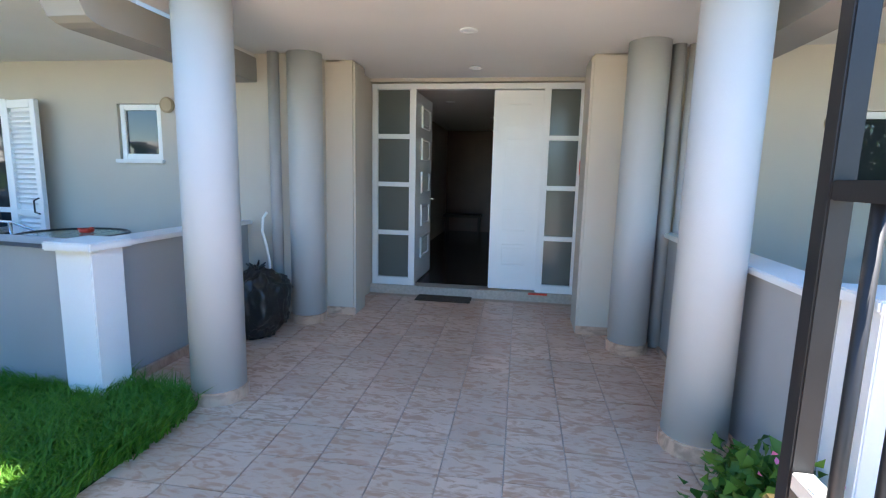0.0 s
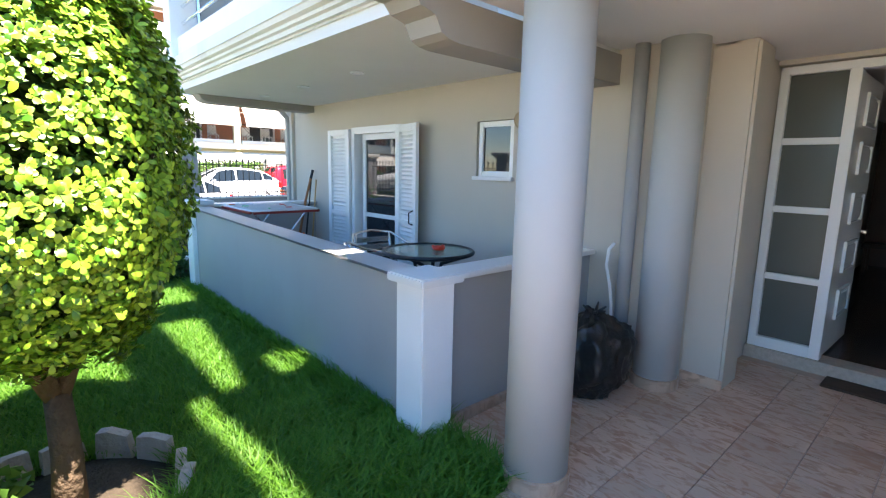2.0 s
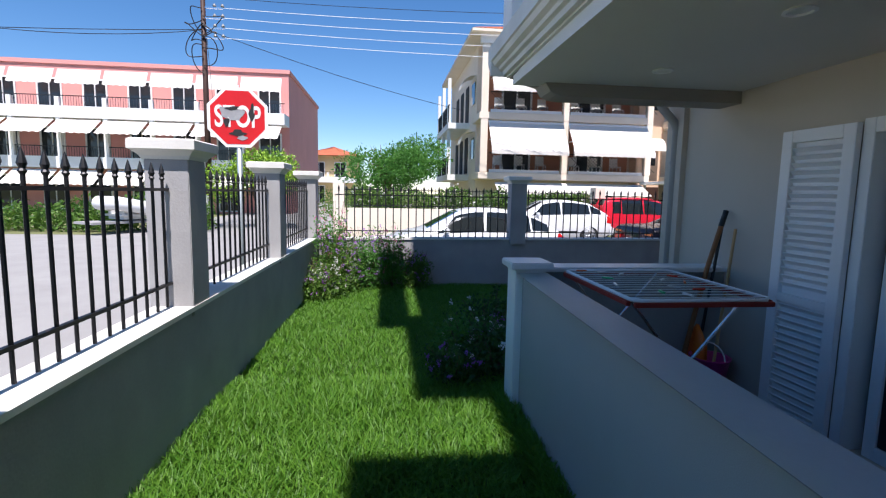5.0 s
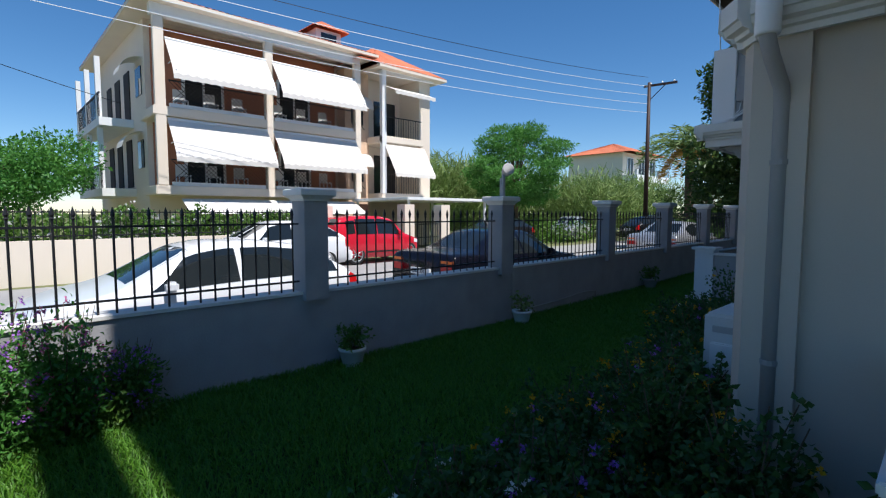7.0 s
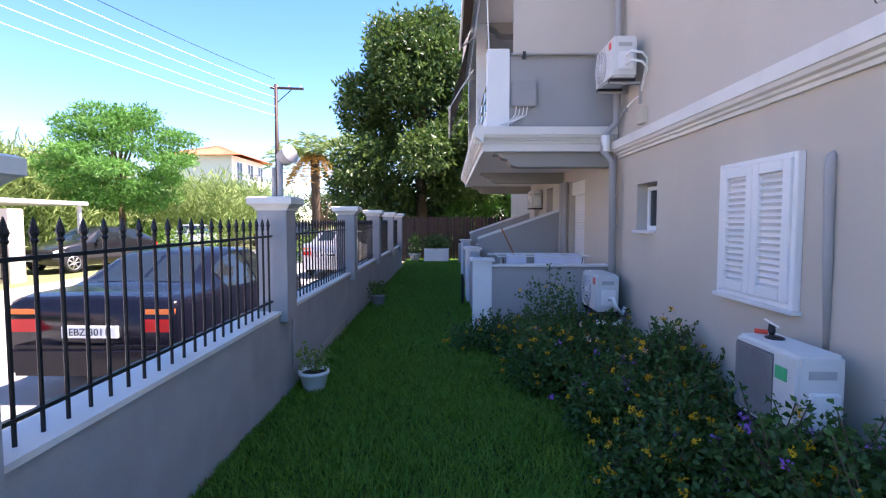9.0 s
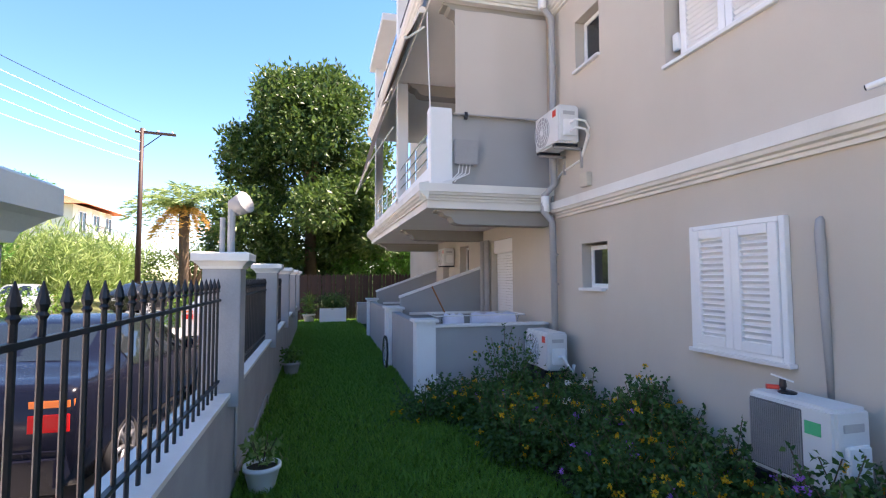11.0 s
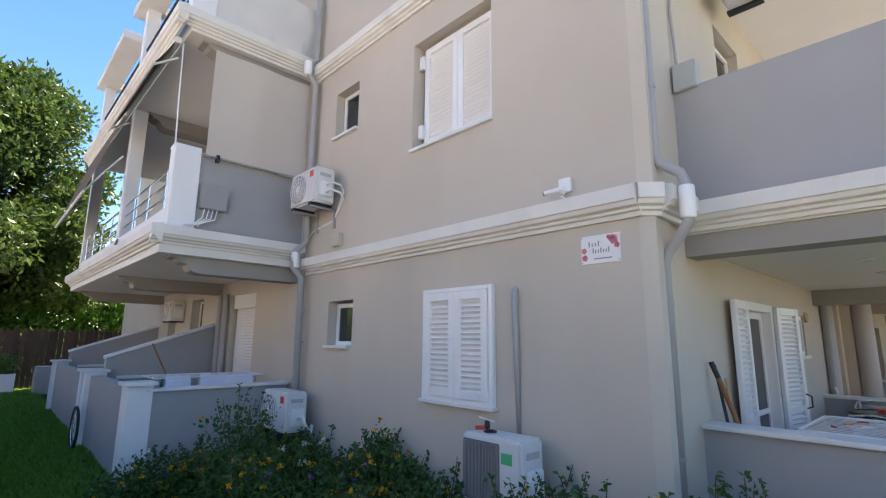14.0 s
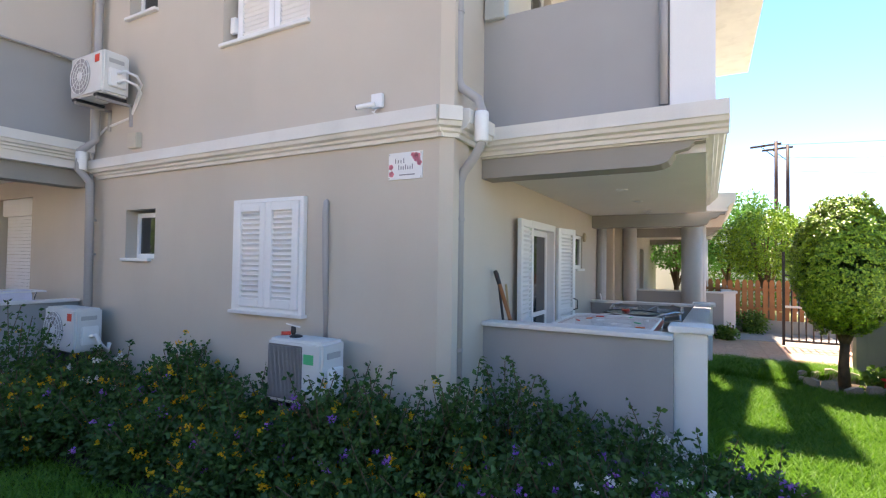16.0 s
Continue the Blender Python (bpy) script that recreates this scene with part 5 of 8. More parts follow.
th = thing("garden_table", "round glass-topped terrace table with a dark rim", "table", (-3.74, 4.22, 0.158))
part("tabletop", lathe(bmesh.new(), [(0.002, 0.715), (0.365, 0.715), (0.365, 0.722), (0.002, 0.722)], n=40), TABLEGLASS, th, "frosted green glass top")
part("rim", tube(bmesh.new(), [(0.375 * math.cos(a), 0.375 * math.sin(a), 0.715) for a in np.linspace(0, 2 * math.pi, 49)[:-1]], 0.017, 8, True), DARKMETAL, th, smooth=True)
for k in range(4):
    a = k * math.pi / 2 + 0.5
    c, s = math.cos(a), math.sin(a)
    part("leg", tube(bmesh.new(), [(0.34 * c, 0.34 * s, 0.70), (0.12 * c, 0.12 * s, 0.62), (0.08 * c, 0.08 * s, 0.30), (0.14 * c, 0.14 * s, 0.10), (0.30 * c, 0.30 * s, 0.0)], 0.017, 8), DARKMETAL, th, smooth=True)
th = thing("ashtray", "small red plastic ashtray on the glass table", "ashtray", (-3.70, 4.30, 0.882))
part("bowl", lathe(bmesh.new(), [(0.035, 0), (0.05, 0.004), (0.056, 0.03), (0.048, 0.03), (0.042, 0.012)], n=20), RED, th, smooth=True)
for k in range(3):
    part("rest", B(-0.01, 0.04, 0.025, 0.01, 0.058, 0.04, m=pose(0, 0, 0, 0, 0, 120 * k)), RED, th)


def cafe_chair():
    """An aluminium armchair; it faces -y."""
    th = thing("bistro_chair", "aluminium bistro armchair with slatted seat and back", "chair", (0, 0, 0), group="chairs round the terrace table")
    r = 0.0125
    arms = [(-0.25, -0.22, 0.0), (-0.255, -0.20, 0.35), (-0.265, -0.16, 0.62), (-0.27, -0.05, 0.665), (-0.265, 0.12, 0.70), (-0.20, 0.25, 0.76), (0, 0.29, 0.785), (0.20, 0.25, 0.76), (0.265, 0.12, 0.70), (0.27, -0.05, 0.665), (0.265, -0.16, 0.62), (0.255, -0.20, 0.35), (0.25, -0.22, 0.0)]
    part("arm_frame", tube(bmesh.new(), arms, r, 8), ALU, th, smooth=True)
    for x in (-0.2, 0.2):
        part("back_leg", tube(bmesh.new(), [(x, 0.26, 0.0), (x, 0.22, 0.30), (x * 0.95, 0.20, 0.44), (x * 0.9, 0.245, 0.76)], r, 8), ALU, th, smooth=True)
    part("seat_frame", tube(bmesh.new(), [(0.25 * math.cos(a) * (1 if abs(math.cos(a)) < 0.9 else 0.95), 0.0 + 0.21 * math.sin(a), 0.44) for a in np.linspace(0, 2 * math.pi, 25)[:-1]], 0.010, 6, True), ALU, th, smooth=True)
    for k in range(7):
        y = -0.17 + k * 0.055
        w = 0.23 * math.sqrt(max(0.05, 1 - (y / 0.23) ** 2))
        part("seat_slat", B(-w, y - 0.022, 0.443, w, y + 0.022, 0.449), ALU, th)
    for z in (0.55, 0.63, 0.70):
        part("back_slat", B(-0.18, 0.215 + (z - 0.55) * 0.12, z - 0.025, 0.18, 0.222 + (z - 0.55) * 0.12, z + 0.025), ALU, th)
    return th


ch = cafe_chair()
ch.matrix_world = pose(-4.42, 4.25, 0.158, 0, 0, 82)
copy_thing(ch, pose(-3.95, 3.88, 0.158, 0, 0, 150))
copy_thing(ch, pose(-3.10, 4.34, 0.158, 0, 0, -70))
copy_thing(ch, pose(-3.12, 3.86, 0.158, 0, 0, -110))

th = thing("drying_rack", "folding laundry rack with red feet and pegs standing on the terrace", "drying rack", (-6.56, 3.99, 0.168))
part("frame", tube(bmesh.new(), [(-0.50, -0.30, 0.88), (-0.46, -0.34, 0.88), (0.46, -0.34, 0.88), (0.50, -0.30, 0.88), (0.50, 0.42, 0.88), (0.46, 0.46, 0.88), (-0.46, 0.46, 0.88), (-0.50, 0.42, 0.88)], 0.011, 8, True), PVC, th, smooth=True)
for k in range(13):
    x = -0.45 + k * 0.075
    part("wire", cyl(bmesh.new(), (x, -0.34, 0.885), (x, 0.46, 0.885), 0.0035, n=6), PVC, th)
for x in (-0.44, 0.44):
    for s in (1, -1):
        part("leg", cyl(bmesh.new(), (x, -0.33 * s, 0.87), (x, 0.40 * s, 0.0), 0.009, n=8), ALU, th)
for a in ((-0.52, -0.34, -0.495, 0.46), (0.495, -0.34, 0.52, 0.46), (-0.47, -0.365, 0.47, -0.34), (-0.47, 0.46, 0.47, 0.485)):
    part("red_edge", B(a[0], a[1], 0.845, a[2], a[3], 0.872, bev=0.004), mat("dark_red_plastic", (0.30, 0.03, 0.02), 0.45), th, "dark red rail under the frame")
pegc = [ORANGE, PVC, GREENP, RED, PVC, PVC]
for k in range(12):
    x, y = -0.42 + 0.075 * ((k * 5) % 12), -0.25 + 0.055 * ((k * 7) % 11)
    part("clothes_peg", B(-0.006, -0.036, 0.888, 0.006, 0.036, 0.898, m=pose(x, y, 0, 0, 0, 40 * k)), pegc[k % 6], th)

th = thing("broom", "orange broom with a long handle leaning on the wall", "broom", (-7.12, 4.86, 0.158))
part("handle", cyl(bmesh.new(), (0, -0.08, 0.25), (-0.02, 0.06, 1.32), 0.012, n=10), DARKMETAL, th)
bm = bmesh.new()
lathe(bm, [(0.10, 0.0), (0.12, 0.03), (0.11, 0.14), (0.06, 0.22), (0.016, 0.28)], (0, -0.10, 0.18), 20)
for v in bm.verts:
    v.co.y = -0.10 + (v.co.y + 0.10) * 0.45
part("brush_head", bm, ORANGE, th, smooth=True)
th = thing("mop", "mop with a pale wooden handle standing in the bucket", "mop", (-6.98, 4.78, 0.19))
part("handle", cyl(bmesh.new(), (0.03, 0.0, 0.03), (0.0, 0.12, 1.18), 0.011, n=10), mat("pale_wood", (0.5, 0.32, 0.15), 0.6), th)
th = thing("bucket", "magenta plastic mop bucket", "bucket", (-6.98, 4.78, 0.158))
part("body", lathe(bmesh.new(), [(0.10, 0), (0.105, 0.005), (0.135, 0.24), (0.145, 0.245), (0.145, 0.255), (0.128, 0.25), (0.10, 0.02)], n=24), PINK, th, smooth=True)
part("handle", tube(bmesh.new(), [(0.14 * math.cos(a), 0.02, 0.25 + 0.10 * math.sin(a)) for a in np.linspace(0, math.pi, 9)], 0.005, 6), PVC, th)
th = thing("garden_tool", "wooden tool handle leaning in the terrace corner", "tool", (-7.12, FY - 0.28, 0.158))
part("handle", tube(bmesh.new(), [(0.05, -0.12, 0), (0.0, 0.1, 0.9), (-0.02, 0.2, 1.22)], 0.018, 10), WOOD, th)
part("grip", cyl(bmesh.new(), (-0.02, 0.2, 1.22), (-0.03, 0.24, 1.34), 0.02, n=10), BLACKIRON, th)

# open gate leaf by the entrance path
th = thing("iron_gate", "open black iron gate leaf, its lower rail coloured pale for sun glare", "gate", (0.41, 1.02, 0))
for y, w in ((0.0, 0.024), (0.92, 0.024)):
    part("stile", B(-w, y - w, 0.03, w, y + w, 1.86, bev=0.004), BLACKIRON, th)
for z, gm in ((0.12, BLACKIRON), (0.78, SUNLITRAIL), (1.40, BLACKIRON)):
    part("rail", B(-0.022, 0.026, z - 0.02, 0.022, 0.894, z + 0.02, bev=0.003), gm, th)
for k in range(7):
    part("gate_bar", cyl(bmesh.new(), (0, 0.10 + k * 0.115, 0.12), (0, 0.10 + k * 0.115, 1.40), 0.013, n=10), BLACKIRON, th, smooth=True)
part("latch", B(-0.028, 0.945, 0.66, 0.028, 0.985, 0.69, bev=0.006), mat("brass", (0.5, 0.36, 0.15), 0.4, 0.9), th)
th = thing("gate_post", "grey rendered gate post", "post", (0.47, 0.77, 0), kind="structure")
part("shaft", B(-0.15, -0.15, 0, 0.15, 0.15, 1.84, bev=0.005), FENCEPAINT, th)
th = thing("door_decoration", "small red ornament hung beside the entrance", "ornament", (0.40, 6.10, 1.44))
part("ribbon", B(-0.025, -0.03, 0, 0.025, 0.0, 0.16, bev=0.008), RED, th)
th = thing("door_wedge", "red strip lying on the door step", "door wedge", (0.02, 6.06, 0.16))
part("strip", B(-0.10, -0.03, 0, 0.10, 0.0, 0.02, bev=0.004), RED, th)

# laundry and clutter on the wing's terrace
th = thing("drying_rack", "laundry rack hung with pale washing", "drying rack", (-8.9, 10.9, 0.2))
part("frame", tube(bmesh.new(), [(-0.7, -0.3, 0.93), (0.7, -0.3, 0.93), (0.7, 0.3, 0.93), (-0.7, 0.3, 0.93)], 0.010, 6, True), PVC, th)
for x in (-0.6, 0.6):
    part("leg", cyl(bmesh.new(), (x, -0.3, 0.93), (x, 0.3, 0), 0.009, n=6), ALU, th)
    part("leg", cyl(bmesh.new(), (x, 0.3, 0.93), (x, -0.3, 0), 0.009, n=6), ALU, th)
for x0, x1, y in ((-0.55, -0.25, -0.2), (-0.1, 0.62, -0.1)):
    th2 = thing("laundry", "pale washed linen hanging over a rack", "laundry", (-8.9, 10.9 + y, 1.13))
    part("cloth", quad_sheet(bmesh.new(), [[(x0 + (x1 - x0) * i / 10, dy, dz + 0.012 * math.sin(i * 1.7)) for i in range(11)] for dy, dz in ((-0.06, -0.3), (-0.04, -0.05), (0.0, 0.02), (0.05, -0.05), (0.07, -0.28))]), LINEN, th2, smooth=True)
th = thing("broom", "broom with a wooden handle leaning on the wing's terrace", "broom", (-9.2, 11.4, 0.2))
part("handle", cyl(bmesh.new(), (0.3, 0, 0.2), (-0.25, 0.1, 1.35), 0.012, n=8), WOOD, th)
part("brush_head", B(0.2, -0.1, 0.0, 0.42, 0.1, 0.25, bev=0.02), DARKMETAL, th)
th = thing("bicycle_wheel", "dark bicycle tyre leaning outside the terrace wall", "wheel", (-10.08, 12.55, rise(12.5)))
part("tyre", tube(bmesh.new(), [(0, 0.28 * math.cos(a), 0.30 + 0.28 * math.sin(a)) for a in np.linspace(0, 2 * math.pi, 33)[:-1]], 0.02, 8, True), RUBBER, th, smooth=True)
part("rim", tube(bmesh.new(), [(0, 0.255 * math.cos(a), 0.30 + 0.255 * math.sin(a)) for a in np.linspace(0, 2 * math.pi, 33)[:-1]], 0.008, 6, True), ALU, th, smooth=True)
bm = bmesh.new()
for k in range(14):
    a = k * math.pi / 7
    cyl(bm, (0, 0, 0.30), (0, 0.25 * math.cos(a), 0.30 + 0.25 * math.sin(a)), 0.0018, n=4)
tagged(part("spokes", bm, ALU, th), kind="stuff")
th = thing("planter_box", "white rectangular planter before the board fence", "planter", (-10.8, 21.2, rise(21)))
part("box", B(-0.45, -0.22, 0, 0.45, 0.22, 0.5, bev=0.01), WHITE, th)
part("soil", B(-0.42, -0.19, 0.45, 0.42, 0.19, 0.505), SOIL, th)
th = thing("planter_box", "grey square planter by the last pillar", "planter", (-9.7, 20.6, rise(21)))
part("box", B(-0.3, -0.3, 0, 0.3, 0.3, 0.7, bev=0.01), FENCEPAINT, th)

# conduit on the boundary wall
th = thing("conduit", "thin grey conduit running down and along the boundary wall", "conduit", (-11.888, 7.93, 0.0))
part("pipe", tube(bmesh.new(), [(0, 0, 0.8), (0, 0, 0.2), (0, 0.05, 0.13), (0.0, 1.2, 0.16), (0.0, 2.1, 0.22), (0, 2.5, 0.20), (0, 2.52, 0.05)], 0.011, 8), PIPE, th, smooth=True)

# floodlight on the second post
th = thing("floodlight", "grey floodlight on a short pole above the fence post", "floodlight", (-11.97, 7.73, 1.895))
part("pole", cyl(bmesh.new(), (0.05, 0, 0), (0.05, 0, 0.36), 0.028, n=10), PIPE, th)
part("pole", cyl(bmesh.new(), (-0.02, 0.03, 0), (-0.02, 0.03, 0.28), 0.02, n=10), PIPE, th)
part("head", lathe(bmesh.new(), [(0.02, -0.06), (0.07, -0.05), (0.085, 0.05), (0.09, 0.07), (0.08, 0.07)], n=16), PIPE, th, smooth=True).matrix_basis = pose(0.10, 0.02, 0.38, 70, 0, 60)


def flower_pot(x, y, r, h, m, label):
    th = thing("flower_pot", label, "flower pot", (x, y, rise(y)))
    part("pot", lathe(bmesh.new(), [(r * 0.62, 0), (r * 0.66, 0.01), (r * 0.92, h * 0.82), (r, h * 0.84), (r, h), (r * 0.86, h), (r * 0.8, h * 0.6)], n=28), m, th, smooth=True)
    part("soil", lathe(bmesh.new(), [(0.002, h * 0.85), (r * 0.87, h * 0.86)], n=20), SOIL, th)
    return th


POTS = [(-11.68, 4.92, 0.15, 0.21, OLDWHITE, "round white flower pot with a bushy green plant"), (-11.68, 7.90, 0.15, 0.20, PVC, "round white plastic pot with a sparse plant"),
        (-11.70, 12.4, 0.15, 0.22, FENCEPAINT, "round grey pot with a dark plant"), (-11.6, 21.2, 0.22, 0.3, OLDWHITE, "large pale pot with long leaves by the board fence")]
POT_OB = [flower_pot(*p) for p in POTS]

# broken stone slabs set on edge round the topiary's foot
for i in range(11):
    a = i * 0.5 - 0.9
    th = thing("edging_stone", "pale broken flat stone set on edge round the topiary", "stone", (-3.20 + 0.47 * math.cos(a), 1.70 + 0.45 * math.sin(a), 0.0), group="edging stones round the topiary")
    h = 0.11 + 0.05 * ((i * 7) % 5) / 4
    bm = prism(bmesh.new(), [(-0.10, -0.03), (0.10, -0.03), (0.09 - 0.02 * (i % 2), h), (0.01, h + 0.012), (-0.085, h - 0.03 * (i % 3) / 2)], pose(0, -0.025, 0), 0.05)
    bmesh.ops.transform(bm, matrix=pose(0, 0, 0, 8 - 5 * (i % 4), 0, math.degrees(a) + 90 + 9 * ((i * 3) % 5 - 2)), verts=bm.verts)
    part("rock", bm, ROCK, th)

# ---------------- plants ----------------


def blades(name, n, x0, x1, y0, y1, h0, h1, keep, label, w=0.004):
    """Grass: bent three-cornered blades scattered over a stretch of lawn."""
    x = rng.uniform(x0, x1, n)
    y = rng.uniform(y0, y1, n)
    ok = keep(x, y)
    x, y = x[ok], y[ok]
    n = len(x)
    z = 0.011 * np.maximum(0, y - 8)
    patch = np.array([noise.noise(Vector((a * 1.3, b * 1.3, 0))) for a, b in zip(x, y)])
    h = rng.uniform(h0, h1, n) * (1 + 0.35 * patch)
    a = rng.uniform(0, 2 * np.pi, n)
    lean = rng.uniform(0.4, 1.25, n) * h
    b = a + rng.normal(0, 0.5, n)
    s = np.stack([-np.sin(a), np.cos(a), 0 * a], 1) * (w * rng.uniform(0.7, 1.4, n))[:, None]
    g = np.stack([x, y, z - 0.005], 1)
    mid = g + np.stack([np.cos(b) * lean * 0.35, np.sin(b) * lean * 0.35, h * 0.62], 1)
    tip = g + np.stack([np.cos(b) * lean, np.sin(b) * lean, h], 1)
    V = np.stack([g - s, g + s, mid - s * 0.8, mid + s * 0.8, tip], 1).reshape(-1, 3)
    o = (np.arange(n) * 5)[:, None, None]
    F = (o + np.array([[0, 1, 3], [0, 3, 2], [2, 3, 4]])[None]).reshape(-1, 3)
    return flat_mesh(name, V, F, LAWN, None, label, "grass", "stuff")


inyard = lambda x, y: (y > 1.11 - 0.024 * (x + 7.5)) & ((x < -7.5) | (y < 3.42)) & (x < -2.06) & (((x + 3.2) ** 2 + (y - 1.70) ** 2) > 0.20) & ~((x > -9.3) & (y > 4.0) & (y < 9.8) & (x < -7.4)) & ~((x > -9.9) & (y > 10.0)) & ~((x > -8.1) & (y > 4.9))
blades("lawn_grass", 95000, -7.6, -2.06, 0.85, 3.42, 0.05, 0.11, inyard, "lush green lawn grass, part in sun")
blades("lawn_grass", 26000, -3.4, -2.02, 1.2, 3.5, 0.09, 0.17, lambda x, y: inyard(x, y) | ((x > -2.5) & (x < -2.0 + 0.1 * np.sin(y * 9)) & (y < 3.4)), "long grass tufts at the lawn's edge", 0.005)
blades("lawn_grass", 9000, -7.3, -2.9, 3.18, 3.43, 0.09, 0.18, lambda x, y: x < 0, "long grass along the terrace wall", 0.005)
blades("lawn_grass", 155000, -11.9, -7.6, 1.1, 9.0, 0.035, 0.08, inyard, "short green lawn grass")
blades("lawn_grass", 60000, -11.95, -9.8, 9.0, 21.8, 0.04, 0.09, inyard, "short green lawn grass in shade", 0.006)


def plant(name, label, category, at, clouds, wood=None, rz=0):
    """A plant: leaf clouds [(name, points, ways, size, material, wide)] in world places and its wood."""
    th = thing(name, label, category, at)
    o = np.array(at)
    for nm, P, d, size, m, wide in clouds:
        V, F = leaf_arrays(P - o, d, size, wide)
        flat_mesh(nm, V, F, m, th, kind="stuff")
    for nm, bm, m in wood or ():
        bmesh.ops.translate(bm, verts=bm.verts, vec=-Vector(at))
        part(nm, bm, m, th, smooth=True)
    return th


def limbs(base, spread, top, n, r, seed, fork=0.3):
    """Forking limbs from the trunk's foot up into the crown."""
    rd = random.Random(seed)
    bm = bmesh.new()
    b = Vector(base)
    f = b + Vector((0, 0, (top - b.z) * fork))
    tube(bm, [b - Vector((0, 0, 0.05)), b + Vector((0.02, 0.01, (f.z - b.z) * 0.5)), f], [r * 1.25, r, r * 0.85], 10)
    for i in range(n):
        a = i * 2 * math.pi / n + rd.uniform(-0.4, 0.4)
        e = Vector((b.x + spread * math.cos(a) * rd.uniform(0.5, 0.95), b.y + spread * math.sin(a) * rd.uniform(0.5, 0.95), top * rd.uniform(0.72, 0.95) + b.z * 0.1))
        m = f.lerp(e, 0.45) + Vector((rd.uniform(-.1, .1), rd.uniform(-.1, .1), 0.12 * (top - b.z) * 0.5))
        tube(bm, [f - Vector((0, 0, r)), m, e], [r * 0.6, r * 0.38, r * 0.10], 7)
        for k in range(2):
            e2 = e + Vector((rd.uniform(-1, 1), rd.uniform(-1, 1), rd.uniform(-0.1, 0.6))) * spread * 0.35
            tube(bm, [m, m.lerp(e2, 0.6) + Vector((0, 0, 0.04)), e2], [r * 0.3, r * 0.18, r * 0.05], 6)
    return bm


# clipped topiary by the entrance
c, r = (-3.22, 1.71, 1.60), (0.58, 0.56, 0.93)
P1, D1 = shell_points(9600, c, r, 0.15, 0.09)
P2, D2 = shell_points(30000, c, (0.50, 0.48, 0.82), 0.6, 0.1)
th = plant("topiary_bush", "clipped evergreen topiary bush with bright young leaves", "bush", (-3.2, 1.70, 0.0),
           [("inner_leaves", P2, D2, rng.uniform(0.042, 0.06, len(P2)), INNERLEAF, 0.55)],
           [("trunk", limbs((-3.2, 1.70, 0), 0.44, 2.1, 7, 0.058, 3, 0.28), BARK)])
D1[:, 2] += 0.3
V, F = rosettes(P1 - np.array((-3.2, 1.70, 0.0)), D1, 6, (0.024, 0.046))
flat_mesh("crown", V, F, TOPIARY, th, kind="stuff")
structure("topiary_bed_soil", lathe(bmesh.new(), [(0.002, 0.028), (0.34, 0.024), (0.46, 0.004)], (-3.2, 1.70, 0), 28), SOIL, "bare soil round the topiary's foot")
# a taller clipped tree beyond the garden fence, and trees behind it
for (cx, cy, cz, rr, n, sz, base, m, nm, lb) in (
        (4.0, 1.9, 2.15, (1.25, 1.15, 0.95), 14000, 0.075, (4.0, 1.9, 0), TOPIARY, "garden_tree", "round clipped garden tree beyond the picket fence"),
        (9.5, 2.6, 2.7, (2.2, 2.0, 1.5), 9000, 0.14, (9.5, 2.6, 0), ACACIA, "garden_tree", "light green garden tree beyond the picket fence"),
        (7.6, 4.2, 2.2, (1.1, 1.0, 0.9), 4500, 0.10, (7.6, 4.2, 0), ACACIA, "garden_tree", "small green garden tree")):
    P, D = shell_points(n, (cx, cy, cz), rr, 0.45, 0.25)
    plant(nm, lb, "tree", base, [("crown", P, D, rng.uniform(sz * 0.7, sz * 1.3, len(P)), m, 0.5)], [("trunk", limbs(base, rr[0] * 0.6, cz + rr[2] * 0.6, 6, 0.09, int(cx * 7), 0.3), BARK)])
# hedge plants before the picket fence, by the porch
for i, (cx, cy, rr) in enumerate(((2.3, 2.9, 0.34), (2.3, 2.3, 0.30), (2.2, 3.3, 0.36), (1.9, 3.4, 0.25))):
    P, D = shell_points(1500, (cx, cy, rr * 0.75), (rr, rr, rr), 0.7, 0.3, 0.0)
    plant("garden_shrub", "low green shrub before the picket fence", "shrub", (cx, cy, 0), [("leaves", P, D, rng.uniform(0.04, 0.08, len(P)), HEDGE, 0.55)], [("stem", limbs((cx, cy, 0), rr * 0.5, rr, 4, 0.012, i, 0.2), BARK)])
P, D = shell_points(700, (0.86, 2.9, 0.10), (0.28, 0.22, 0.22), 0.8, 0.3, 0.0)
Pf, Df = shell_points(14, (0.95, 2.85, 0.16), (0.22, 0.2, 0.2), 0.1, 0.2, 0.05)
plant("garden_shrub", "leafy green plant with a red flower by the porch column", "shrub", (0.86, 2.9, 0), [("leaves", P, D, rng.uniform(0.05, 0.10, len(P)), HEDGE, 0.7), ("flower_head", Pf, Df, 0.03, PINKF, 0.9)])
Ph, Dh = shell_points(10, (-3.6, 1.34, 0.2), (0.08, 0.06, 0.06), 0.3, 0.2)
Pg, Dg = shell_points(600, (-3.27, 1.32, 0.1), (0.3, 0.25, 0.22), 0.8, 0.3, 0.0)
plant("garden_shrub", "round-leaved plant at the topiary's foot", "shrub", (-3.27, 1.30, 0), [("leaves", Pg, Dg, rng.uniform(0.05, 0.09, len(Pg)), HEDGE, 0.9), ("flower_head", Ph, Dh, 0.06, REDF, 0.9)])

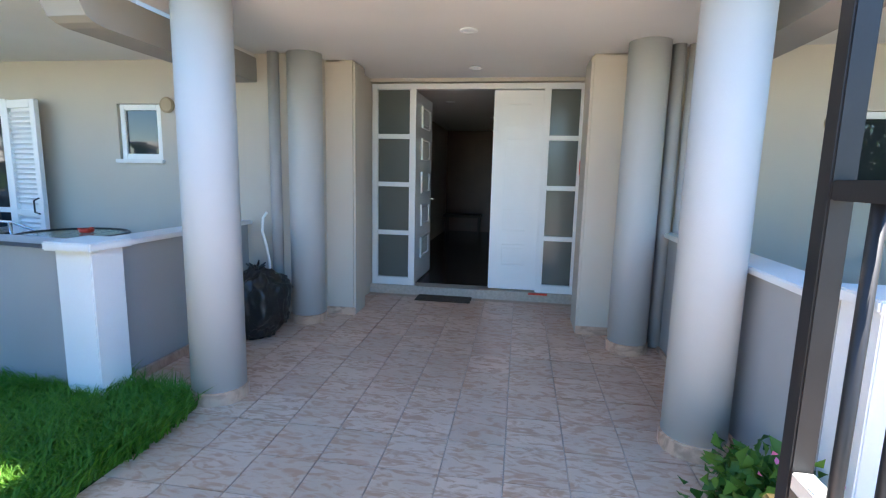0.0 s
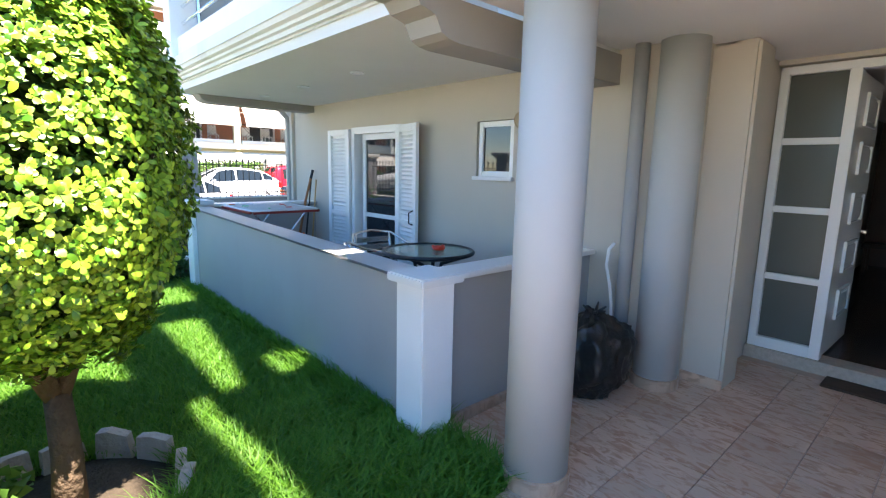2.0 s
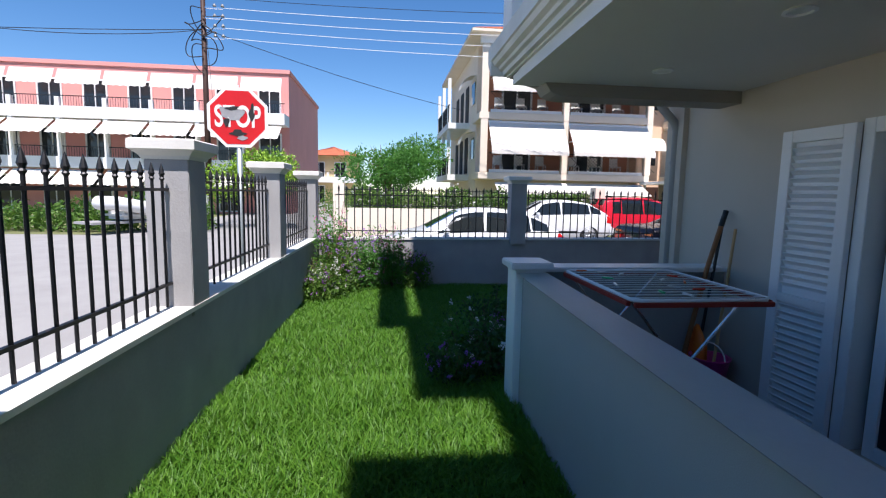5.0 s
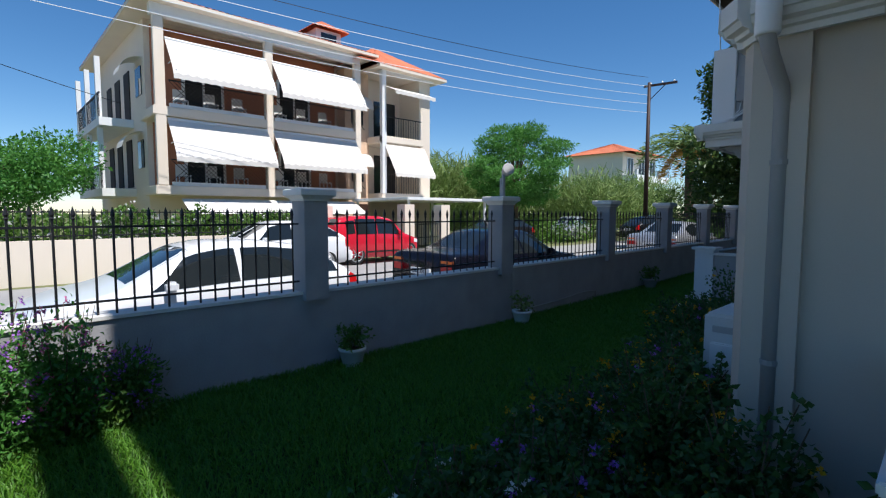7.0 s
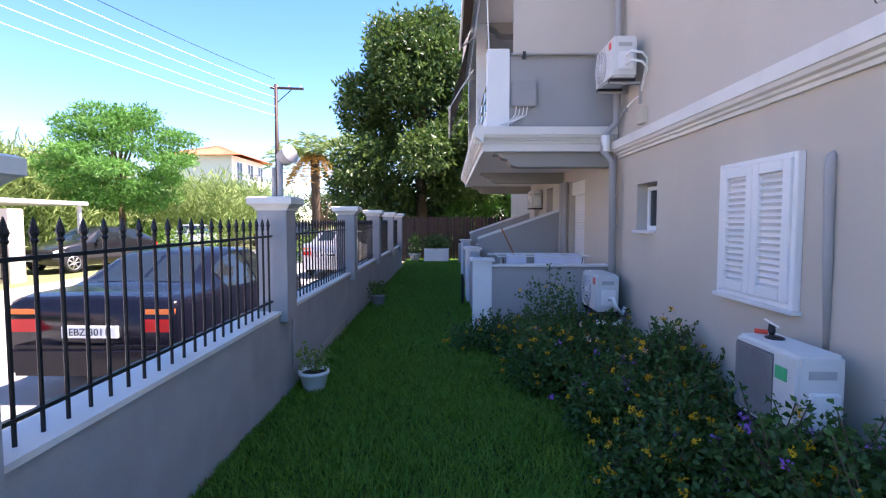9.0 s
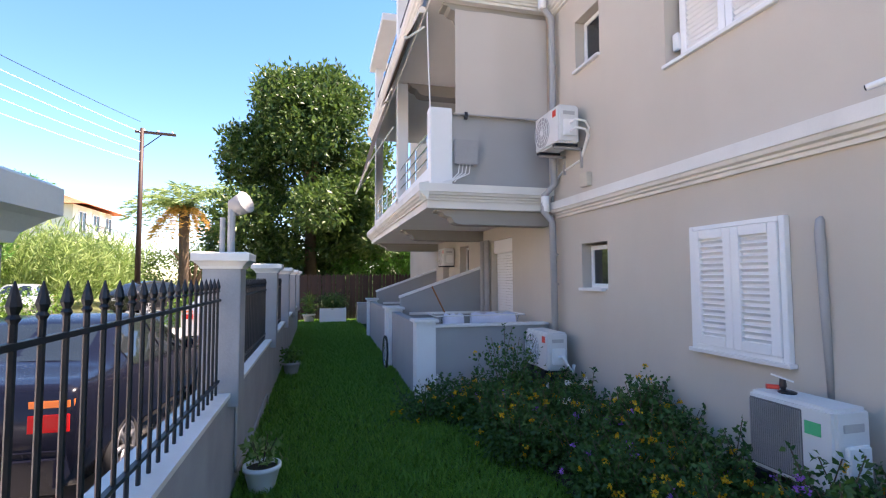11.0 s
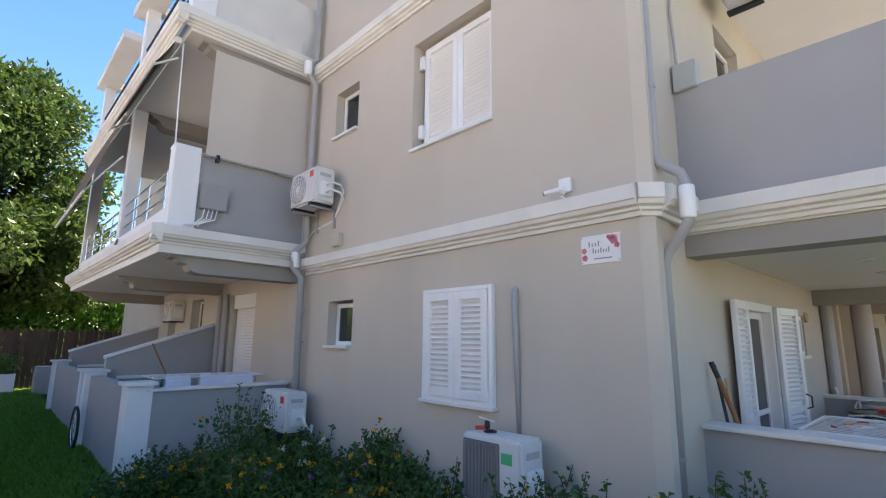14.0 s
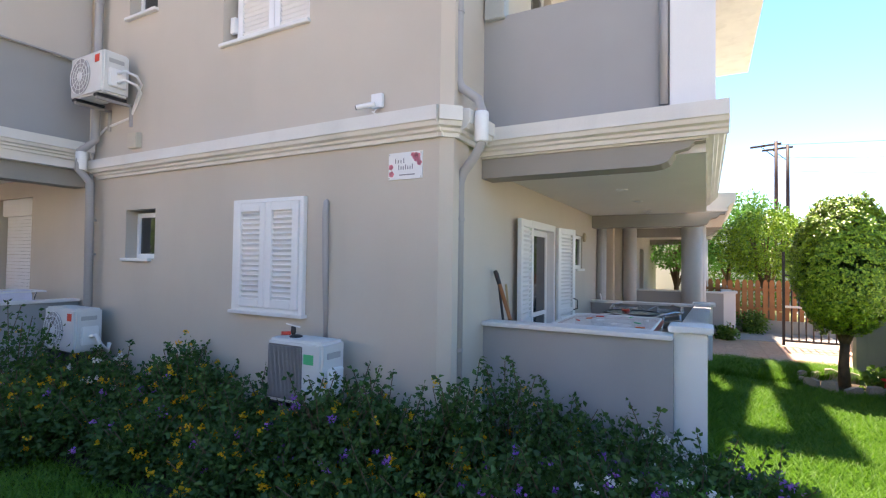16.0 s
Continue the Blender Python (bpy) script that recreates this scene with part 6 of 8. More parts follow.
# flower bed along the end wall: lantana mounds with yellow and violet heads
rb = random.Random(11)
mounds = []
for i in range(95):
    y = 3.5 + 6.2 * (i / 95) + rb.uniform(-0.15, 0.15)
    x = rb.uniform(-9.15, -8.25)
    h = rb.uniform(0.22, 0.46) + 0.14 * (x > -8.6)
    if y < 4.9:
        x = rb.uniform(-8.9, -7.7)
        h = rb.uniform(0.24, 0.42)
    if y > 7.8:
        x = rb.uniform(-9.5, -8.4)
        h = rb.uniform(0.3, 0.5)
    mounds.append((x, y, h, rb.uniform(0.30, 0.46)))
mounds += [(-9.1, 9.0, 0.95, 0.42), (-9.2, 8.6, 0.6, 0.4), (-8.75, 8.3, 0.55, 0.35), (-8.35, 7.55, 0.72, 0.26), (-8.3, 7.25, 0.55, 0.3), (-8.45, 5.2, 0.62, 0.28), (-8.3, 4.75, 0.70, 0.22), (-7.85, 4.55, 0.72, 0.30), (-7.6, 4.2, 0.5, 0.35), (-7.65, 3.75, 0.42, 0.34), (-7.75, 3.3, 0.36, 0.32), (-8.1, 3.5, 0.36, 0.34), (-8.4, 3.75, 0.36, 0.34), (-8.7, 6.6, 0.5, 0.3), (-9.7, 9.6, 0.4, 0.45), (-10.0, 9.4, 0.3, 0.4), (-8.9, 4.3, 0.35, 0.32), (-8.9, 5.0, 0.35, 0.35), (-7.62, 2.95, 0.25, 0.26)]
for i, (x, y, h, w) in enumerate(mounds):
    P, D = shell_points(1000 if h < 0.6 else 1300, (x, y, h * 0.5), (w, w, h * 0.62), 0.6, 0.35, 0.01)
    k = rb.choice((4, 8, 13)) if x < -8.2 or y < 5 else 5
    sprigs = []
    for q in range(4 if x > -8.7 or y < 4.6 else 2):
        a, sx, sy = rb.uniform(0, 6.28), x + rb.uniform(-0.6, 0.6) * w, y + rb.uniform(-0.6, 0.6) * w
        top = h * 1.0 + rb.uniform(0.03, 0.20)
        sprigs.append([(sx + 0.16 * t * math.cos(a), sy + 0.16 * t * math.sin(a), h * 0.5 + (top - h * 0.5) * t) for t in (0, 0.25, 0.5, 0.65, 0.8, 0.9, 1.0)])
    Ps = np.repeat(np.array([p for sp in sprigs for p in sp[1:]]), 4, 0) + rng.normal(0, 0.008, (len(sprigs) * 24, 3))
    P, D = np.concatenate([P, Ps]), np.concatenate([D, rng.normal(size=Ps.shape) * np.array((1.5, 1.5, 0.4))])
    Pf, Df = shell_points(k * 9, (x, y, h * 0.5), (w * 1.02, w * 1.02, h * 0.66), 0.02, 0.35, h * 0.35)
    Pf = np.repeat(Pf[:k], 14, 0) + rng.normal(0, 0.011, (len(Pf[:k]) * 14, 3))
    Df = np.tile([0, 0, 1.0], (len(Pf), 1))
    kind = rb.random()
    fm, lb = (YELLOWF, "yellow") if kind < 0.78 else (PURPLEF, "violet") if kind < 0.93 else (WHITEF, "white")
    if y < 4.2:
        fm, lb = (PURPLEF, "violet") if kind < 0.7 else (WHITEF, "white")
    stems = bmesh.new()
    for sp in sprigs:
        tube(stems, sp, 0.0035, 4)
    for q in range(5):
        a = q * 1.26 + i
        tube(stems, [(x, y, -0.02), (x + w * 0.3 * math.cos(a), y + w * 0.3 * math.sin(a), h * 0.5), (x + w * 0.7 * math.cos(a), y + w * 0.7 * math.sin(a), h * 1.02)], [0.008, 0.006, 0.003], 5)
    plant("flowering_shrub", f"dark green spreading shrub with {lb} flower heads", "shrub", (x, y, 0.0),
          [("leaves", P, D, rng.uniform(0.03, 0.06, len(P)), LANTANA, 0.62), ("flower_head", Pf, Df, 0.020, fm, 1.0)], [("stem", stems, BARK)])
# flowers in the south-west corner and by the terrace pillar
for i, (x, y, h, w, fm, lb) in enumerate(((-11.30, 1.62, 0.85, 0.42, PURPLEF, "violet"), (-11.55, 2.05, 0.90, 0.36, PURPLEF, "violet"), (-10.95, 1.48, 0.48, 0.34, WHITEF, "white"), (-11.50, 1.50, 1.25, 0.32, PINKF, "pink"), (-10.85, 1.35, 0.34, 0.3, PURPLEF, "violet"), (-11.62, 2.45, 0.85, 0.28, PINKF, "pink"), (-11.66, 2.85, 0.55, 0.25, PURPLEF, "violet"), (-8.3, 3.15, 0.34, 0.3, WHITEF, "white"))):
    P, D = shell_points(2600, (x, y, h * 0.5), (w, w, h * 0.6), 0.8, 0.45, 0.01)
    Pf, Df = shell_points(60 if i < 7 else 9, (x, y, h * 0.6), (w * 1.0, w * 1.0, h * 0.6), 0.3, 0.4, h * 0.3)
    Pf = np.repeat(Pf, 10, 0) + rng.normal(0, 0.014, (len(Pf) * 10, 3))
    stems = bmesh.new()
    for q in range(9):
        a = q * 0.7 + i
        tube(stems, [(x, y, -0.02), (x + w * 0.4 * math.cos(a), y + w * 0.4 * math.sin(a), h * 0.6), (x + w * 0.75 * math.cos(a), y + w * 0.75 * math.sin(a), h * 1.15)], [0.006, 0.004, 0.002], 5)
    plant("flowering_shrub", f"loose garden plant with {lb} flowers by the boundary wall", "shrub", (x, y, 0.0),
          [("leaves", P, D, rng.uniform(0.03, 0.065, len(P)), ACACIA if i % 2 else HEDGE, 0.45), ("flower_head", Pf, np.tile([0, 0, 1.0], (len(Pf), 1)), 0.02, fm, 1.0)], [("stem", stems, BARK)])
# plants in the pots
for i, (x, y, rr, h, m, lb) in enumerate(POTS):
    big = i == 3
    P, D = shell_points(260 if i != 1 else 110, (x, y, h + 0.10 + 0.2 * big), (0.2, 0.2, 0.16 + 0.3 * big), 0.8, 0.3, h * 0.8)
    P[:, 2] += rise(y)
    V, F = leaf_arrays(P - np.array((x, y, rise(y))), D, rng.uniform(0.04, 0.09, len(P)) * (3 if big else 1), 0.5 if not big else 0.15)
    tagged(flat_mesh("leaves", V, F, HEDGE if i != 1 else REED, POT_OB[i]), "green leaves")
    bm = bmesh.new()
    for q in range(5):
        tube(bm, [(0, 0, h * 0.8), (0.05 * math.cos(q * 1.3), 0.05 * math.sin(q * 1.3), h + 0.08), (0.11 * math.cos(q * 1.3), 0.11 * math.sin(q * 1.3), h + 0.2)], 0.004, 5)
    part("stem", bm, BARK, POT_OB[i])
P, D = shell_points(1300, (-10.8, 21.2, 0.85), (0.6, 0.35, 0.35), 0.8, 0.3, 0.6)
plant("planter_shrub", "dark green shrub growing in the white planter", "shrub", (-10.8, 21.2, 0.62), [("leaves", P, D, rng.uniform(0.05, 0.1, len(P)), LANTANA, 0.5)])

def text_mesh(words, size, m, bold=0.0):
    """Raised letters as a mesh, centred, in local x and y."""
    fc = bpy.data.curves.new("lettering", "FONT")
    fc.body, fc.size, fc.align_x, fc.align_y, fc.extrude, fc.offset = words, size, "CENTER", "CENTER", 0.001, bold
    lt = new("lettering", fc)
    deps = bpy.context.evaluated_depsgraph_get()
    lm = bpy.data.meshes.new_from_object(lt.evaluated_get(deps))
    bpy.data.objects.remove(lt)
    lm.materials.clear()
    lm.materials.append(m)
    return lm


# ---------------- parked cars ----------------
RIMM = mat("wheel_rim", (0.45, 0.45, 0.46), 0.35, 0.9, 0.08)
TAIL = mat("red_lamp_glass", (0.55, 0.01, 0.01), 0.15, 0, 0.05)
HEADL = mat("clear_lamp_glass", (0.7, 0.72, 0.74), 0.1, 0, 0.05)
# sections along the length from the nose: place, sill height, belt height, top height, half widths at belt and top (fractions of length, height, half width)
HATCH = [(0.0, .30, .40, .42, .62, .55), (0.03, .17, .47, .50, .86, .74), (0.12, .14, .56, .60, .95, .82), (0.22, .13, .61, .65, 1.0, .84), (0.26, .13, .63, .69, 1.0, .82), (0.43, .13, .64, .955, 1.0, .70), (0.52, .13, .65, 1.0, 1.0, .69), (0.66, .13, .66, .995, 1.0, .68), (0.82, .14, .67, .93, .99, .66), (0.95, .16, .66, .72, .96, .70), (0.985, .22, .60, .64, .90, .72), (1.0, .30, .52, .55, .80, .7)]
SEDAN = [(0.0, .32, .42, .44, .65, .55), (0.03, .18, .48, .51, .88, .74), (0.12, .14, .56, .60, .96, .82), (0.27, .13, .63, .66, 1.0, .84), (0.31, .13, .64, .70, 1.0, .82), (0.45, .13, .65, .97, 1.0, .68), (0.60, .13, .66, 1.0, 1.0, .68), (0.69, .14, .67, .965, 1.0, .68), (0.83, .15, .70, .745, .99, .78), (0.955, .17, .70, .735, .97, .82), (0.985, .20, .69, .72, .95, .82), (1.0, .26, .66, .69, .92, .80)]
VAN = [(0.0, .28, .40, .42, .66, .6), (0.03, .16, .46, .49, .88, .78), (0.14, .13, .53, .57, .97, .86), (0.22, .13, .57, .63, 1.0, .86), (0.36, .13, .60, .94, 1.0, .78), (0.50, .13, .61, 1.0, 1.0, .78), (0.80, .13, .61, 1.0, 1.0, .78), (0.95, .14, .60, .96, .98, .78), (0.99, .2, .56, .80, .95, .8), (1.0, .28, .5, .55, .9, .8)]


def car(name, label, x, y, rz, L, H, W, prof, paint, plate=""):
    """A parked car; its nose looks to local -y, its middle stands at (x, y)."""
    th = thing(name, label, "car", (x, y, -0.04), rz)
    arr = np.array(prof)
    us = np.unique(np.concatenate([arr[:, 0], np.linspace(0, 1, 61)]))

    def sec(u):
        near = [min(1.0, max(0.0, u + q)) for q in ((-0.022, -0.011, 0, 0.011, 0.022) if 0.05 < u < 0.95 else (0,))]
        return [float(np.mean(np.interp(near, arr[:, 0], arr[:, k]))) for k in range(1, 6)]

    def surf(u, v):
        """v from 0 at the sill to 1 at the roof's middle."""
        zl, zb, zt, wb, wt = sec(u)
        zl, zb, zt = zl * H, zb * H, zt * H
        hw = W / 2
        pts = [(hw * wb * 0.90, zl), (hw * wb * 0.985, zl + (zb - zl) * 0.35), (hw * wb, zl + (zb - zl) * 0.7), (hw * wb * 0.97, zb), (hw * (wb * 0.25 + wt * 0.75), zb + (zt - zb) * 0.72), (hw * wt, zt - (zt - zb) * 0.10), (hw * wt * 0.85, zt), (0, zt + 0.012 * H)]
        vs = [0, .15, .3, .42, .66, .76, .84, 1.0]
        return Vector((np.interp(v, vs, [p[0] for p in pts]), (u - 0.5) * L, np.interp(v, vs, [p[1] for p in pts])))

    vv = [0, .08, .15, .22, .3, .36, .42, .54, .66, .71, .76, .80, .84, .92, 1.0]
    bm = bmesh.new()
    rows = []
    for u in us:
        right = [bm.verts.new(surf(u, v)) for v in vv]
        left = [bm.verts.new((-surf(u, v).x, surf(u, v).y, surf(u, v).z)) for v in vv[:-1]]
        rows.append(right + left[::-1])
    for a, b in zip(rows, rows[1:]):
        for i in range(len(a) - 1):
            bm.faces.new((a[i], b[i], b[i + 1], a[i + 1]))
        bm.faces.new((a[-1], b[-1], b[0], a[0]))
    bm.faces.new(rows[0])
    bm.faces.new(rows[-1][::-1])
    bmesh.ops.recalc_face_normals(bm, faces=bm.faces[:])
    body = part("body", bm, paint, th, smooth=True)

    def patch(nm, u0, u1, v0, v1, m, side, off=0.007, tu=0.0):
        bm = bmesh.new()
        grid = []
        for i in range(9):
            row = []
            for j in range(7):
                v = v0 + (v1 - v0) * j / 6
                k = (v - v0) / max(1e-6, v1 - v0)
                u = (u0 + tu * k) + (u1 - u0 - tu * k) * i / 8
                p = surf(u, v)
                e1, e2 = surf(min(1, u + 0.004), v) - p, surf(u, min(1, v + 0.01)) - p
                nrm = e1.cross(e2)
                nrm = nrm.normalized() if nrm.length > 1e-9 else Vector((1, 0, 0))
                if nrm.x < 0 and v < 0.8:
                    nrm = -nrm
                if v >= 0.8 and nrm.z < 0:
                    nrm = -nrm
                p = p + nrm * off
                row.append((p.x * side, p.y, p.z))
            grid.append(row)
        return part(nm, quad_sheet(bm, grid), m, th, smooth=True)

    s0 = 0.31 if prof is HATCH else 0.33 if prof is SEDAN else 0.26
    for side in (1, -1):
        patch("side_window", s0 + 0.0, 0.555, .435, .735, CARGLASS, side, tu=0.10 if prof is HATCH else 0.085)
        patch("side_window", 0.565, 0.76 if prof is SEDAN else 0.80, .435, .735, CARGLASS, side, tu=0.01)
        if prof is not SEDAN:
            patch("side_window", 0.81, 0.90, .45, .70, CARGLASS, side, tu=0.0)
        patch("headlamp", 0.03, 0.10, .33, .42, HEADL, side)
        if prof is SEDAN:
            lamp = part("tail_lamp", B(-0.15, -0.16, 0, 0.15, 0.02, 0.17, bev=0.025, m=pose(side * W * 0.372, L * 0.498, 0.47 * H)), TAIL, th, "red tail lamp glass")
            part("indicator", B(-0.145, -0.155, 0.172, 0.145, 0.015, 0.26, bev=0.02, m=pose(side * W * 0.372, L * 0.498, 0.47 * H)), ORANGE, th, "orange indicator glass")
        else:
            patch("tail_lamp", 0.945, 0.992, .28, .43, TAIL, side)
        patch("bumper_strip", 0.30, 0.70, .10, .13, RUBBER, side)
        mp = surf(s0 + 0.05, .44)
        part("wing_mirror", B(-0.05, -0.07, -0.05, 0.07, 0.05, 0.06, bev=0.025, m=pose(side * (mp.x + 0.09), mp.y, mp.z + 0.04)), paint, th)

    def glass_across(nm, ua, ub, m=CARGLASS):
        """A pane right across the car between two places along it."""
        bm = bmesh.new()
        rows = []
        for i in range(7):
            u = ua + (ub - ua) * i / 6
            zl, zb, zt, wb, wt = sec(u)
            hw = W / 2 * wt * 0.88
            rows.append([(hw * (2 * j / 8 - 1), (u - 0.5) * L, zt * H + 0.016 - 0.02 * abs(2 * j / 8 - 1) ** 3) for j in range(9)])
        return part(nm, quad_sheet(bm, rows), m, th, smooth=True)
    glass_across("windscreen", *((0.265, 0.43) if prof is HATCH else (0.305, 0.45) if prof is not VAN else (0.23, 0.355)))
    glass_across("rear_window", *((0.70, 0.825) if prof is SEDAN else (0.84, 0.945) if prof is HATCH else (0.955, 0.992)))
    rr = 0.20 * H + 0.02
    for uy in (0.17, 0.80):
        for side in (1, -1):
            wx = side * (W / 2 - 0.09)
            wh = part("wheel", tube(bmesh.new(), [(wx, (uy - 0.5) * L + (rr - 0.055) * math.cos(a), rr + (rr - 0.055) * math.sin(a)) for a in np.linspace(0, 2 * math.pi, 29)[:-1]], 0.075, 10, True), RUBBER, th, smooth=True)
            bm = bmesh.new()
            cx = wx + side * 0.055
            for i in range(7):
                a = i * 2 * math.pi / 7
                tube(bm, [(cx, (uy - 0.5) * L, rr), (cx, (uy - 0.5) * L + (rr - 0.10) * math.cos(a), rr + (rr - 0.10) * math.sin(a))], 0.022, 6)
            tube(bm, [(cx, (uy - 0.5) * L + (rr - 0.10) * math.cos(a), rr + (rr - 0.10) * math.sin(a)) for a in np.linspace(0, 2 * math.pi, 25)[:-1]], 0.02, 6, True)
            part("rim", bm, RIMM, wh, smooth=True)
    part("rear_bumper", B(-W * 0.44, L * 0.475, 0.19 * H, W * 0.44, L * 0.52, 0.40 * H, bev=0.045), paint, th)
    part("number_plate", B(-0.26, L * 0.500, 0.45 * H, 0.26, L * 0.509, 0.45 * H + 0.11, bev=0.003), PVC, th)
    if plate:
        tagged(shared("plate_lettering", text_mesh(plate, 0.095, BLACKIRON), th, pose(0, L * 0.5105, 0.45 * H + 0.055, 90, 0, 180)), kind="stuff")
    else:
        bm = bmesh.new()
        for i in range(7):
            box(bm, -0.20 + i * 0.06, L * 0.5092, 0.45 * H + 0.025, -0.165 + i * 0.06, L * 0.5115, 0.45 * H + 0.085)
        part("plate_marks", bm, BLACKIRON, th)
    part("number_plate", B(-0.26, -L * 0.505, 0.26 * H, 0.26, -L * 0.498, 0.26 * H + 0.11), PVC, th)
    return th


PAINTW = mat("white_car_paint", (0.75, 0.76, 0.77), 0.25, 0, 0.02, 1, 20, 0.0, coat=0.6)
PAINTR = mat("red_car_paint", (0.55, 0.012, 0.03), 0.25, 0, 0.03, 1, 20, 0.0, coat=0.6)
PAINTB = mat("dark_blue_car_paint", (0.005, 0.0055, 0.011), 0.2, 0.0, 0.03, 1, 20, 0.0, spec=0.2, coat=0.1)
PAINTK = mat("black_car_paint", (0.015, 0.015, 0.017), 0.25, 0.2, 0.03, 1, 20, 0.0, coat=0.7)
PAINTS = mat("silver_car_paint", (0.5, 0.51, 0.53), 0.3, 0.6, 0.03, 1, 20, 0.0, coat=0.6)
car("parked_car", "white hatchback parked along the boundary wall", -13.80, 4.04, 0, 3.80, 1.335, 1.70, HATCH, PAINTW)
car("parked_car", "dark blue saloon parked behind the white hatchback", -13.70, 9.78, 180, 4.25, 1.38, 1.72, SEDAN, PAINTB, plate="EBZ 3011")
car("parked_car", "white estate car parked across the street", -20.5, 8.0, 0, 4.2, 1.46, 1.75, HATCH, PAINTW)
car("parked_car", "red van parked across the street", -21.4, 11.95, 180, 3.5, 1.58, 1.60, VAN, PAINTR)
car("parked_car", "black car parked across the street by the trees", -23.2, 20.6, -14, 4.2, 1.5, 1.76, HATCH, PAINTK)
car("parked_car", "silver hatchback parked further up the street", -24.0, 29.0, 12, 3.9, 1.5, 1.7, HATCH, PAINTS)
car("parked_car", "silver saloon parked along the boundary wall", -13.9, 19.6, 180, 4.3, 1.42, 1.72, SEDAN, PAINTS)
car("parked_car", "black car far up the street", -19.2, 31, 150, 4.4, 1.6, 1.8, HATCH, PAINTK)

# ---------------- stop sign ----------------
th = thing("stop_sign", "red octagonal stop sign defaced with grey and black paint", "road sign", (-9.60, 0.665, 0.04), 90)
part("pole", cyl(bmesh.new(), (0, 0.03, -0.04), (0, 0.03, 2.35), 0.03, n=14), mat("galvanised_pole", (0.45, 0.5, 0.5), 0.5, 0.7), th, smooth=True)


def octagon(r, y0, y1):
    bm = bmesh.new()
    lathe(bm, [(r, 0), (r, y1 - y0)], (0, 0, 0), 8)
    bmesh.ops.transform(bm, matrix=pose(0, y1, 2.36, 90, 0, 0) @ pose(0, 0, 0, 0, 0, 22.5), verts=bm.verts)
    return bm


part("border", octagon(0.36, -0.004, 0.0), mat("white_sign_sheet", (0.82, 0.82, 0.82), 0.4), th)
part("face", octagon(0.322, -0.007, -0.003), mat("red_sign_sheet", (0.62, 0.012, 0.015), 0.4), th)
shared("lettering", text_mesh("STOP", 0.265, WHITE, 0.006), th, pose(0, -0.0095, 2.36, 90) @ Matrix.Diagonal((0.80, 1.25, 1, 1)))
grey_sp, black_sp = mat("grey_spray", (0.32, 0.32, 0.33), 0.6, 0, 0.2, 20, 90), mat("black_spray", (0.02, 0.02, 0.02), 0.6, 0, 0.2, 20, 90)
rs = random.Random(5)
for k, (cx, cz, w, h, m) in enumerate(((-0.03, 0.03, 0.16, 0.14, grey_sp), (-0.14, 0.05, 0.09, 0.11, grey_sp), (0.04, -0.22, 0.09, 0.05, grey_sp), (0.0, -0.17, 0.14, 0.05, black_sp), (0.16, 0.06, 0.05, 0.14, black_sp), (-0.05, 0.10, 0.12, 0.04, black_sp), (-0.12, -0.06, 0.05, 0.10, black_sp))):
    bm = bmesh.new()
    ring = [bm.verts.new((cx + w * 0.6 * math.cos(a) * (1 + 0.35 * math.sin(3 * a + k)), -0.0115 - 0.0004 * k, 2.36 + cz + h * 0.6 * math.sin(a) * (1 + 0.3 * math.cos(2 * a + k)))) for a in np.linspace(0, 2 * math.pi, 25)[:-1]]
    bm.faces.new(ring)
    part("spray_blot", bm, m, th)

# ---------------- across the street: the awninged house ----------------
BX = -27.0
house = thing("apartment_house", "three-storey cream apartment house with white awnings and a red tiled roof", "house", (BX - 5, 13, -0.06))
ho = Vector((BX - 5, 13, -0.06))


def hp(name, bm, m, label="", parent=None, smooth=False):
    bmesh.ops.translate(bm, verts=bm.verts, vec=-ho)
    return part(name, bm, m, parent or house, label, smooth)


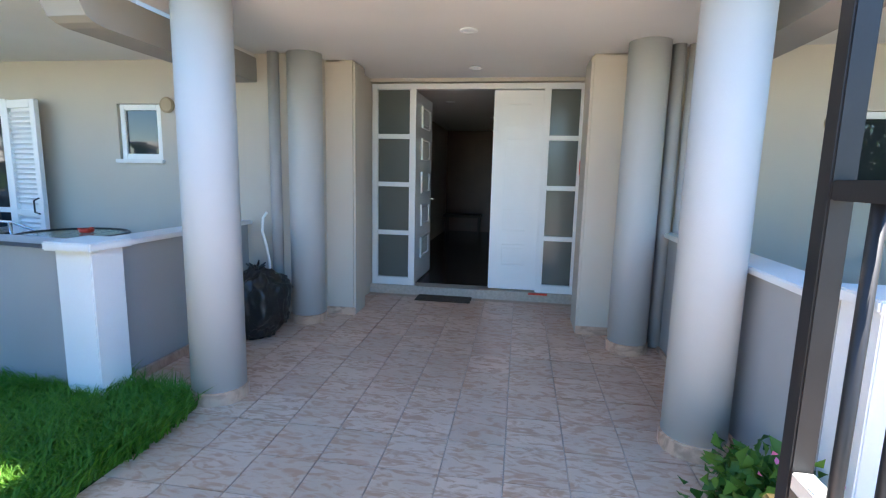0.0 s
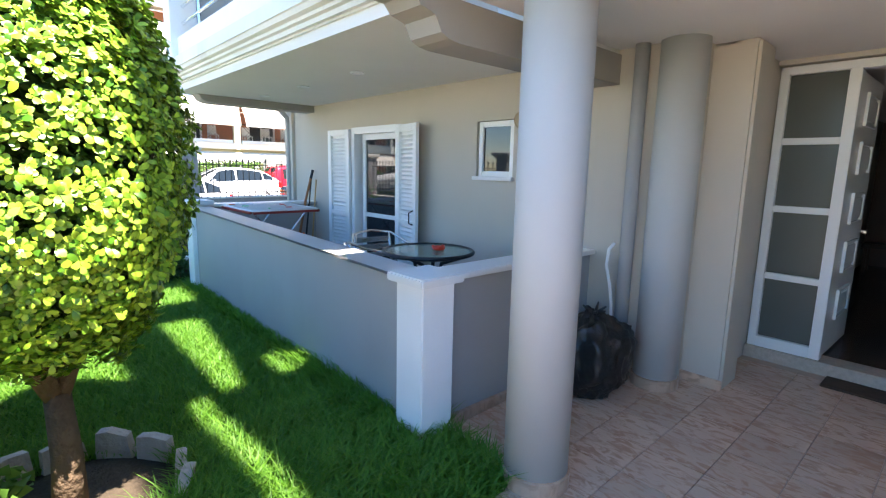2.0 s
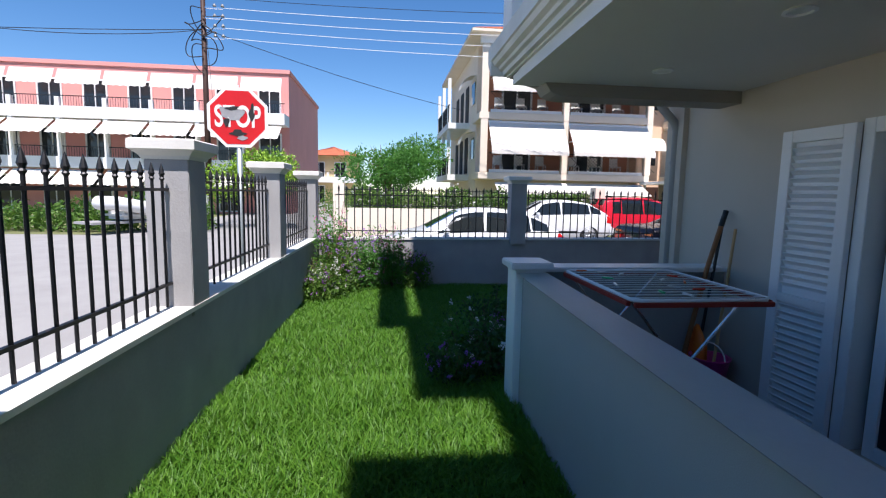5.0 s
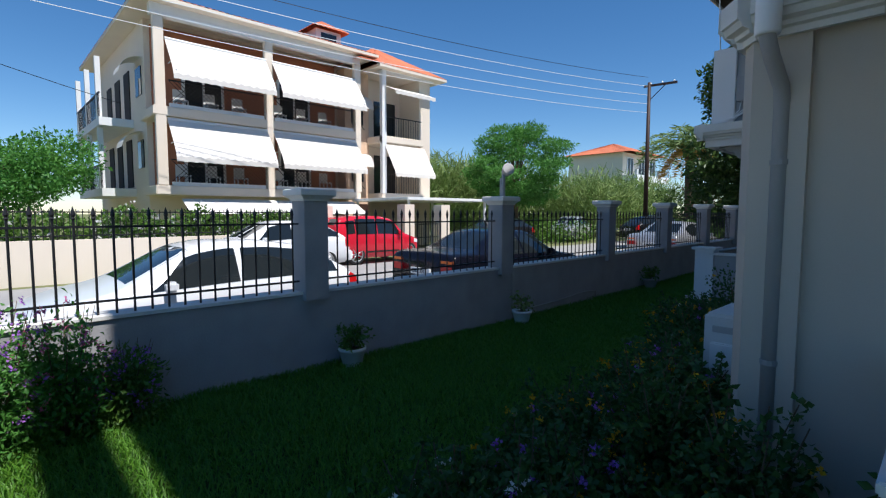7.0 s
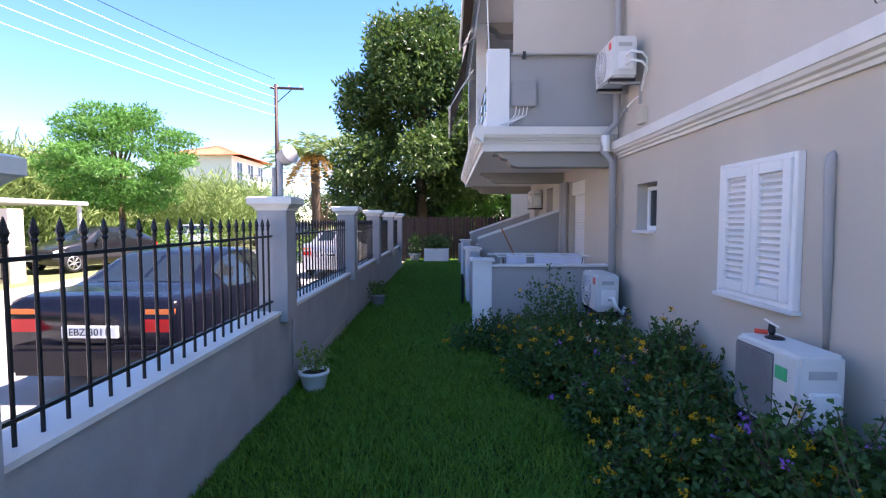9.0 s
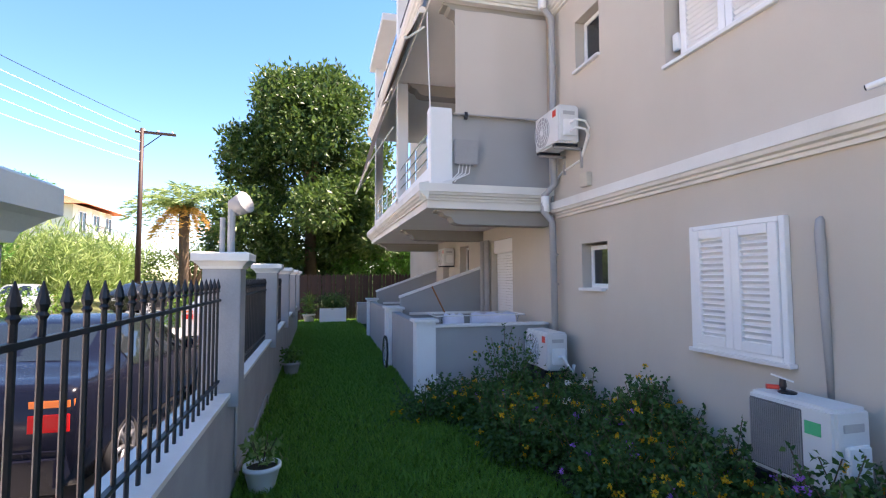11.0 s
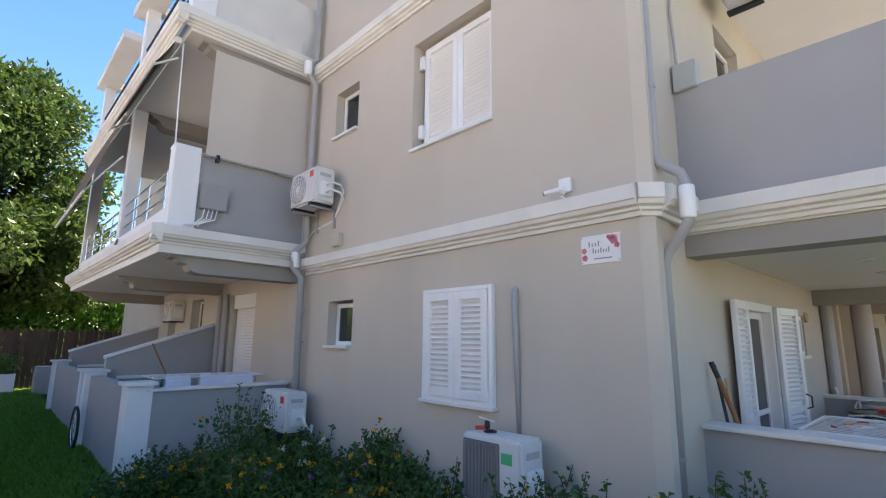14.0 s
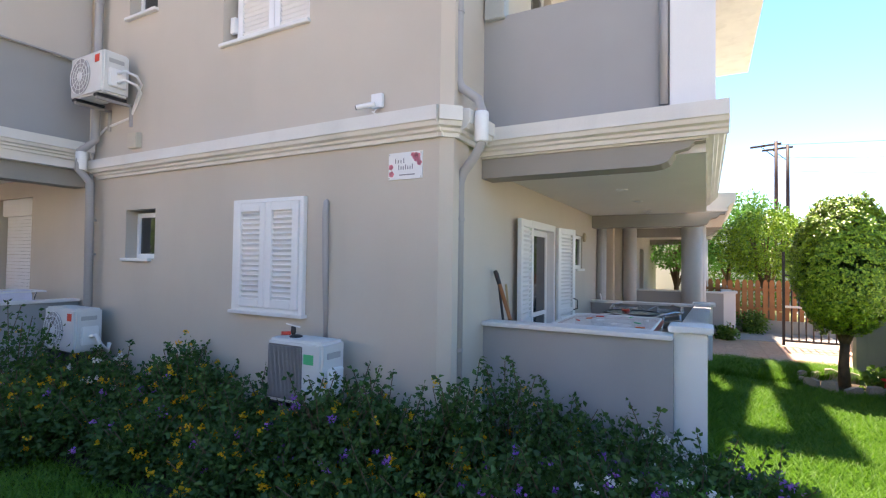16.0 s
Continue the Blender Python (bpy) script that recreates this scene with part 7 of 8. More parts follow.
S1, S2, EV = 2.62, 5.45, 9.0
y0, ym, yr0, y1 = 6.7, 15.4, 16.6, 20.0
hp("wall", B(BX - 12, y0 + 0.2, -0.1, BX - 1.9, y1, EV), CREAM, "cream rendered body of the house")
hp("wall", B(BX - 2.0, ym - 0.1, -0.1, BX - 1.2, yr0 + 0.1, EV - 0.3), PEACH, "peach rendered stair bay")
hp("wall", B(BX - 1.9, y1 - 0.75, -0.1, BX - 0.2, y1, EV), CREAM)
hp("wall", B(BX - 1.88, y0 + 0.4, S1, BX - 1.8, ym - 0.3, EV - 0.2), ORANGEWALL, "brick-red balcony back wall")
for S in (S1, S2):
    hp("balcony_slab", B(BX - 2, y0, S - 0.32, BX, ym, S + 0.02, bev=0.03), CREAM)
    hp("balcony_slab", B(BX - 2, yr0, S - 0.32, BX + 0.1, y1 - 0.7, S + 0.02, bev=0.03), CREAM)
    for a, b in ((y0 + 0.55, 10.75), (11.2, ym - 0.35)):
        hp("parapet", B(BX - 0.16, a, S + 0.02, BX - 0.06, b, S + 0.16), WHITE)
        bm = bmesh.new()
        for k in range(int((b - a) / 0.16)):
            yy = a + k * 0.16
            for s in (1, -1):
                cyl(bm, (BX - 0.1, yy + (0.0 if s > 0 else 0.8), S + 0.18), (BX - 0.1, yy + (0.8 if s > 0 else 0.0), S + 0.95), 0.012, n=4)
        box(bm, BX - 0.13, a, S + 0.95, BX - 0.07, b, S + 0.99)
        tagged(hp("balcony_railing", bm, BLACKIRON), "black lattice balcony railing", kind="stuff")
        # awning: a slanting cloth with a scalloped lower edge
        bm = bmesh.new()
        rows = []
        for q in range(7):
            s = q / 6
            rows.append([(BX - 0.02 + 0.95 * s, a - 0.1 + (b - a + 0.2) * i / 24, S + 2.38 - 1.28 * s - (0.10 + 0.03 * math.cos(i * math.pi)) * (q == 6)) for i in range(25)])
        rows.append([(r[0] + 0.005, r[1], r[2] - 0.16 - 0.04 * abs(math.sin(i * 1.57))) for i, r in enumerate(rows[-1])])
        quad_sheet(bm, rows)
        hp("awning", bm, FABRIC, "white cloth awning")
        hp("awning_roller", cyl(bmesh.new(), (BX - 0.05, a - 0.1, S + 2.40), (BX - 0.05, b + 0.1, S + 2.40), 0.06, n=10), WHITE)
        for yy in (a, b):
            hp("awning_arm", tube(bmesh.new(), [(BX - 0.05, yy, S + 1.55), (BX + 0.4, yy, S + 1.55), (BX + 0.9, yy, S + 1.12)], 0.02, 6), WHITE)
        # things on the balconies
        for k in range(3):
            yy = a + 0.6 + k * 1.1
            bm = bmesh.new()
            box(bm, BX - 1.1, yy - 0.22, S + 0.42, BX - 0.66, yy + 0.22, S + 0.46)
            chair = hp("balcony_chair", bm, PVC, "white garden chair")
            hp("backrest", B(BX - 1.12, yy - 0.22, S + 0.46, BX - 1.08, yy + 0.22, S + 0.9, bev=0.01), PVC, "", chair)
            for dx in (-1.08, -0.70):
                for dy in (-0.2, 0.2):
                    hp("leg", B(BX + dx - 0.02, yy + dy - 0.02, S, BX + dx + 0.02, yy + dy + 0.02, S + 0.42), PVC, "", chair)
        hp("balcony_door", B(BX - 1.79, a + 1.0, S, BX - 1.74, a + 2.4, S + 2.1), GLASS, "dark glazed balcony door")
        hp("balcony_door_frame", pierced("x", BX - 1.80, BX - 1.70, a + 0.9, a + 2.5, S, S + 2.2, [(a + 1.0, a + 1.66, S + 0.08, S + 2.1), (a + 1.74, a + 2.4, S + 0.08, S + 2.1)]), PVC)
    # right balcony
    a, b = yr0 + 0.3, y1 - 0.8
    bm = bmesh.new()
    for k in range(int((b - a) / 0.16)):
        cyl(bm, (BX, a + k * 0.16, S + 0.02), (BX, a + k * 0.16, S + 0.95), 0.012, n=4)
    box(bm, BX - 0.03, a, S + 0.95, BX + 0.03, b, S + 0.99)
    tagged(hp("balcony_railing", bm, BLACKIRON), kind="stuff")
    bm = bmesh.new()
    drop = 1.45 if S == S1 else 0.35
    rows = [[(BX + 0.08 + 0.9 * s, a - 0.15 + (b - a + 0.3) * i / 16, S + 2.42 - drop * s) for i in range(17)] for s in np.linspace(0, 1, 5)]
    rows.append([(r[0], r[1], r[2] - 0.15 - 0.04 * abs(math.sin(i * 1.57))) for i, r in enumerate(rows[-1])])
    hp("awning", quad_sheet(bm, rows), FABRIC, "white cloth awning")
    hp("balcony_door", B(BX - 1.89, a + 0.6, S, BX - 1.84, a + 2.0, S + 2.1), GLASS)
    # small awning over the stair window
    bm = bmesh.new()
    rows = [[(BX - 1.15 + 0.7 * math.sin(s * 1.5), ym + 0.1 + 1.0 * i / 8, S + 2.0 - 0.75 * (1 - math.cos(s * 1.5))) for i in range(9)] for s in np.linspace(0, 1, 6)]
    hp("awning", quad_sheet(bm, rows), FABRIC, "small rounded white awning")
    hp("window", B(BX - 1.22, ym + 0.25, S + 0.6, BX - 1.18, ym + 0.95, S + 1.6), GLASS)
for yy in (y0 + 0.25, 10.98, ym - 0.12):
    hp("post", B(BX - 0.24, yy - 0.17, S1 + 0.02, BX - 0.012, yy + 0.17, EV - 0.35, bev=0.02), CREAM, "cream balcony post")
hp("post", B(BX - 0.12, yr0 + 0.0, S1, BX + 0.12, yr0 + 0.26, EV - 0.35, bev=0.02), WHITE)
hp("eaves_beam", B(BX - 0.3, y0, EV - 0.40, BX, ym, EV), WHITE)
hp("eaves_beam", B(BX - 0.3, yr0, EV - 0.40, BX + 0.1, y1, EV), WHITE)
# ground floor: white blind and openings
bm = quad_sheet(bmesh.new(), [[(BX + 0.0 + 1.1 * s, y0 + 0.8 + (ym - y0 - 1.2) * i / 20, S1 - 0.45 - 0.55 * s - 0.03 * (i % 2) * (s > 0.9)) for i in range(21)] for s in np.linspace(0, 1, 5)])
hp("awning", bm, FABRIC, "long white ground-floor awning")
hp("door", B(BX - 1.2, yr0 - 0.9, -0.06, BX - 1.15, yr0 + 0.0, 2.1), DARKWOOD)
for k in range(3):
    hp("window", B(BX - 1.92, y0 + 1.5 + k * 2.6, 0.9, BX - 1.88, y0 + 2.7 + k * 2.6, 2.1), GLASS)
# south side with its balconies
for S in (S1, S2):
    hp("balcony_slab", B(BX - 10, y0 - 1.0, S - 0.3, BX - 4.0, y0 + 0.25, S + 0.02), WHITE)
    for k in range(3):
        # near-black sheets whose colour gives the shade inside these openings
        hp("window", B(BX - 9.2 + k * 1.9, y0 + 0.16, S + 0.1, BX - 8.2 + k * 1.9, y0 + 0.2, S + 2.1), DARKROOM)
        hp("post", B(BX - 9.9 + k * 2.6, y0 - 0.98, S, BX - 9.7 + k * 2.6, y0 - 0.8, S + 2.5), WHITE)
    bm = bmesh.new()
    for k in range(36):
        cyl(bm, (BX - 9.9 + k * 0.165, y0 - 0.95, S), (BX - 9.9 + k * 0.165, y0 - 0.95, S + 0.95), 0.012, n=4)
    box(bm, BX - 10, y0 - 0.98, S + 0.95, BX - 4, y0 - 0.92, S + 1.0)
    tagged(hp("balcony_railing", bm, BLACKIRON), kind="stuff")
    bm = quad_sheet(bmesh.new(), [[(BX - 3.4 + 1.1 * i / 8, y0 + 0.18 - 0.75 * math.sin(s * 1.5), S + 2.2 - 0.7 * (1 - math.cos(s * 1.5))) for i in range(9)] for s in np.linspace(0, 1, 6)])
    hp("awning", bm, FABRIC)
    hp("window", B(BX - 3.3, y0 + 0.16, S + 0.8, BX - 2.4, y0 + 0.2, S + 1.9), GLASS)


def hip_roof(x0, x1, ya, yb, z, h, over=0.6):
    """A hipped roof of round tiles in rows, with its eaves board."""
    x0, x1, ya, yb = x0 - over, x1 + over, ya - over, yb + over
    bm = bmesh.new()
    wx, wy = x1 - x0, yb - ya
    d = min(wx, wy) / 2
    if wx < wy:
        r0, r1 = Vector((x0 + d, ya + d, z + h)), Vector((x0 + d, yb - d, z + h))
    else:
        r0, r1 = Vector((x0 + d, ya + d, z + h)), Vector((x1 - d, ya + d, z + h))
    A, Bc, C, Dd = Vector((x0, ya, z)), Vector((x1, ya, z)), Vector((x1, yb, z)), Vector((x0, yb, z))
    sides = ((A, Bc, r1 if wx >= wy else r0, r0), (Bc, C, r1, r1 if wx >= wy else r0), (C, Dd, r0 if wx >= wy else r1, r1), (Dd, A, r0, r0 if wx >= wy else r1))
    for p, q, tq, tp in sides:
        L = (q - p).length
        nn = max(2, int(L / 0.12))
        nrm = (q - p).cross(tp - p).normalized()
        if nrm.z < 0:
            nrm = -nrm
        lo, hi = [], []
        for i in range(nn + 1):
            t = i / nn
            o = nrm * (0.035 if i % 2 else 0.0)
            lo.append(bm.verts.new(p.lerp(q, t) + o))
            hi.append(bm.verts.new(tp.lerp(tq, t) + o * 0.5))
        for i in range(nn):
            bm.faces.new((lo[i], lo[i + 1], hi[i + 1], hi[i]))
    return bm


hp("roof", hip_roof(BX - 11.5, BX - 0.2, y0 + 0.1, ym + 0.2, EV + 0.12, 1.9), ROOF, "red tiled hipped roof")
hp("roof", hip_roof(BX - 9, BX - 0.1, yr0 - 1.0, y1, EV - 0.25, 1.7), ROOF, "red tiled hipped roof")
hp("eaves_board", B(BX - 12.1, y0 - 0.5, EV, BX + 0.4, ym + 0.8, EV + 0.12), CREAM)
hp("eaves_board", B(BX - 9.5, yr0 - 0.4, EV - 0.37, BX + 0.5, y1 + 0.6, EV - 0.25), CREAM)
hp("dormer", B(BX - 2.6, 13.7, EV + 0.2, BX - 1.0, 15.0, EV + 1.15), WHITE, "small white roof dormer")
hp("dormer_window", B(BX - 1.0, 13.95, EV + 0.45, BX - 0.97, 14.75, EV + 1.0), GLASS)
hp("dormer_roof", hip_roof(BX - 2.7, BX - 0.9, 13.6, 15.1, EV + 1.15, 0.6, 0.2), ROOF)
th = thing("carport", "white flat carport roof on thin posts", "carport", (BX + 2.0, 17.6, -0.06))
part("roof", B(-2.2, -2.6, 2.25, 2.0, 2.6, 2.38, bev=0.02), WHITE, th)
for dx in (-2.0, 1.8):
    for dy in (-2.4, 2.4):
        part("post", B(dx - 0.05, dy - 0.05, 0, dx + 0.05, dy + 0.05, 2.25), WHITE, th)

# its garden wall, railings and hedge along the street
structure("street_wall", B(-22.3, 0.6, -0.07, -22.0, 10.6, 0.98), CREAM, "cream garden wall across the street")
for yy in (0.6, 10.6):
    structure("street_wall_pillar", B(-22.4, yy - 0.2, -0.07, -21.9, yy + 0.2, 1.9), CREAM, "cream gate pillar with a cap")
for yy in (14.6, 16.6):
    structure("street_wall_pillar", B(-22.9, yy - 0.25, -0.07, -22.4, yy + 0.25, 2.0), CREAM, "cream gate pillar with a cap")
bmf = thing("street_railing", "black iron railing on the cream garden wall", "fence", (-22.15, 0.8, 0.98))
bm = bmesh.new()
for k in range(72):
    cyl(bm, (0, k * 0.13, 0), (0, k * 0.13, 0.75), 0.012, n=4)
for z in (0.1, 0.68):
    box(bm, -0.015, 0, z - 0.015, 0.015, 9.6, z + 0.015)
tagged(part("railing_panel", bm, BLACKIRON, bmf), kind="stuff")
P = np.stack([rng.uniform(-23.3, -22.4, 14000), rng.uniform(1.0, 10.4, 14000), rng.uniform(0.5, 1.0, 14000)], 1)
P[:, 2] = 0.4 + (P[:, 2] - 0.5) * 2 * np.array([1.25 + 0.35 * noise.noise(Vector((0, b * 1.1, 0))) + 0.2 * noise.noise(Vector((0, b * 3.7, 3))) for b in P[:, 1]])
Pw = P[rng.random(len(P)) < 0.014] + np.array([0.35, 0, 0.1])
plant("street_hedge", "green garden hedge with white blossoms behind the railing", "hedge", (-22.9, 5.5, -0.06),
      [("leaves", P, unit(rng.normal(size=P.shape)), rng.uniform(0.07, 0.14, len(P)), HEDGE, 0.6), ("blossoms", np.repeat(Pw, 5, 0) + rng.normal(0, 0.02, (len(Pw) * 5, 3)), np.tile([0, 0, 1.0], (len(Pw) * 5, 1)), 0.06, WHITEF, 1.0)])
bmd = thing("street_gate", "dark iron driveway gate of the house opposite", "gate", (-22.6, 15.6, -0.06))
bm = bmesh.new()
for k in range(14):
    cyl(bm, (0, -0.85 + k * 0.13, 0.1), (0, -0.85 + k * 0.13, 1.3), 0.012, n=4)
for z in (0.15, 0.7, 1.25):
    box(bm, -0.015, -0.85, z - 0.02, 0.015, 0.85, z + 0.02)
tagged(part("gate_panel", bm, BLACKIRON, bmd), kind="stuff")


# ---------------- the pink house and others, far ----------------
def plain_house(name, label, x0, x1, ya, yb, storeys, h, wall, roof=None, rh=1.2, face="x", awn=True):
    at = Vector(((x0 + x1) / 2, (ya + yb) / 2, -0.06))
    th = thing(name, label, "house", at)

    def q(nm, bm, m, lb=""):
        bmesh.ops.translate(bm, verts=bm.verts, vec=-at)
        return part(nm, bm, m, th, lb)
    q("wall", B(x0, ya, -0.1, x1 - 1.6, yb, storeys * h + 0.1), wall)
    for s in range(storeys):
        z = s * h
        if s:
            q("balcony_slab", B(x1 - 1.7, ya, z - 0.35, x1, yb, z + 0.35), WHITE, "white balcony band")
        k = 0
        yy = ya + 1.0
        while yy < yb - 1.5:
            q("door", B(x1 - 1.62, yy, z + 0.1, x1 - 1.57, yy + 1.3, z + 2.2), GLASS)
            q("door_frame", pierced("x", x1 - 1.60, x1 - 1.52, yy - 0.1, yy + 1.4, z + 0.05, z + 2.3, [(yy, yy + 0.62, z + 0.12, z + 2.2), (yy + 0.68, yy + 1.3, z + 0.12, z + 2.2)]), PVC)
            if s:
                q("post", B(x1 - 0.3, yy - 0.9, z, x1 - 0.05, yy - 0.65, z + h - 0.35 if s < storeys - 1 else z + 0.9), WHITE)
                bm = bmesh.new()
                for j in range(17):
                    cyl(bm, (x1 - 0.15, yy - 0.6 + j * 0.15, z + 0.3), (x1 - 0.15, yy - 0.6 + j * 0.15, z + 0.95), 0.012, n=4)
                box(bm, x1 - 0.18, yy - 0.65, z + 0.95, x1 - 0.12, yy + 1.9, z + 1.0)
                tagged(q("balcony_railing", bm, BLACKIRON), kind="stuff")
            if awn and s < storeys:
                zt = z + h - 0.45
                bm = quad_sheet(bmesh.new(), [[(x1 - 0.1 - 0.3 * (s == storeys - 1) + (1.3 if s < storeys - 1 else 0.4) * t, yy - 0.8 + 2.5 * i / 12, zt - 0.9 * t - (0.05 * (i % 2)) * (t > 0.9)) for i in range(13)] for t in np.linspace(0, 1, 5)])
                q("awning", bm, FABRIC, "white cloth awning")
            yy += 2.7
            k += 1
    if roof:
        q("roof", hip_roof(x0, x1 - 1.0, ya, yb, storeys * h + 0.05, rh), roof, "tiled hipped roof")
    else:
        q("parapet", B(x0 - 0.1, ya - 0.1, storeys * h + 0.1, x1 - 1.5, yb + 0.1, storeys * h + 0.35), wall)
    return th


plain_house("apartment_house", "pink three-storey house with white balconies and awnings", -52, -36.6, -26, -4.2, 3, 3.05, PINKWALL)
hh = plain_house("house", "small ochre house far down the side street", -76, -67, -8, -1.5, 2, 3.0, YELLOWWALL, ROOF, 1.4, awn=False)
plain_house("house", "pale house with a red roof up the street", -38, -30, 51, 59, 3, 2.65, mat("pale_render", (0.78, 0.74, 0.62), 0.85, 0, 0.05, 0.6), ROOF, 1.5, awn=False)
plain_house("house", "white house beyond the garden", 13, 22, -2, 9.0, 1, 3.0, WHITE, None, awn=False)
th = thing("inflatable_boat", "pale grey inflatable boat on a trailer across the side street", "boat", (-23.4, -6.4, 0.0), 60)
hull = [(-0.62, 2.0), (-0.70, 0.6), (-0.68, -0.8), (-0.45, -1.7), (0.0, -2.05), (0.45, -1.7), (0.68, -0.8), (0.70, 0.6), (0.62, 2.0)]
part("tube", tube(bmesh.new(), [(x, y, 0.85 + (0.18 if y < -1.5 else 0)) for x, y in hull], [0.1] + [0.24] * 7 + [0.1], 12), mat("boat_rubber", (0.72, 0.72, 0.70), 0.5), th, smooth=True)
part("hull", B(-0.55, -1.6, 0.45, 0.55, 1.9, 0.75, bev=0.12), mat("boat_hull", (0.62, 0.62, 0.6), 0.5), th)
part("console", B(-0.3, 0.1, 0.75, 0.3, 0.6, 1.35, bev=0.05), WHITE, th)
part("outboard_motor", B(-0.18, 1.9, 0.5, 0.18, 2.35, 1.35, bev=0.06), PVC, th)
part("trailer", B(-0.5, -2.6, 0.32, 0.5, 1.8, 0.40), PIPE, th)
for x in (-0.75, 0.75):
    part("wheel", tube(bmesh.new(), [(x, 0.6 + 0.20 * math.cos(a), 0.24 + 0.20 * math.sin(a)) for a in np.linspace(0, 2 * math.pi, 21)[:-1]], 0.07, 8, True), RUBBER, th, smooth=True)


# ---------------- poles and wires ----------------
def pole(x, y, h, arm, rz, label="wooden utility pole with a crossarm"):
    th = thing("utility_pole", label, "utility pole", (x, y, -0.06), rz)
    part("pole", cyl(bmesh.new(), (0, 0, -0.1), (0, 0, h), 0.14, 0.09, 10), DARKWOOD, th, smooth=True)
    if arm:
        part("crossarm", B(-arm * 0.2, -0.05, h - 0.25, arm, 0.05, h - 0.13), DARKWOOD, th)
        part("brace", cyl(bmesh.new(), (0.05, 0, h - 1.0), (arm * 0.6, 0, h - 0.2), 0.025, n=6), DARKMETAL, th)
        for k in range(3):
            part("insulator", lathe(bmesh.new(), [(0.04, 0), (0.05, 0.05), (0.02, 0.12)], (arm * (0.05 + 0.42 * k), 0, h - 0.13), 10), PVC, th)
    return th


pole(-20.0, 30.7, 9.3, 1.5, 10)
pl = pole(-26.0, -5.3, 10.5, 0, 0, "wooden utility pole hung with tangled cables")
for k, z in enumerate((7.9, 8.3, 8.7, 9.1)):
    part("bracket", B(0.1, 0.12, z - 0.03, 0.16, 0.85, z + 0.03), ALU, pl, "pale wire bracket")
    for y in (0.5, 0.82):
        part("insulator", lathe(bmesh.new(), [(0.05, 0), (0.08, 0.05), (0.03, 0.14)], (0.13, y, z + 0.03), 10), LAMPGLASS, pl)
for k in range(9):
    a, d = k * 0.71, 0.45 + 0.12 * (k % 4)
    part("cable_loop", tube(bmesh.new(), [(0.15, d * (1 if k % 2 else -1) * math.sin(t * math.pi) ** 0.8, 7.6 + 0.2 * k - 0.9 * t + 0.25 * math.sin(5 * t + a)) for t in np.linspace(0, 1, 13)], 0.022, 5), BLACKIRON, pl)
for x, y in ((25.0, -0.5), (26.3, -1.25)):
    pole(x, y, 9.4, 1.4, 70)
for k in range(5):
    th = thing("overhead_wire", "thin pale overhead electric wire", "wire", (-26, -4.5, 7.9 + 0.4 * k))
    a, b = Vector((0, 0, 0)), Vector((6.0, 35.0, -0.4 + 0.1 * k))
    part("wire", tube(bmesh.new(), [a.lerp(b, t) - Vector((0, 0, 4 * 0.7 * t * (1 - t))) for t in np.linspace(0, 1, 15)], 0.012, 4), PVC if k < 4 else BLACKIRON, th)
for k, (bx, by, bz) in enumerate(((-60, -16, 8), (-40, 18, 6.5), (-22, -40, 8), (-24, -20, 8.5))):
    th = thing("overhead_wire", "black sagging overhead cable from the pole", "wire", (-26, -5.2, 8.2))
    a, b = Vector((0, 0, 0)), Vector((bx + 26, by + 5.2, bz - 8.2))
    part("wire", tube(bmesh.new(), [a.lerp(b, t) - Vector((0, 0, 4 * 0.8 * t * (1 - t))) for t in np.linspace(0, 1, 15)], 0.016, 4), BLACKIRON, th)
for k in range(3):
    th = thing("overhead_wire", "thin overhead wire beyond the garden", "wire", (25.0, -0.5, 9.1 - 0.8 * k))
    a, b = Vector((0, 0, 0)), Vector((-4 + 6 * k, -45, 0))
    part("wire", tube(bmesh.new(), [a.lerp(b, t) - Vector((0, 0, 4 * 0.9 * t * (1 - t))) for t in np.linspace(0, 1, 15)], 0.012, 4), BLACKIRON, th)


# ---------------- trees and reeds ----------------
def tree(name, label, base, balls, n, size, m, wide=0.5, r=0.15, seed=1, fork=0.35, inner=None):
    Ps, Ds = [], []
    for c, rr, share in balls:
        P, D = shell_points(int(n * share), c, rr, 0.5, 0.32)
        Ps.append(P)
        Ds.append(D)
    P, D = np.concatenate(Ps), np.concatenate(Ds)
    top = max(c[2] + rr[2] * 0.6 for c, rr, s in balls)
    sp_ = max(rr[0] for c, rr, s in balls) * 0.7
    return plant(name, label, "tree", base, [("crown", P, D, rng.uniform(size * 0.65, size * 1.35, len(P)), m, wide)], [("trunk", limbs(base, sp_, top, 8, r, seed, fork), BARK)])


bt = []
rt = random.Random(4)
for i in range(92):
    z = rt.uniform(0.9, 11.0)
    w = 4.2 * (1 - max(0, (z - 4.5) / 7.8) ** 1.6)
    a = rt.uniform(0, 6.28)
    rad = math.sqrt(rt.uniform(0.05, 0.85)) * w
    s = rt.uniform(0.9, 1.5)
    bt.append(((-11.7 + rad * math.cos(a), 27.2 + rad * math.sin(a), z), (s, s, s * 0.85), 1 / 92))
tree("broadleaf_tree", "tall dense dark green tree behind the board fence", (-11.7, 27.2, 0.0), bt, 90000, 0.24, TREELEAF, 0.45, 0.28, 9)
tree("broadleaf_tree", "bright green tree behind the wing", (-7.2, 27.5, 0.0), [((-7.2 + dx, 27.0, 2.3 + dz), (1.6, 1.3, 1.4), 0.25) for dx, dz in ((-2, 0), (-0.5, 0.8), (1.2, 0.2), (2.8, 0.6))], 13000, 0.20, ACACIA, 0.45, 0.16, 5)
at_ = []
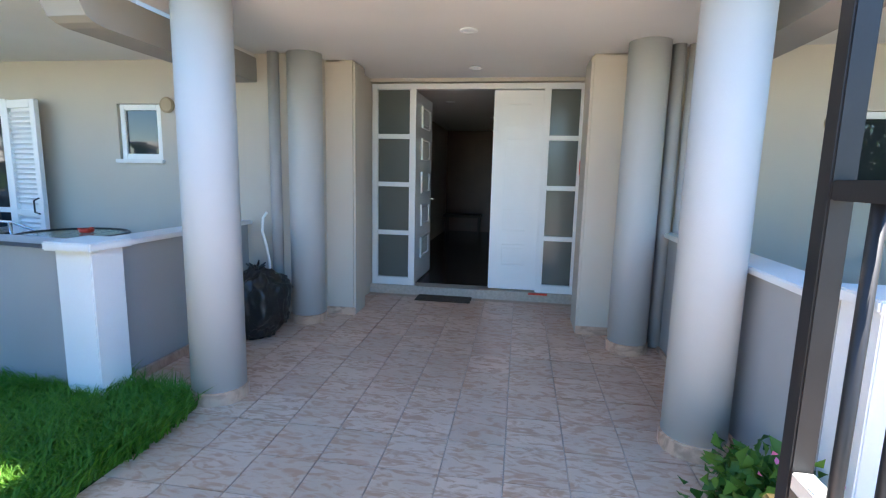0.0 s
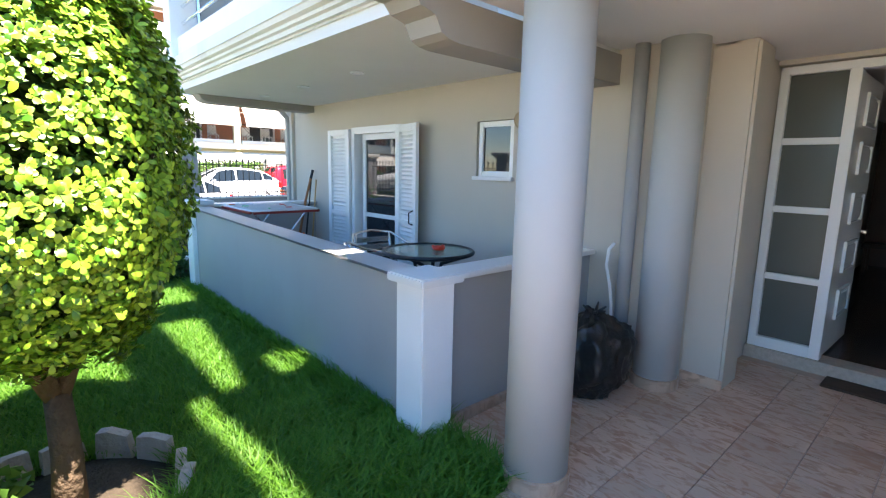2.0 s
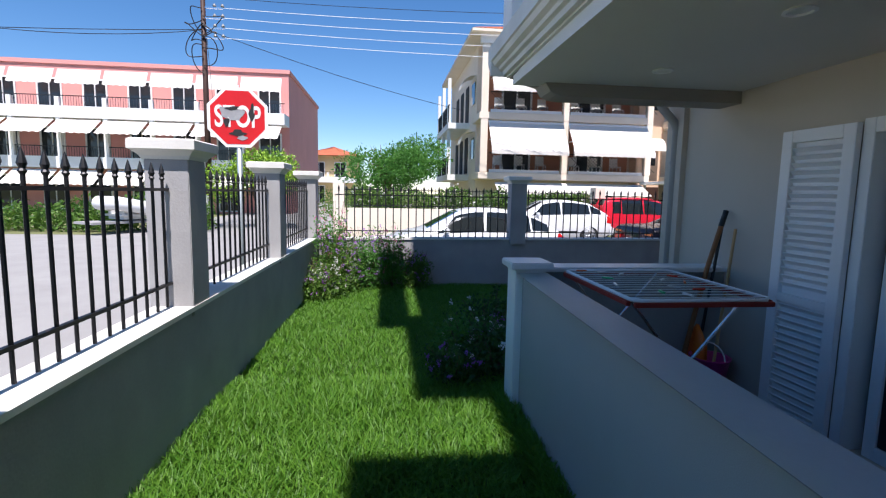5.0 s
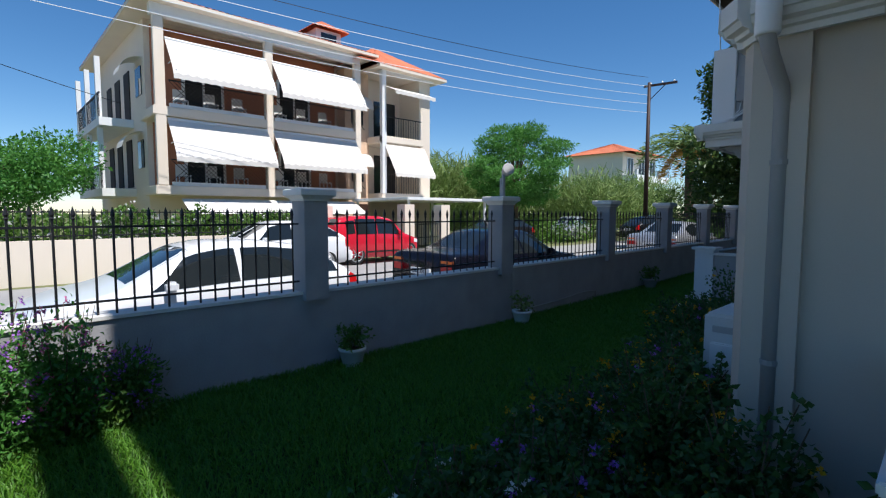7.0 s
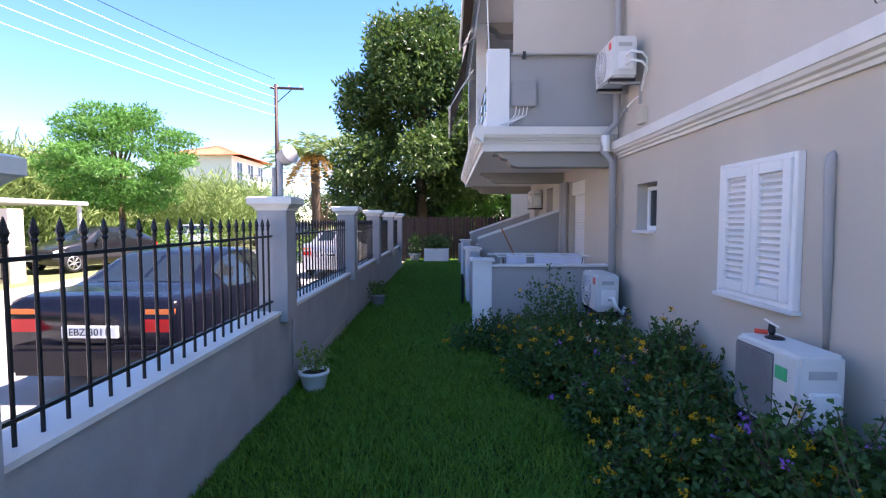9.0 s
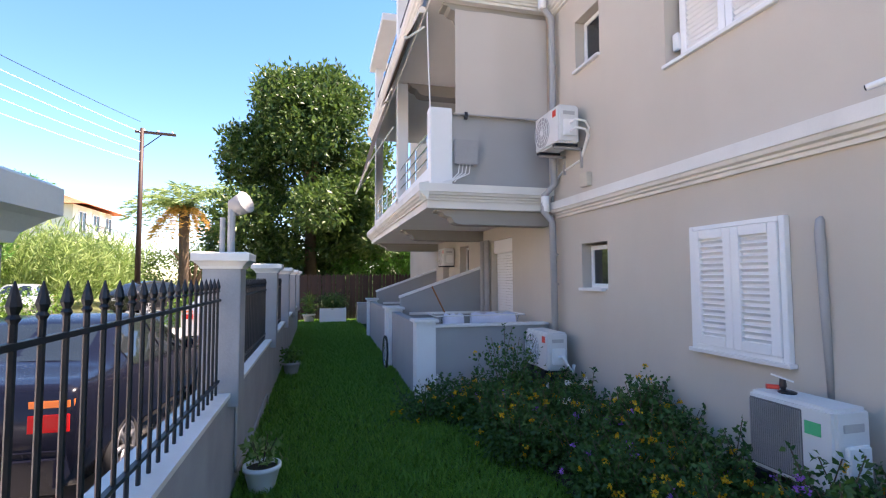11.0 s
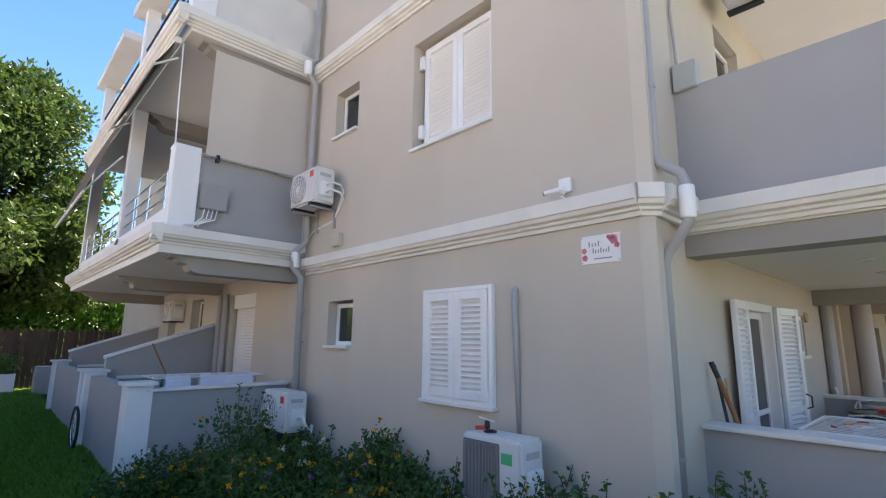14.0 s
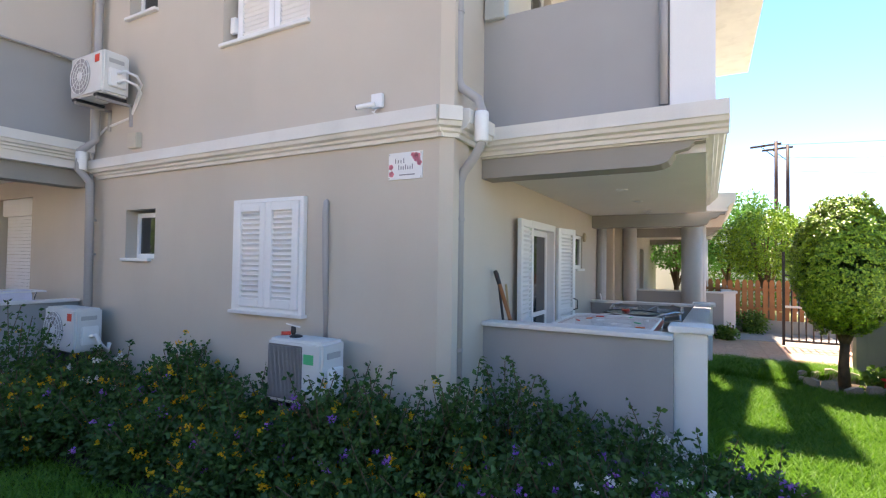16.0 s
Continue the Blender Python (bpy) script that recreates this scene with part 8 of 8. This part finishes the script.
for i in range(30):
    a = i * 2.4
    k = (i + 0.5) / 30
    rad = 3.0 * math.sin(math.pi * (0.12 + 0.80 * k)) * rt.uniform(0.55, 1.0)
    at_.append(((-24.4 + rad * math.cos(a), 24.0 + rad * math.sin(a), 2.3 + 4.0 * k), (0.95, 0.95, 0.36), 1 / 30))
tree("feathery_tree", "light green feathery tree across the street", (-24.4, 24.0, 0.0), at_, 26000, 0.19, ACACIA, 0.28, 0.14, 6)
tree("feathery_tree", "green garden tree beside the awninged house", (-30, 2.4, 0.0), [((-30 + dx, 2.6 + dy, 2.5 + dz), (1.7, 1.5, 1.1), 0.2) for dx, dy, dz in ((0, 0, 0), (1.2, 0.8, 0.5), (-1.5, 1, 0.6), (0.4, -1.2, 0.3), (0.2, 1.6, 1.0))], 12000, 0.16, ACACIA, 0.45, 0.13, 7)
tree("feathery_tree", "yellow-green citrus tree across the side street", (-25.5, -3.2, 0.0), [((-25.5 + dx, -3.4 + dy, 1.9 + dz), (1.0, 1.0, 0.9), 0.25) for dx, dy, dz in ((0, 0, 0.5), (0.7, 1.2, 0.3), (-0.6, 0.8, 0.6), (0.3, -1.0, 0.0))], 6500, 0.13, TOPIARY, 0.5, 0.1, 8)
tree("broadleaf_tree", "dark trees up the street", (-18.8, 36.5, 0.0), [((-18.5 + dx, 38 + dy, 1.6 + dz), (2.0, 1.6, 1.5), 0.2) for dx, dy, dz in ((-2, 0, 0.6), (0, 1, 1.1), (2, 0, 0.4), (4, 1, 1.2), (5.5, 0, 0.2))], 9000, 0.22, TREELEAF, 0.45, 0.14, 11)


def reeds(name, label, x0, x1, ya, yb, n, h0, h1):
    x, y = rng.uniform(x0, x1, n), rng.uniform(ya, yb, n)
    h = rng.uniform(h0, h1, n)
    V, F = [], []
    P = np.stack([x, y, rng.uniform(0.1, 1, n) * h], 1)
    d = unit(np.stack([rng.normal(0, .5, n), rng.normal(0, .5, n), rng.uniform(0.5, 1.6, n)], 1))
    V1, F1 = leaf_arrays(P, d * 2.0, rng.uniform(0.5, 0.95, n), 0.09)
    return flat_mesh(name, V1, F1, REED, None, label, "reeds", "stuff")


reeds("reed_bed", "tall pale green reeds beside the house", -34, -28.5, 21.0, 32, 26000, 3.2, 5.4)
reeds("reed_bed", "tall pale green reeds up the street", -31, -23.5, 31.5, 46, 22000, 2.6, 4.6)
# palm
th = thing("palm_tree", "date palm with a skirt of dry orange fronds", "palm", (-18.8, 34.0, -0.06))
part("trunk", tube(bmesh.new(), [(0, 0, 0), (0.05, 0, 2), (0.0, 0.05, 5.7)], [0.30, 0.26, 0.28], 12), BARK, th, smooth=True)
Pv, Fv, Pd, Fd = [], [], [], []


def frond(a, up, L, dry):
    pts, ds = [], []
    for i in range(34):
        t = i / 33
        r = L * t * (1 - 0.12 * t)
        z = up * L * t - 0.75 * L * t * t
        c = Vector((r * math.cos(a), r * math.sin(a), 5.8 + z))
        for s in (1, -1):
            pts.append(c)
            ds.append((math.cos(a) * 0.9 - s * math.sin(a), math.sin(a) * 0.9 + s * math.cos(a), -0.15))
    return np.array(pts), unit(np.array(ds))


gp, gd, dp, dd = [], [], [], []
for i in range(34):
    p, d = frond(i * 2.399, 0.25 + 0.95 * ((i * 0.37) % 1), 3.2, False)
    gp.append(p)
    gd.append(d)
for i in range(14):
    p, d = frond(i * 2.399 + 0.5, -0.25, 1.8, True)
    dp.append(p)
    dd.append(d)
for nm, p, d, m in (("fronds", gp, gd, PALM), ("dry_fronds", dp, dd, PALMDRY)):
    p, d = np.concatenate(p), np.concatenate(d)
    V, F = leaf_arrays(p, d * 4, 0.55, 0.13)
    flat_mesh(nm, V, F, m, th)

# low planting that closes the distance
for i, (x0, x1, ya, yb, n, h) in enumerate(((-60, -34, -2.5, 3.5, 7000, 2.0), (-24.5, -22.5, -12, -4.4, 5000, 1.3), (-27, -22.5, 24, 30, 5000, 1.6), (10, 12.5, -6, 3.2, 5000, 1.8), (-16.5, -12.6, 22.4, 26, 5000, 1.6))):
    P = np.stack([rng.uniform(x0, x1, n), rng.uniform(ya, yb, n), np.zeros(n)], 1)
    P[:, 2] = rng.random(n) * np.array([h * (0.8 + 0.5 * noise.noise(Vector((a * 0.5, b * 0.5, i)))) for a, b in P[:, :2]])
    V, F = leaf_arrays(P, unit(rng.normal(size=P.shape)), rng.uniform(0.1, 0.22, n), 0.5)
    flat_mesh("roadside_scrub", V, F, HEDGE, None, "low green scrub", "scrub", "stuff")
bm = bmesh.new()
hl = [(math.cos(a) * 420, math.sin(a) * 420, 12 + 14 * noise.noise(Vector((a * 2.2, 0, 0))) + 6 * noise.noise(Vector((a * 7, 1, 0)))) for a in np.linspace(-1.9, 0.9, 60)]
quad_sheet(bm, [[(x, y, -1) for x, y, z in hl], hl])
structure("backdrop_hills", bm, HILL, "low hazy hills on the horizon")

# ---------------- floor tiles ----------------
def tiles(parent_name, x0, x1, ya, yb, s, z, m, slope=lambda y: 0.0, gap=0.005, th_=0.006):
    par = bpy.data.objects[parent_name]
    me = bpy.data.meshes.new("tile")
    g = s / 2 - gap / 2
    bm = B(-g, -g, -th_, g, g, 0.0, bev=0.0)
    for v in bm.verts:
        if v.co.z > -0.001:
            v.co.x *= 0.994
            v.co.y *= 0.994
    bm.to_mesh(me)
    bm.free()
    me.materials.append(m)
    n = 0
    x = x0 + s / 2
    while x < x1 - s / 2 + 0.01:
        y = ya + s / 2
        while y < yb - s / 2 + 0.01:
            shared("tile", me, par, pose(x, y, z + slope(y) + 0.0006 * math.sin(n * 2.7), math.degrees(math.atan2(slope(y + 0.1) - slope(y - 0.1), 0.2)) * (-1 if n % 2 else 1), 0, 180 * (n % 2)))
            n += 1
            y += s
        x += s


tiles("porch_floor_side", -2.67, -2.06, 3.30, 5.2, 0.3045, 0.0025, TILE, fall)
tiles("porch_floor", -2.06, 0.98, -0.4, 6.02, 0.3045, 0.0025, TILE, fall)
tiles("terrace_floor", -7.25, -2.80, 3.55, 4.99, 0.286, 0.158, TERRATILE, th_=0.007)
